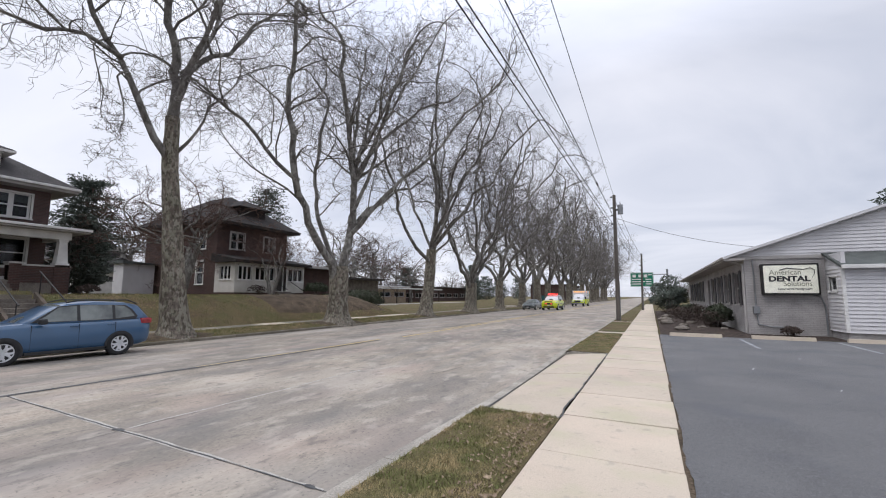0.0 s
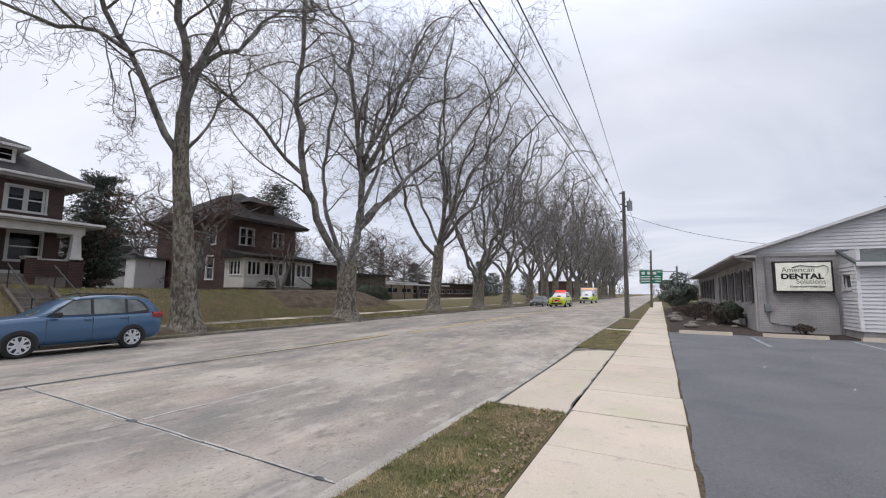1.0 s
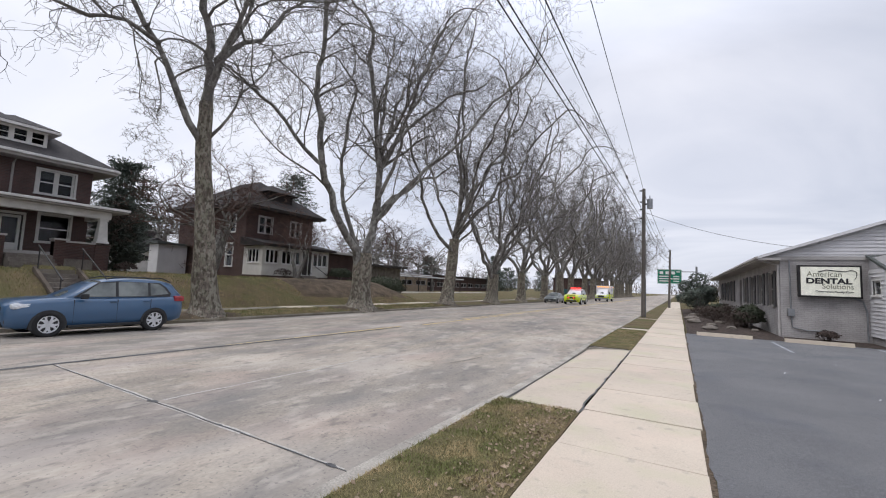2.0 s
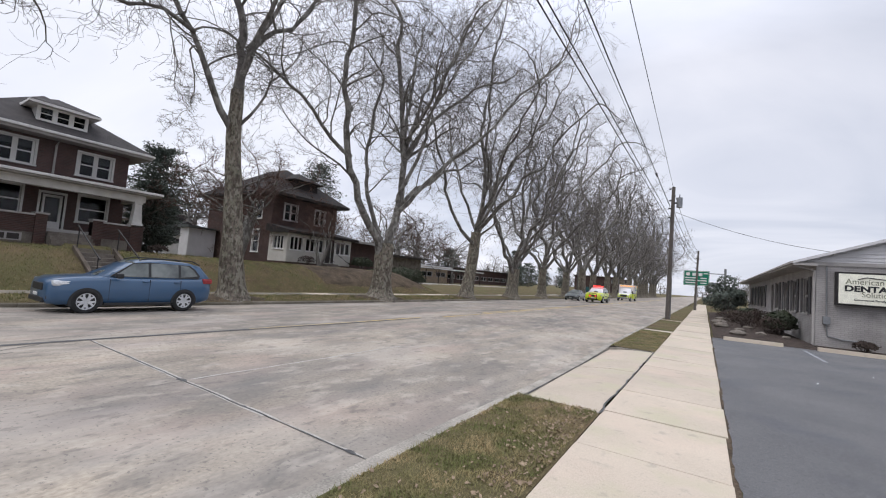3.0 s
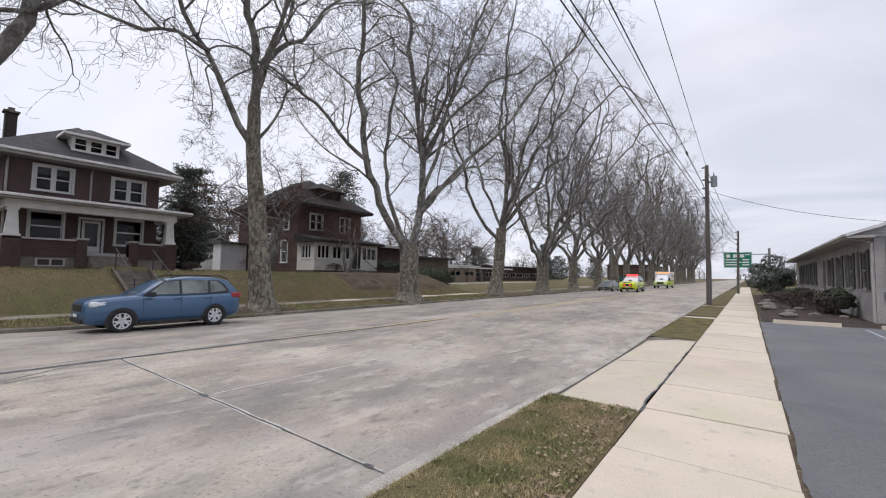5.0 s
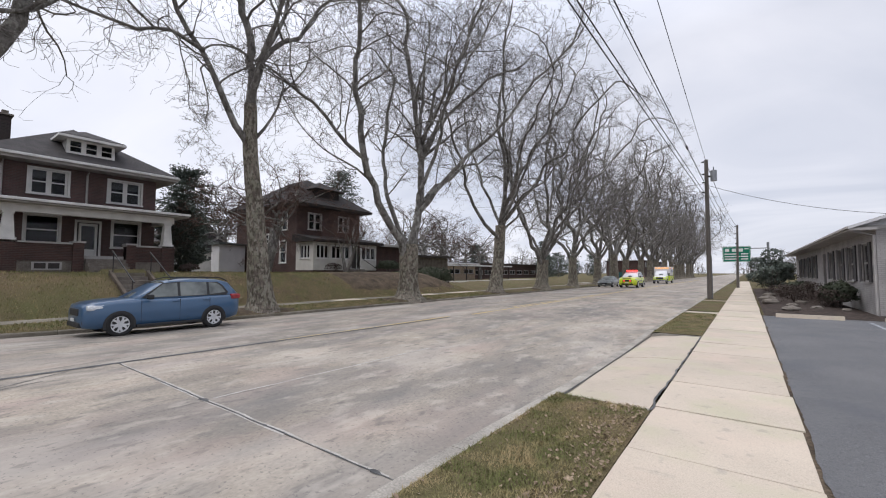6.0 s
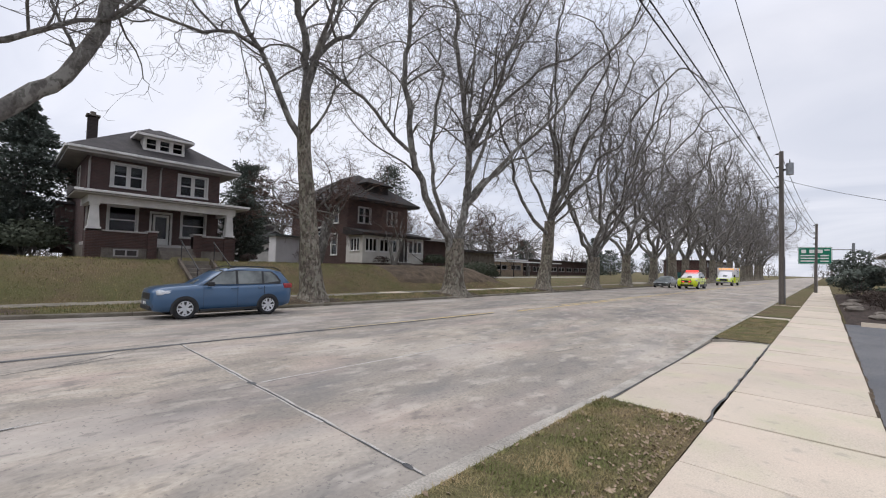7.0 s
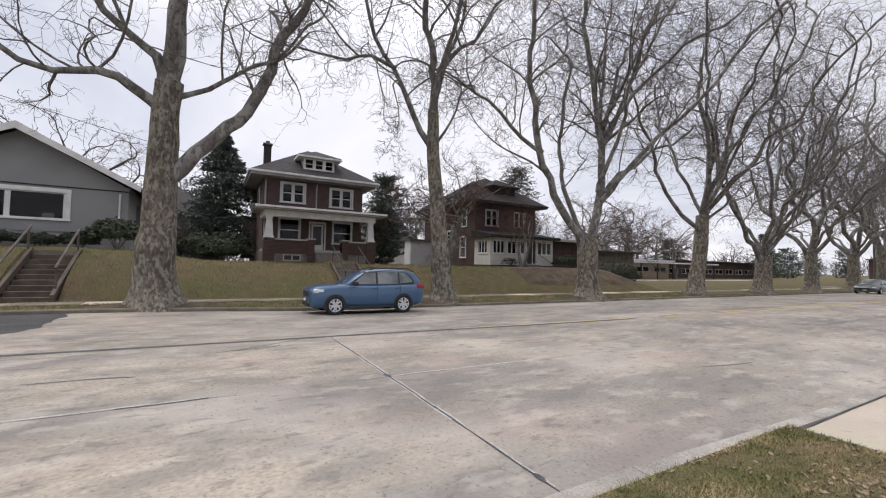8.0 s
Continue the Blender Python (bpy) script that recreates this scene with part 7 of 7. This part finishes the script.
def sedan(at, yaw, label, colour):
    car = thing("car", (0, 0, 0), label, "car")
    part("body", loft(bmesh.new(), [hull(2.35, 0.58, 0.34, 0.56), hull(2.25, 0.76, 0.25, 0.66), hull(1.6, 0.88, 0.2, 0.84), hull(0.9, 0.89, 0.2, 0.92), hull(-1.0, 0.89, 0.2, 0.95), hull(-1.8, 0.87, 0.22, 0.94), hull(-2.3, 0.78, 0.3, 0.86), hull(-2.36, 0.66, 0.4, 0.72)]), colour, car, smooth=True)
    part("cabin", loft(bmesh.new(), [cabin(1.0, 0.80, 0.86, 0.78, 0.92), cabin(0.2, 0.80, 0.86, 0.60, 1.36), cabin(-0.4, 0.80, 0.86, 0.59, 1.42), cabin(-1.0, 0.80, 0.86, 0.58, 1.36), cabin(-1.8, 0.76, 0.86, 0.72, 0.96)]), colour, car, smooth=True)
    for pts in ([(0.7, 0.96), (-0.25, 0.97), (-0.25, 1.34), (0.15, 1.30)], [(-0.32, 0.97), (-1.3, 1.0), (-0.95, 1.29), (-0.32, 1.34)]):
        side_pane(car, pts, 0.80, 0.86, 0.61, 1.38)
    for s in (1, -1):
        quad_pane(car, [(1.0, 0, 0.95), (0.92, s * 0.70, 0.94), (0.25, s * 0.52, 1.34), (0.22, 0, 1.37)], "windscreen")
        part("headlamp", boxes((2.02, 2.28, s * 0.48, s * 0.78, 0.56, 0.68), bev=0.04), LAMP_CLEAR, car)
        part("tail_lamp", boxes((-2.34, -2.15, s * 0.5, s * 0.8, 0.7, 0.84), bev=0.03), LAMP_RED, car)
        part("mirror", boxes((0.55, 0.7, s * 0.88, s * 1.0, 0.92, 1.04), bev=0.03), colour, car)
    part("grille", boxes((2.25, 2.37, -0.4, 0.4, 0.42, 0.56), bev=0.02), PLASTIC, car)
    part("number_plate", boxes((2.37, 2.385, -0.15, 0.15, 0.34, 0.42)), WHITE_P, car)
    for x in (1.42, -1.32):
        arch(car, x, 0.885, 0.32)
        for s in (1, -1):
            wheel(car, x, s * 0.80, 0.315)
    car.matrix_basis = pose(*at, 0, 0, yaw)
    return car


def ambulance(at, yaw):
    a = thing("ambulance", (0, 0, 0), "white and lime-yellow box ambulance with lit warning lamps", "ambulance")
    part("box_lower", boxes((-4.1, 0.0, -1.15, 1.15, 0.48, 1.28), bev=0.03), CAR_LIME, a)
    part("box_band", boxes((-3.6, 0.005, -1.157, 1.157, 1.28, 1.36), bev=0.005), CAR_NAVY, a)
    part("box_upper", boxes((-3.55, 0.0, -1.15, 1.15, 1.36, 2.72), bev=0.04), CAR_WHITE, a)
    part("box_rear", boxes((-4.1, -3.55, -1.15, 1.15, 1.28, 2.72), bev=0.04), CAR_LIME, a)
    part("cab_lower", loft(bmesh.new(), [hull(2.35, 0.86, 0.42, 1.02), hull(2.2, 0.95, 0.40, 1.10), hull(1.6, 1.0, 0.38, 1.22), hull(0.9, 1.0, 0.38, 1.30), hull(-0.05, 1.0, 0.38, 1.30)]), CAR_LIME, a, smooth=True)
    part("bonnet", loft(bmesh.new(), [hull(2.25, 0.80, 0.85, 1.12), hull(1.7, 0.86, 0.95, 1.26), hull(1.05, 0.9, 0.95, 1.34)]), CAR_WHITE, a, smooth=True)
    part("cab_upper", loft(bmesh.new(), [cabin(1.2, 0.93, 1.22, 0.92, 1.34), cabin(0.55, 0.95, 1.22, 0.82, 1.98), cabin(0.2, 0.95, 1.22, 0.80, 2.12), cabin(-0.05, 0.95, 1.22, 0.80, 2.14)]), CAR_WHITE, a, smooth=True)
    side_pane(a, [(0.98, 1.38), (0.12, 1.38), (0.12, 1.98), (0.52, 1.94)], 0.95, 1.22, 0.81, 2.1)
    for s in (1, -1):
        quad_pane(a, [(1.2, 0, 1.38), (1.12, s * 0.82, 1.37), (0.52, s * 0.72, 1.96), (0.5, 0, 2.0)], "windscreen")
        part("headlamp", boxes((2.2, 2.38, s * 0.56, s * 0.86, 0.82, 1.0), bev=0.03), LAMP_CLEAR, a)
        part("mirror", boxes((0.95, 1.1, s * 1.08, s * 1.25, 1.35, 1.7), bev=0.03), PLASTIC, a)
        part("lower_band", boxes((-4.0, -0.1, s * 1.14, s * 1.158, 0.70, 0.75)), CAR_NAVY, a)
        for x0, x1, z in ((-2.5, -1.3, 2.12), (-2.35, -1.45, 1.86)):
            part("lettering_bar", boxes((x0, x1, s * 1.145, s * 1.158, z, z + 0.15)), CAR_NAVY, a)
        part("emblem", tube(bmesh.new(), [(-3.25, s * 1.14, 1.98), (-3.25, s * 1.16, 1.98)], 0.24, 0.24, 20), mat("emblem_blue", (0.04, 0.13, 0.4), rough=0.4), a)
        part("side_lamp", boxes((-0.65, -0.35, s * 1.14, s * 1.18, 2.42, 2.6), bev=0.01), AMBER, a)
        part("side_lamp", boxes((-3.85, -3.6, s * 1.14, s * 1.18, 2.42, 2.6), bev=0.01), AMBER, a)
        part("side_vent", boxes((-1.1, -0.85, s * 1.14, s * 1.18, 2.38, 2.56), bev=0.01), PLASTIC, a)
        for x in (-1.5, -1.1, -3.6):
            part("latch", boxes((x, x + 0.14, s * 1.14, s * 1.165, 0.9, 1.04), bev=0.01), PLASTIC, a)
        part("running_board", boxes((-0.1, 0.9, s * 0.9, s * 1.1, 0.34, 0.42), bev=0.01), STEEL, a)
    for y in (-0.85, -0.45, -0.05, 0.35, 0.75):
        part("front_lamp", boxes((-0.02, 0.04, y - 0.1, y + 0.2, 2.44, 2.60), bev=0.01), AMBER, a)
    part("grille", boxes((2.24, 2.40, -0.5, 0.5, 0.72, 1.04), bev=0.03), PLASTIC, a)
    part("bumper", boxes((2.2, 2.55, -0.98, 0.98, 0.40, 0.66), bev=0.05), CHROME, a)
    for x in (1.55, -2.85):
        arch(a, x, 1.0 if x > 0 else 1.15, 0.42)
        for s in (1, -1):
            wheel(a, x, s * (0.92 if x > 0 else 1.05), 0.40, 0.24, 6)
    a.matrix_basis = pose(*at, 0, 0, yaw)
    return a


suv((-15.55, 5.85, road_z(-15.0, 5.6)), -90, "blue compact estate car parked against the far kerb", CAR_BLUE, CAR_BLUE, (0.975, 0.975, 1.0))
suv((-11.3, 54.0, road_z(-11.3, 54)), -90, "white and lime-yellow rescue car with a lit red bar", CAR_LIME, CAR_WHITE, (1.14, 1.1, 1.16), "rescue")
ambulance((-11.3, 76.0, road_z(-11.3, 76)), -90)
sedan((-14.8, 57.0, road_z(-14.8, 57)), -90, "grey-green saloon car waiting by the far kerb", CAR_GREY)


# ---- gardens between and beyond the houses ----
def shed(at, w, d, h, label, wallmat, roofmat, door=False):
    x, y, z = at
    s = thing("garage" if door else "shed", at, label, "garage" if door else "shed")
    part("wall", boxes((x - d, x, y, y + w, z - 0.5, z + h)), wallmat, s)
    part("roof", prism(bmesh.new(), [(y - 0.3, z + h), (y + w + 0.3, z + h), (y + w / 2, z + h + w * 0.28)] if door else [(y - 0.2, z + h), (y + w + 0.2, z + h), (y + w + 0.2, z + h + 0.12), (y - 0.2, z + h + 0.25)], 0.3, -d - 0.3, facing("+x", x)), roofmat, s)
    if not door:
        for k in range(int((h - 0.05) / 0.15)):
            bm = boxes((x + 0.005, x + 0.035, y, y + w, z + 0.15 * k, z + 0.15 * k + 0.155))
            for p in bm.verts:
                if p.co.z > z + 0.15 * k + 0.1 and p.co.x > x + 0.02:
                    p.co.x -= 0.026
            part("siding_board", bm, wallmat, s)
    if door:
        dr = part("garage_door", boxes((x, x + 0.05, y + 0.5, y + w - 0.5, z, z + 2.0), bev=0.01), TRIM, s)
        for k in range(4):
            a = y + 0.75 + k * (w - 1.4) / 4
            part("pane", boxes((x + 0.05, x + 0.06, a, a + 0.5, z + 1.35, z + 1.7)), SHUTTER, dr)
    return s


shed((-46.0, 19.0, 1.5), 5.0, 6.0, 2.2, "white garage with a dark shingled roof", SIDING_W, SHINGLE, True)
shed((-39.0, 18.5, 1.5), 2.4, 1.5, 2.6, "pale grey lapped-board shed between the houses", SIDING_W, SHINGLE_GREY)
far = thing("house", (-60, 24, 1), "pale gabled house far behind the gardens", "house")
part("wall", boxes((-66, -58, 21, 28, 0.5, 5.5)), SIDING_W, far)
part("roof", prism(bmesh.new(), [(20.5, 5.4), (28.5, 5.4), (24.5, 9.0)], 0.5, -8.5, facing("+x", -58)), SHINGLE, far)
part("window", boxes((-58, -57.95, 23.9, 25.1, 6.0, 7.2)), SHUTTER, far)


def low_block(name, x0, x1, y0, y1, z0, z1, label, wallmat, windows=0, fascia=TRIM_OLD, wz=(1.0, 2.0)):
    b = thing(name, (x1, y0, z0), label, "building")
    fx = facing("+x", x1)
    w = (y1 - y0) / windows if windows else 0
    holes = [(y0 + w * (k + 0.15), y0 + w * (k + 0.85), z0 + wz[0], z0 + wz[1]) for k in range(windows)]
    part("wall", wall_mesh(fx, y0, y1, z0 - 0.6, z1, holes), wallmat, b)
    part("wall", boxes((x0, x1 - 0.26, y0, y0 + 0.25, z0 - 0.6, z1)), wallmat, b)
    part("wall", boxes((x0, x1 - 0.26, y1 - 0.25, y1, z0 - 0.6, z1)), wallmat, b)
    part("inner_wall", boxes((x1 - 2.4, x1 - 2.3, y0 + 0.3, y1 - 0.3, z0, z1)), ROOM, b)
    for h in holes:
        window(b, fx, *h, 2, rail=False, border=0.05, trim=TRIM_OLD)
    part("roof", boxes((x0 - 0.5, x1 + 0.7, y0 - 0.6, y1 + 0.6, z1, z1 + 0.22)), SHINGLE, b)
    part("fascia", boxes((x1 + 0.7, x1 + 0.76, y0 - 0.6, y1 + 0.6, z1 - 0.02, z1 + 0.24)), fascia, b)
    return b


low_block("brick_wing", -40, -31.5, 29.6, 35.0, 1.0, 4.3, "dark red brick wing beyond the porch house", BRICK_RED2)
low_block("stone_bungalow", -42, -33.0, 36.2, 46.0, 0.4, 3.5, "low dark stone bungalow behind clipped shrubs", STONE, 0, DARKWOOD)
low_block("school_block", -58, -46, 54, 74, 0.1, 3.2, "low tan brick school block with a flat roof", BRICK_TAN, 4, TRIM, (1.25, 2.1))
low_block("school_wing", -62, -50, 80, 118, 0.1, 3.6, "low dark school wing with long flat roof", BRICK_RED2, 9, DARKWOOD)
can = thing("covered_walkway", (-42, 55, 0), "long covered walkway with a white-edged flat roof", "walkway canopy")
part("roof", boxes((-44, -41.5, 47, 82, 2.75, 2.95)), SHINGLE, can)
part("fascia", boxes((-41.5, -41.44, 47, 82, 2.74, 2.97)), TRIM, can)
for k in range(9):
    part("post", boxes((-41.9, -41.78, 47.4 + 4.2 * k, 47.52 + 4.2 * k, -0.2, 2.75)), DARKWOOD, can)
plaza = tagged(raw("school_path", [(-41, 44, 0.12), (-19.9, 64, 0.0), (-19.9, 67, 0.0), (-41, 90, 0.12)], [(0, 1, 2, 3)], KERB), "pale concrete path across the school lawn", "path", kind="structure")
low_block("apartment_row", -42, -29, 160, 196, 0, 5.8, "red brick row of houses far down the street", BRICK_RED2, 10, DARKWOOD, (3.8, 5.2))

# mulched bank and drifts of dry leaves before the porch house
rng = random.Random(5)
v, f = [], []
nx, ny = 14, 30
for j in range(ny + 1):
    for i in range(nx + 1):
        x = -20.7 - 4.4 * i / nx
        yy = 18.6 + 11.9 * j / ny
        e = min(i, nx - i, j, ny - j)
        x += 0.35 * noise.noise((yy * 0.7, i * 0.2, 1.0)) if e == 0 else 0
        v.append((x, yy, land_z(x, yy) + (0.05 + 0.05 * noise.noise((x, yy, 2)) if e else -0.03)))
f = [(j * (nx + 1) + i, j * (nx + 1) + i + 1, (j + 1) * (nx + 1) + i + 1, (j + 1) * (nx + 1) + i) for j in range(ny) for i in range(nx)]
tagged(raw("leafy_bank", v, f, SOIL, smooth=True), "brown bank of bare soil and fallen leaves", "bank", kind="structure")


# ---- grass and litter ----
def scatter(name, label, category, count, place, shape, material, seed):
    r = random.Random(seed)
    v, f = [], []
    for k in range(count):
        p = place(r)
        if p is None:
            continue
        b = len(v)
        q = shape(r, p)
        v += q
        f.append(tuple(range(b, b + len(q))))
    return tagged(raw(name, v, f, material), label, category, kind="stuff")


def blade(r, p):
    q, h, w = r.uniform(0, 6.28), r.uniform(0.012, 0.04), r.uniform(0.0025, 0.005)
    l = r.uniform(0.0, 0.05)
    dx, dy = math.cos(q), math.sin(q)
    return [(p[0] - dy * w, p[1] + dx * w, p[2]), (p[0] + dy * w, p[1] - dx * w, p[2]), (p[0] + dx * l, p[1] + dy * l, p[2] + h)]


def leaf(r, p):
    s = r.uniform(0.010, 0.028)
    q = r.uniform(0, 6.28)
    c, d = math.cos(q) * s, math.sin(q) * s
    t = r.uniform(-0.015, 0.02)
    return [(p[0] + c, p[1] + d, p[2] + 0.012 + t), (p[0] - d * 0.6, p[1] + c * 0.6, p[2] + 0.012), (p[0] - c, p[1] - d, p[2] + 0.016 - t * 0.5), (p[0] + d * 0.6, p[1] - c * 0.6, p[2] + 0.024)]


def crumb(r, p):
    return [(a * 0.35 + p[0] * 0.65, b * 0.35 + p[1] * 0.65, c * 0.4 + p[2] * 0.6) for a, b, c in leaf(r, p)]


def on_verge(r):
    y = 1.2 + 4.5 * r.random() if r.random() < 0.72 else 12.6 + 6.7 * r.random()
    x = r.uniform(-2.26, -1.17)
    if noise.noise((x * 2.2, y * 2.2, 7)) < -0.28 and r.random() < 0.7:
        return None
    return (x, y, 0.015)


scatter("verge_grass", "short brown and green winter grass blades on the verge", "grass", 42000, on_verge, blade, BLADE, 71)
scatter("verge_leaves", "dry brown leaf scraps along the sidewalk edge", "leaf litter", 800, lambda r: (-1.16 - min(1.05, abs(r.gauss(0, 0.26 if r.random() < 0.7 else 0.7))), r.uniform(1.0, 5.7), 0.02), leaf, LEAF_DRY, 72)
scatter("bank_leaves", "dry leaves scattered over the banks", "leaf litter", 5500, lambda r: (lambda x, y: (x, y, land_z(x, y) + 0.03))(-20.2 - abs(r.gauss(0, 1.4)), r.uniform(-9, 30)), leaf, LEAF_DRY, 73)


def bank_blade(r, p):
    q, h, w = r.uniform(0, 6.28), r.uniform(0.04, 0.11), r.uniform(0.006, 0.012)
    dx, dy = math.cos(q), math.sin(q)
    l = r.uniform(0, 0.06)
    return [(p[0] - dy * w, p[1] + dx * w, p[2]), (p[0] + dy * w, p[1] - dx * w, p[2]), (p[0] + dx * l, p[1] + dy * l, p[2] + h)]


def on_bank(r):
    y = r.uniform(-10, 32)
    x = r.choice((r.uniform(-18.6, -17.0), r.uniform(-26, -19.9), r.uniform(-24, -19.9)))
    if x > -25.2 and x < -20.5 and 18.6 < y < 30.5 and (r.random() < 0.55 or noise.noise((x * 0.5, y * 0.35, 9)) > 0.1):
        return None
    return (x, y, land_z(x, y) - 0.005)


scatter("lawn_grass", "tufted winter grass on the house lawns", "grass", 60000, on_bank, bank_blade, BLADE, 74)
# litter in the gutters and on the lot
scatter("gutter_litter", "leaf scraps and grit in the near gutter", "leaf litter", 160, lambda r: (-2.50 - abs(r.gauss(0, 0.08)), r.uniform(1, 18), road_z(-2.5, 5) - 0.005), crumb, LEAF_DRY, 75)
scatter("paper_scraps", "small white paper scraps on the asphalt lot", "litter", 5, lambda r: (r.uniform(1, 5), r.uniform(9, 17), 0.0), leaf, WHITE_P, 76)

bin_ = thing("dumpster", (-22.5, 100, 0.1), "teal steel dumpster beyond the school lawn", "dumpster")
part("tub", prism(bmesh.new(), [(-23.6, 0.2), (-21.6, 0.2), (-21.2, 1.7), (-23.8, 1.7)], 98.5, 102.0), CAR_TEAL, bin_)
part("lid", boxes((-23.9, -21.1, 98.4, 102.1, 1.7, 1.8), bev=0.02), PLASTIC, bin_)
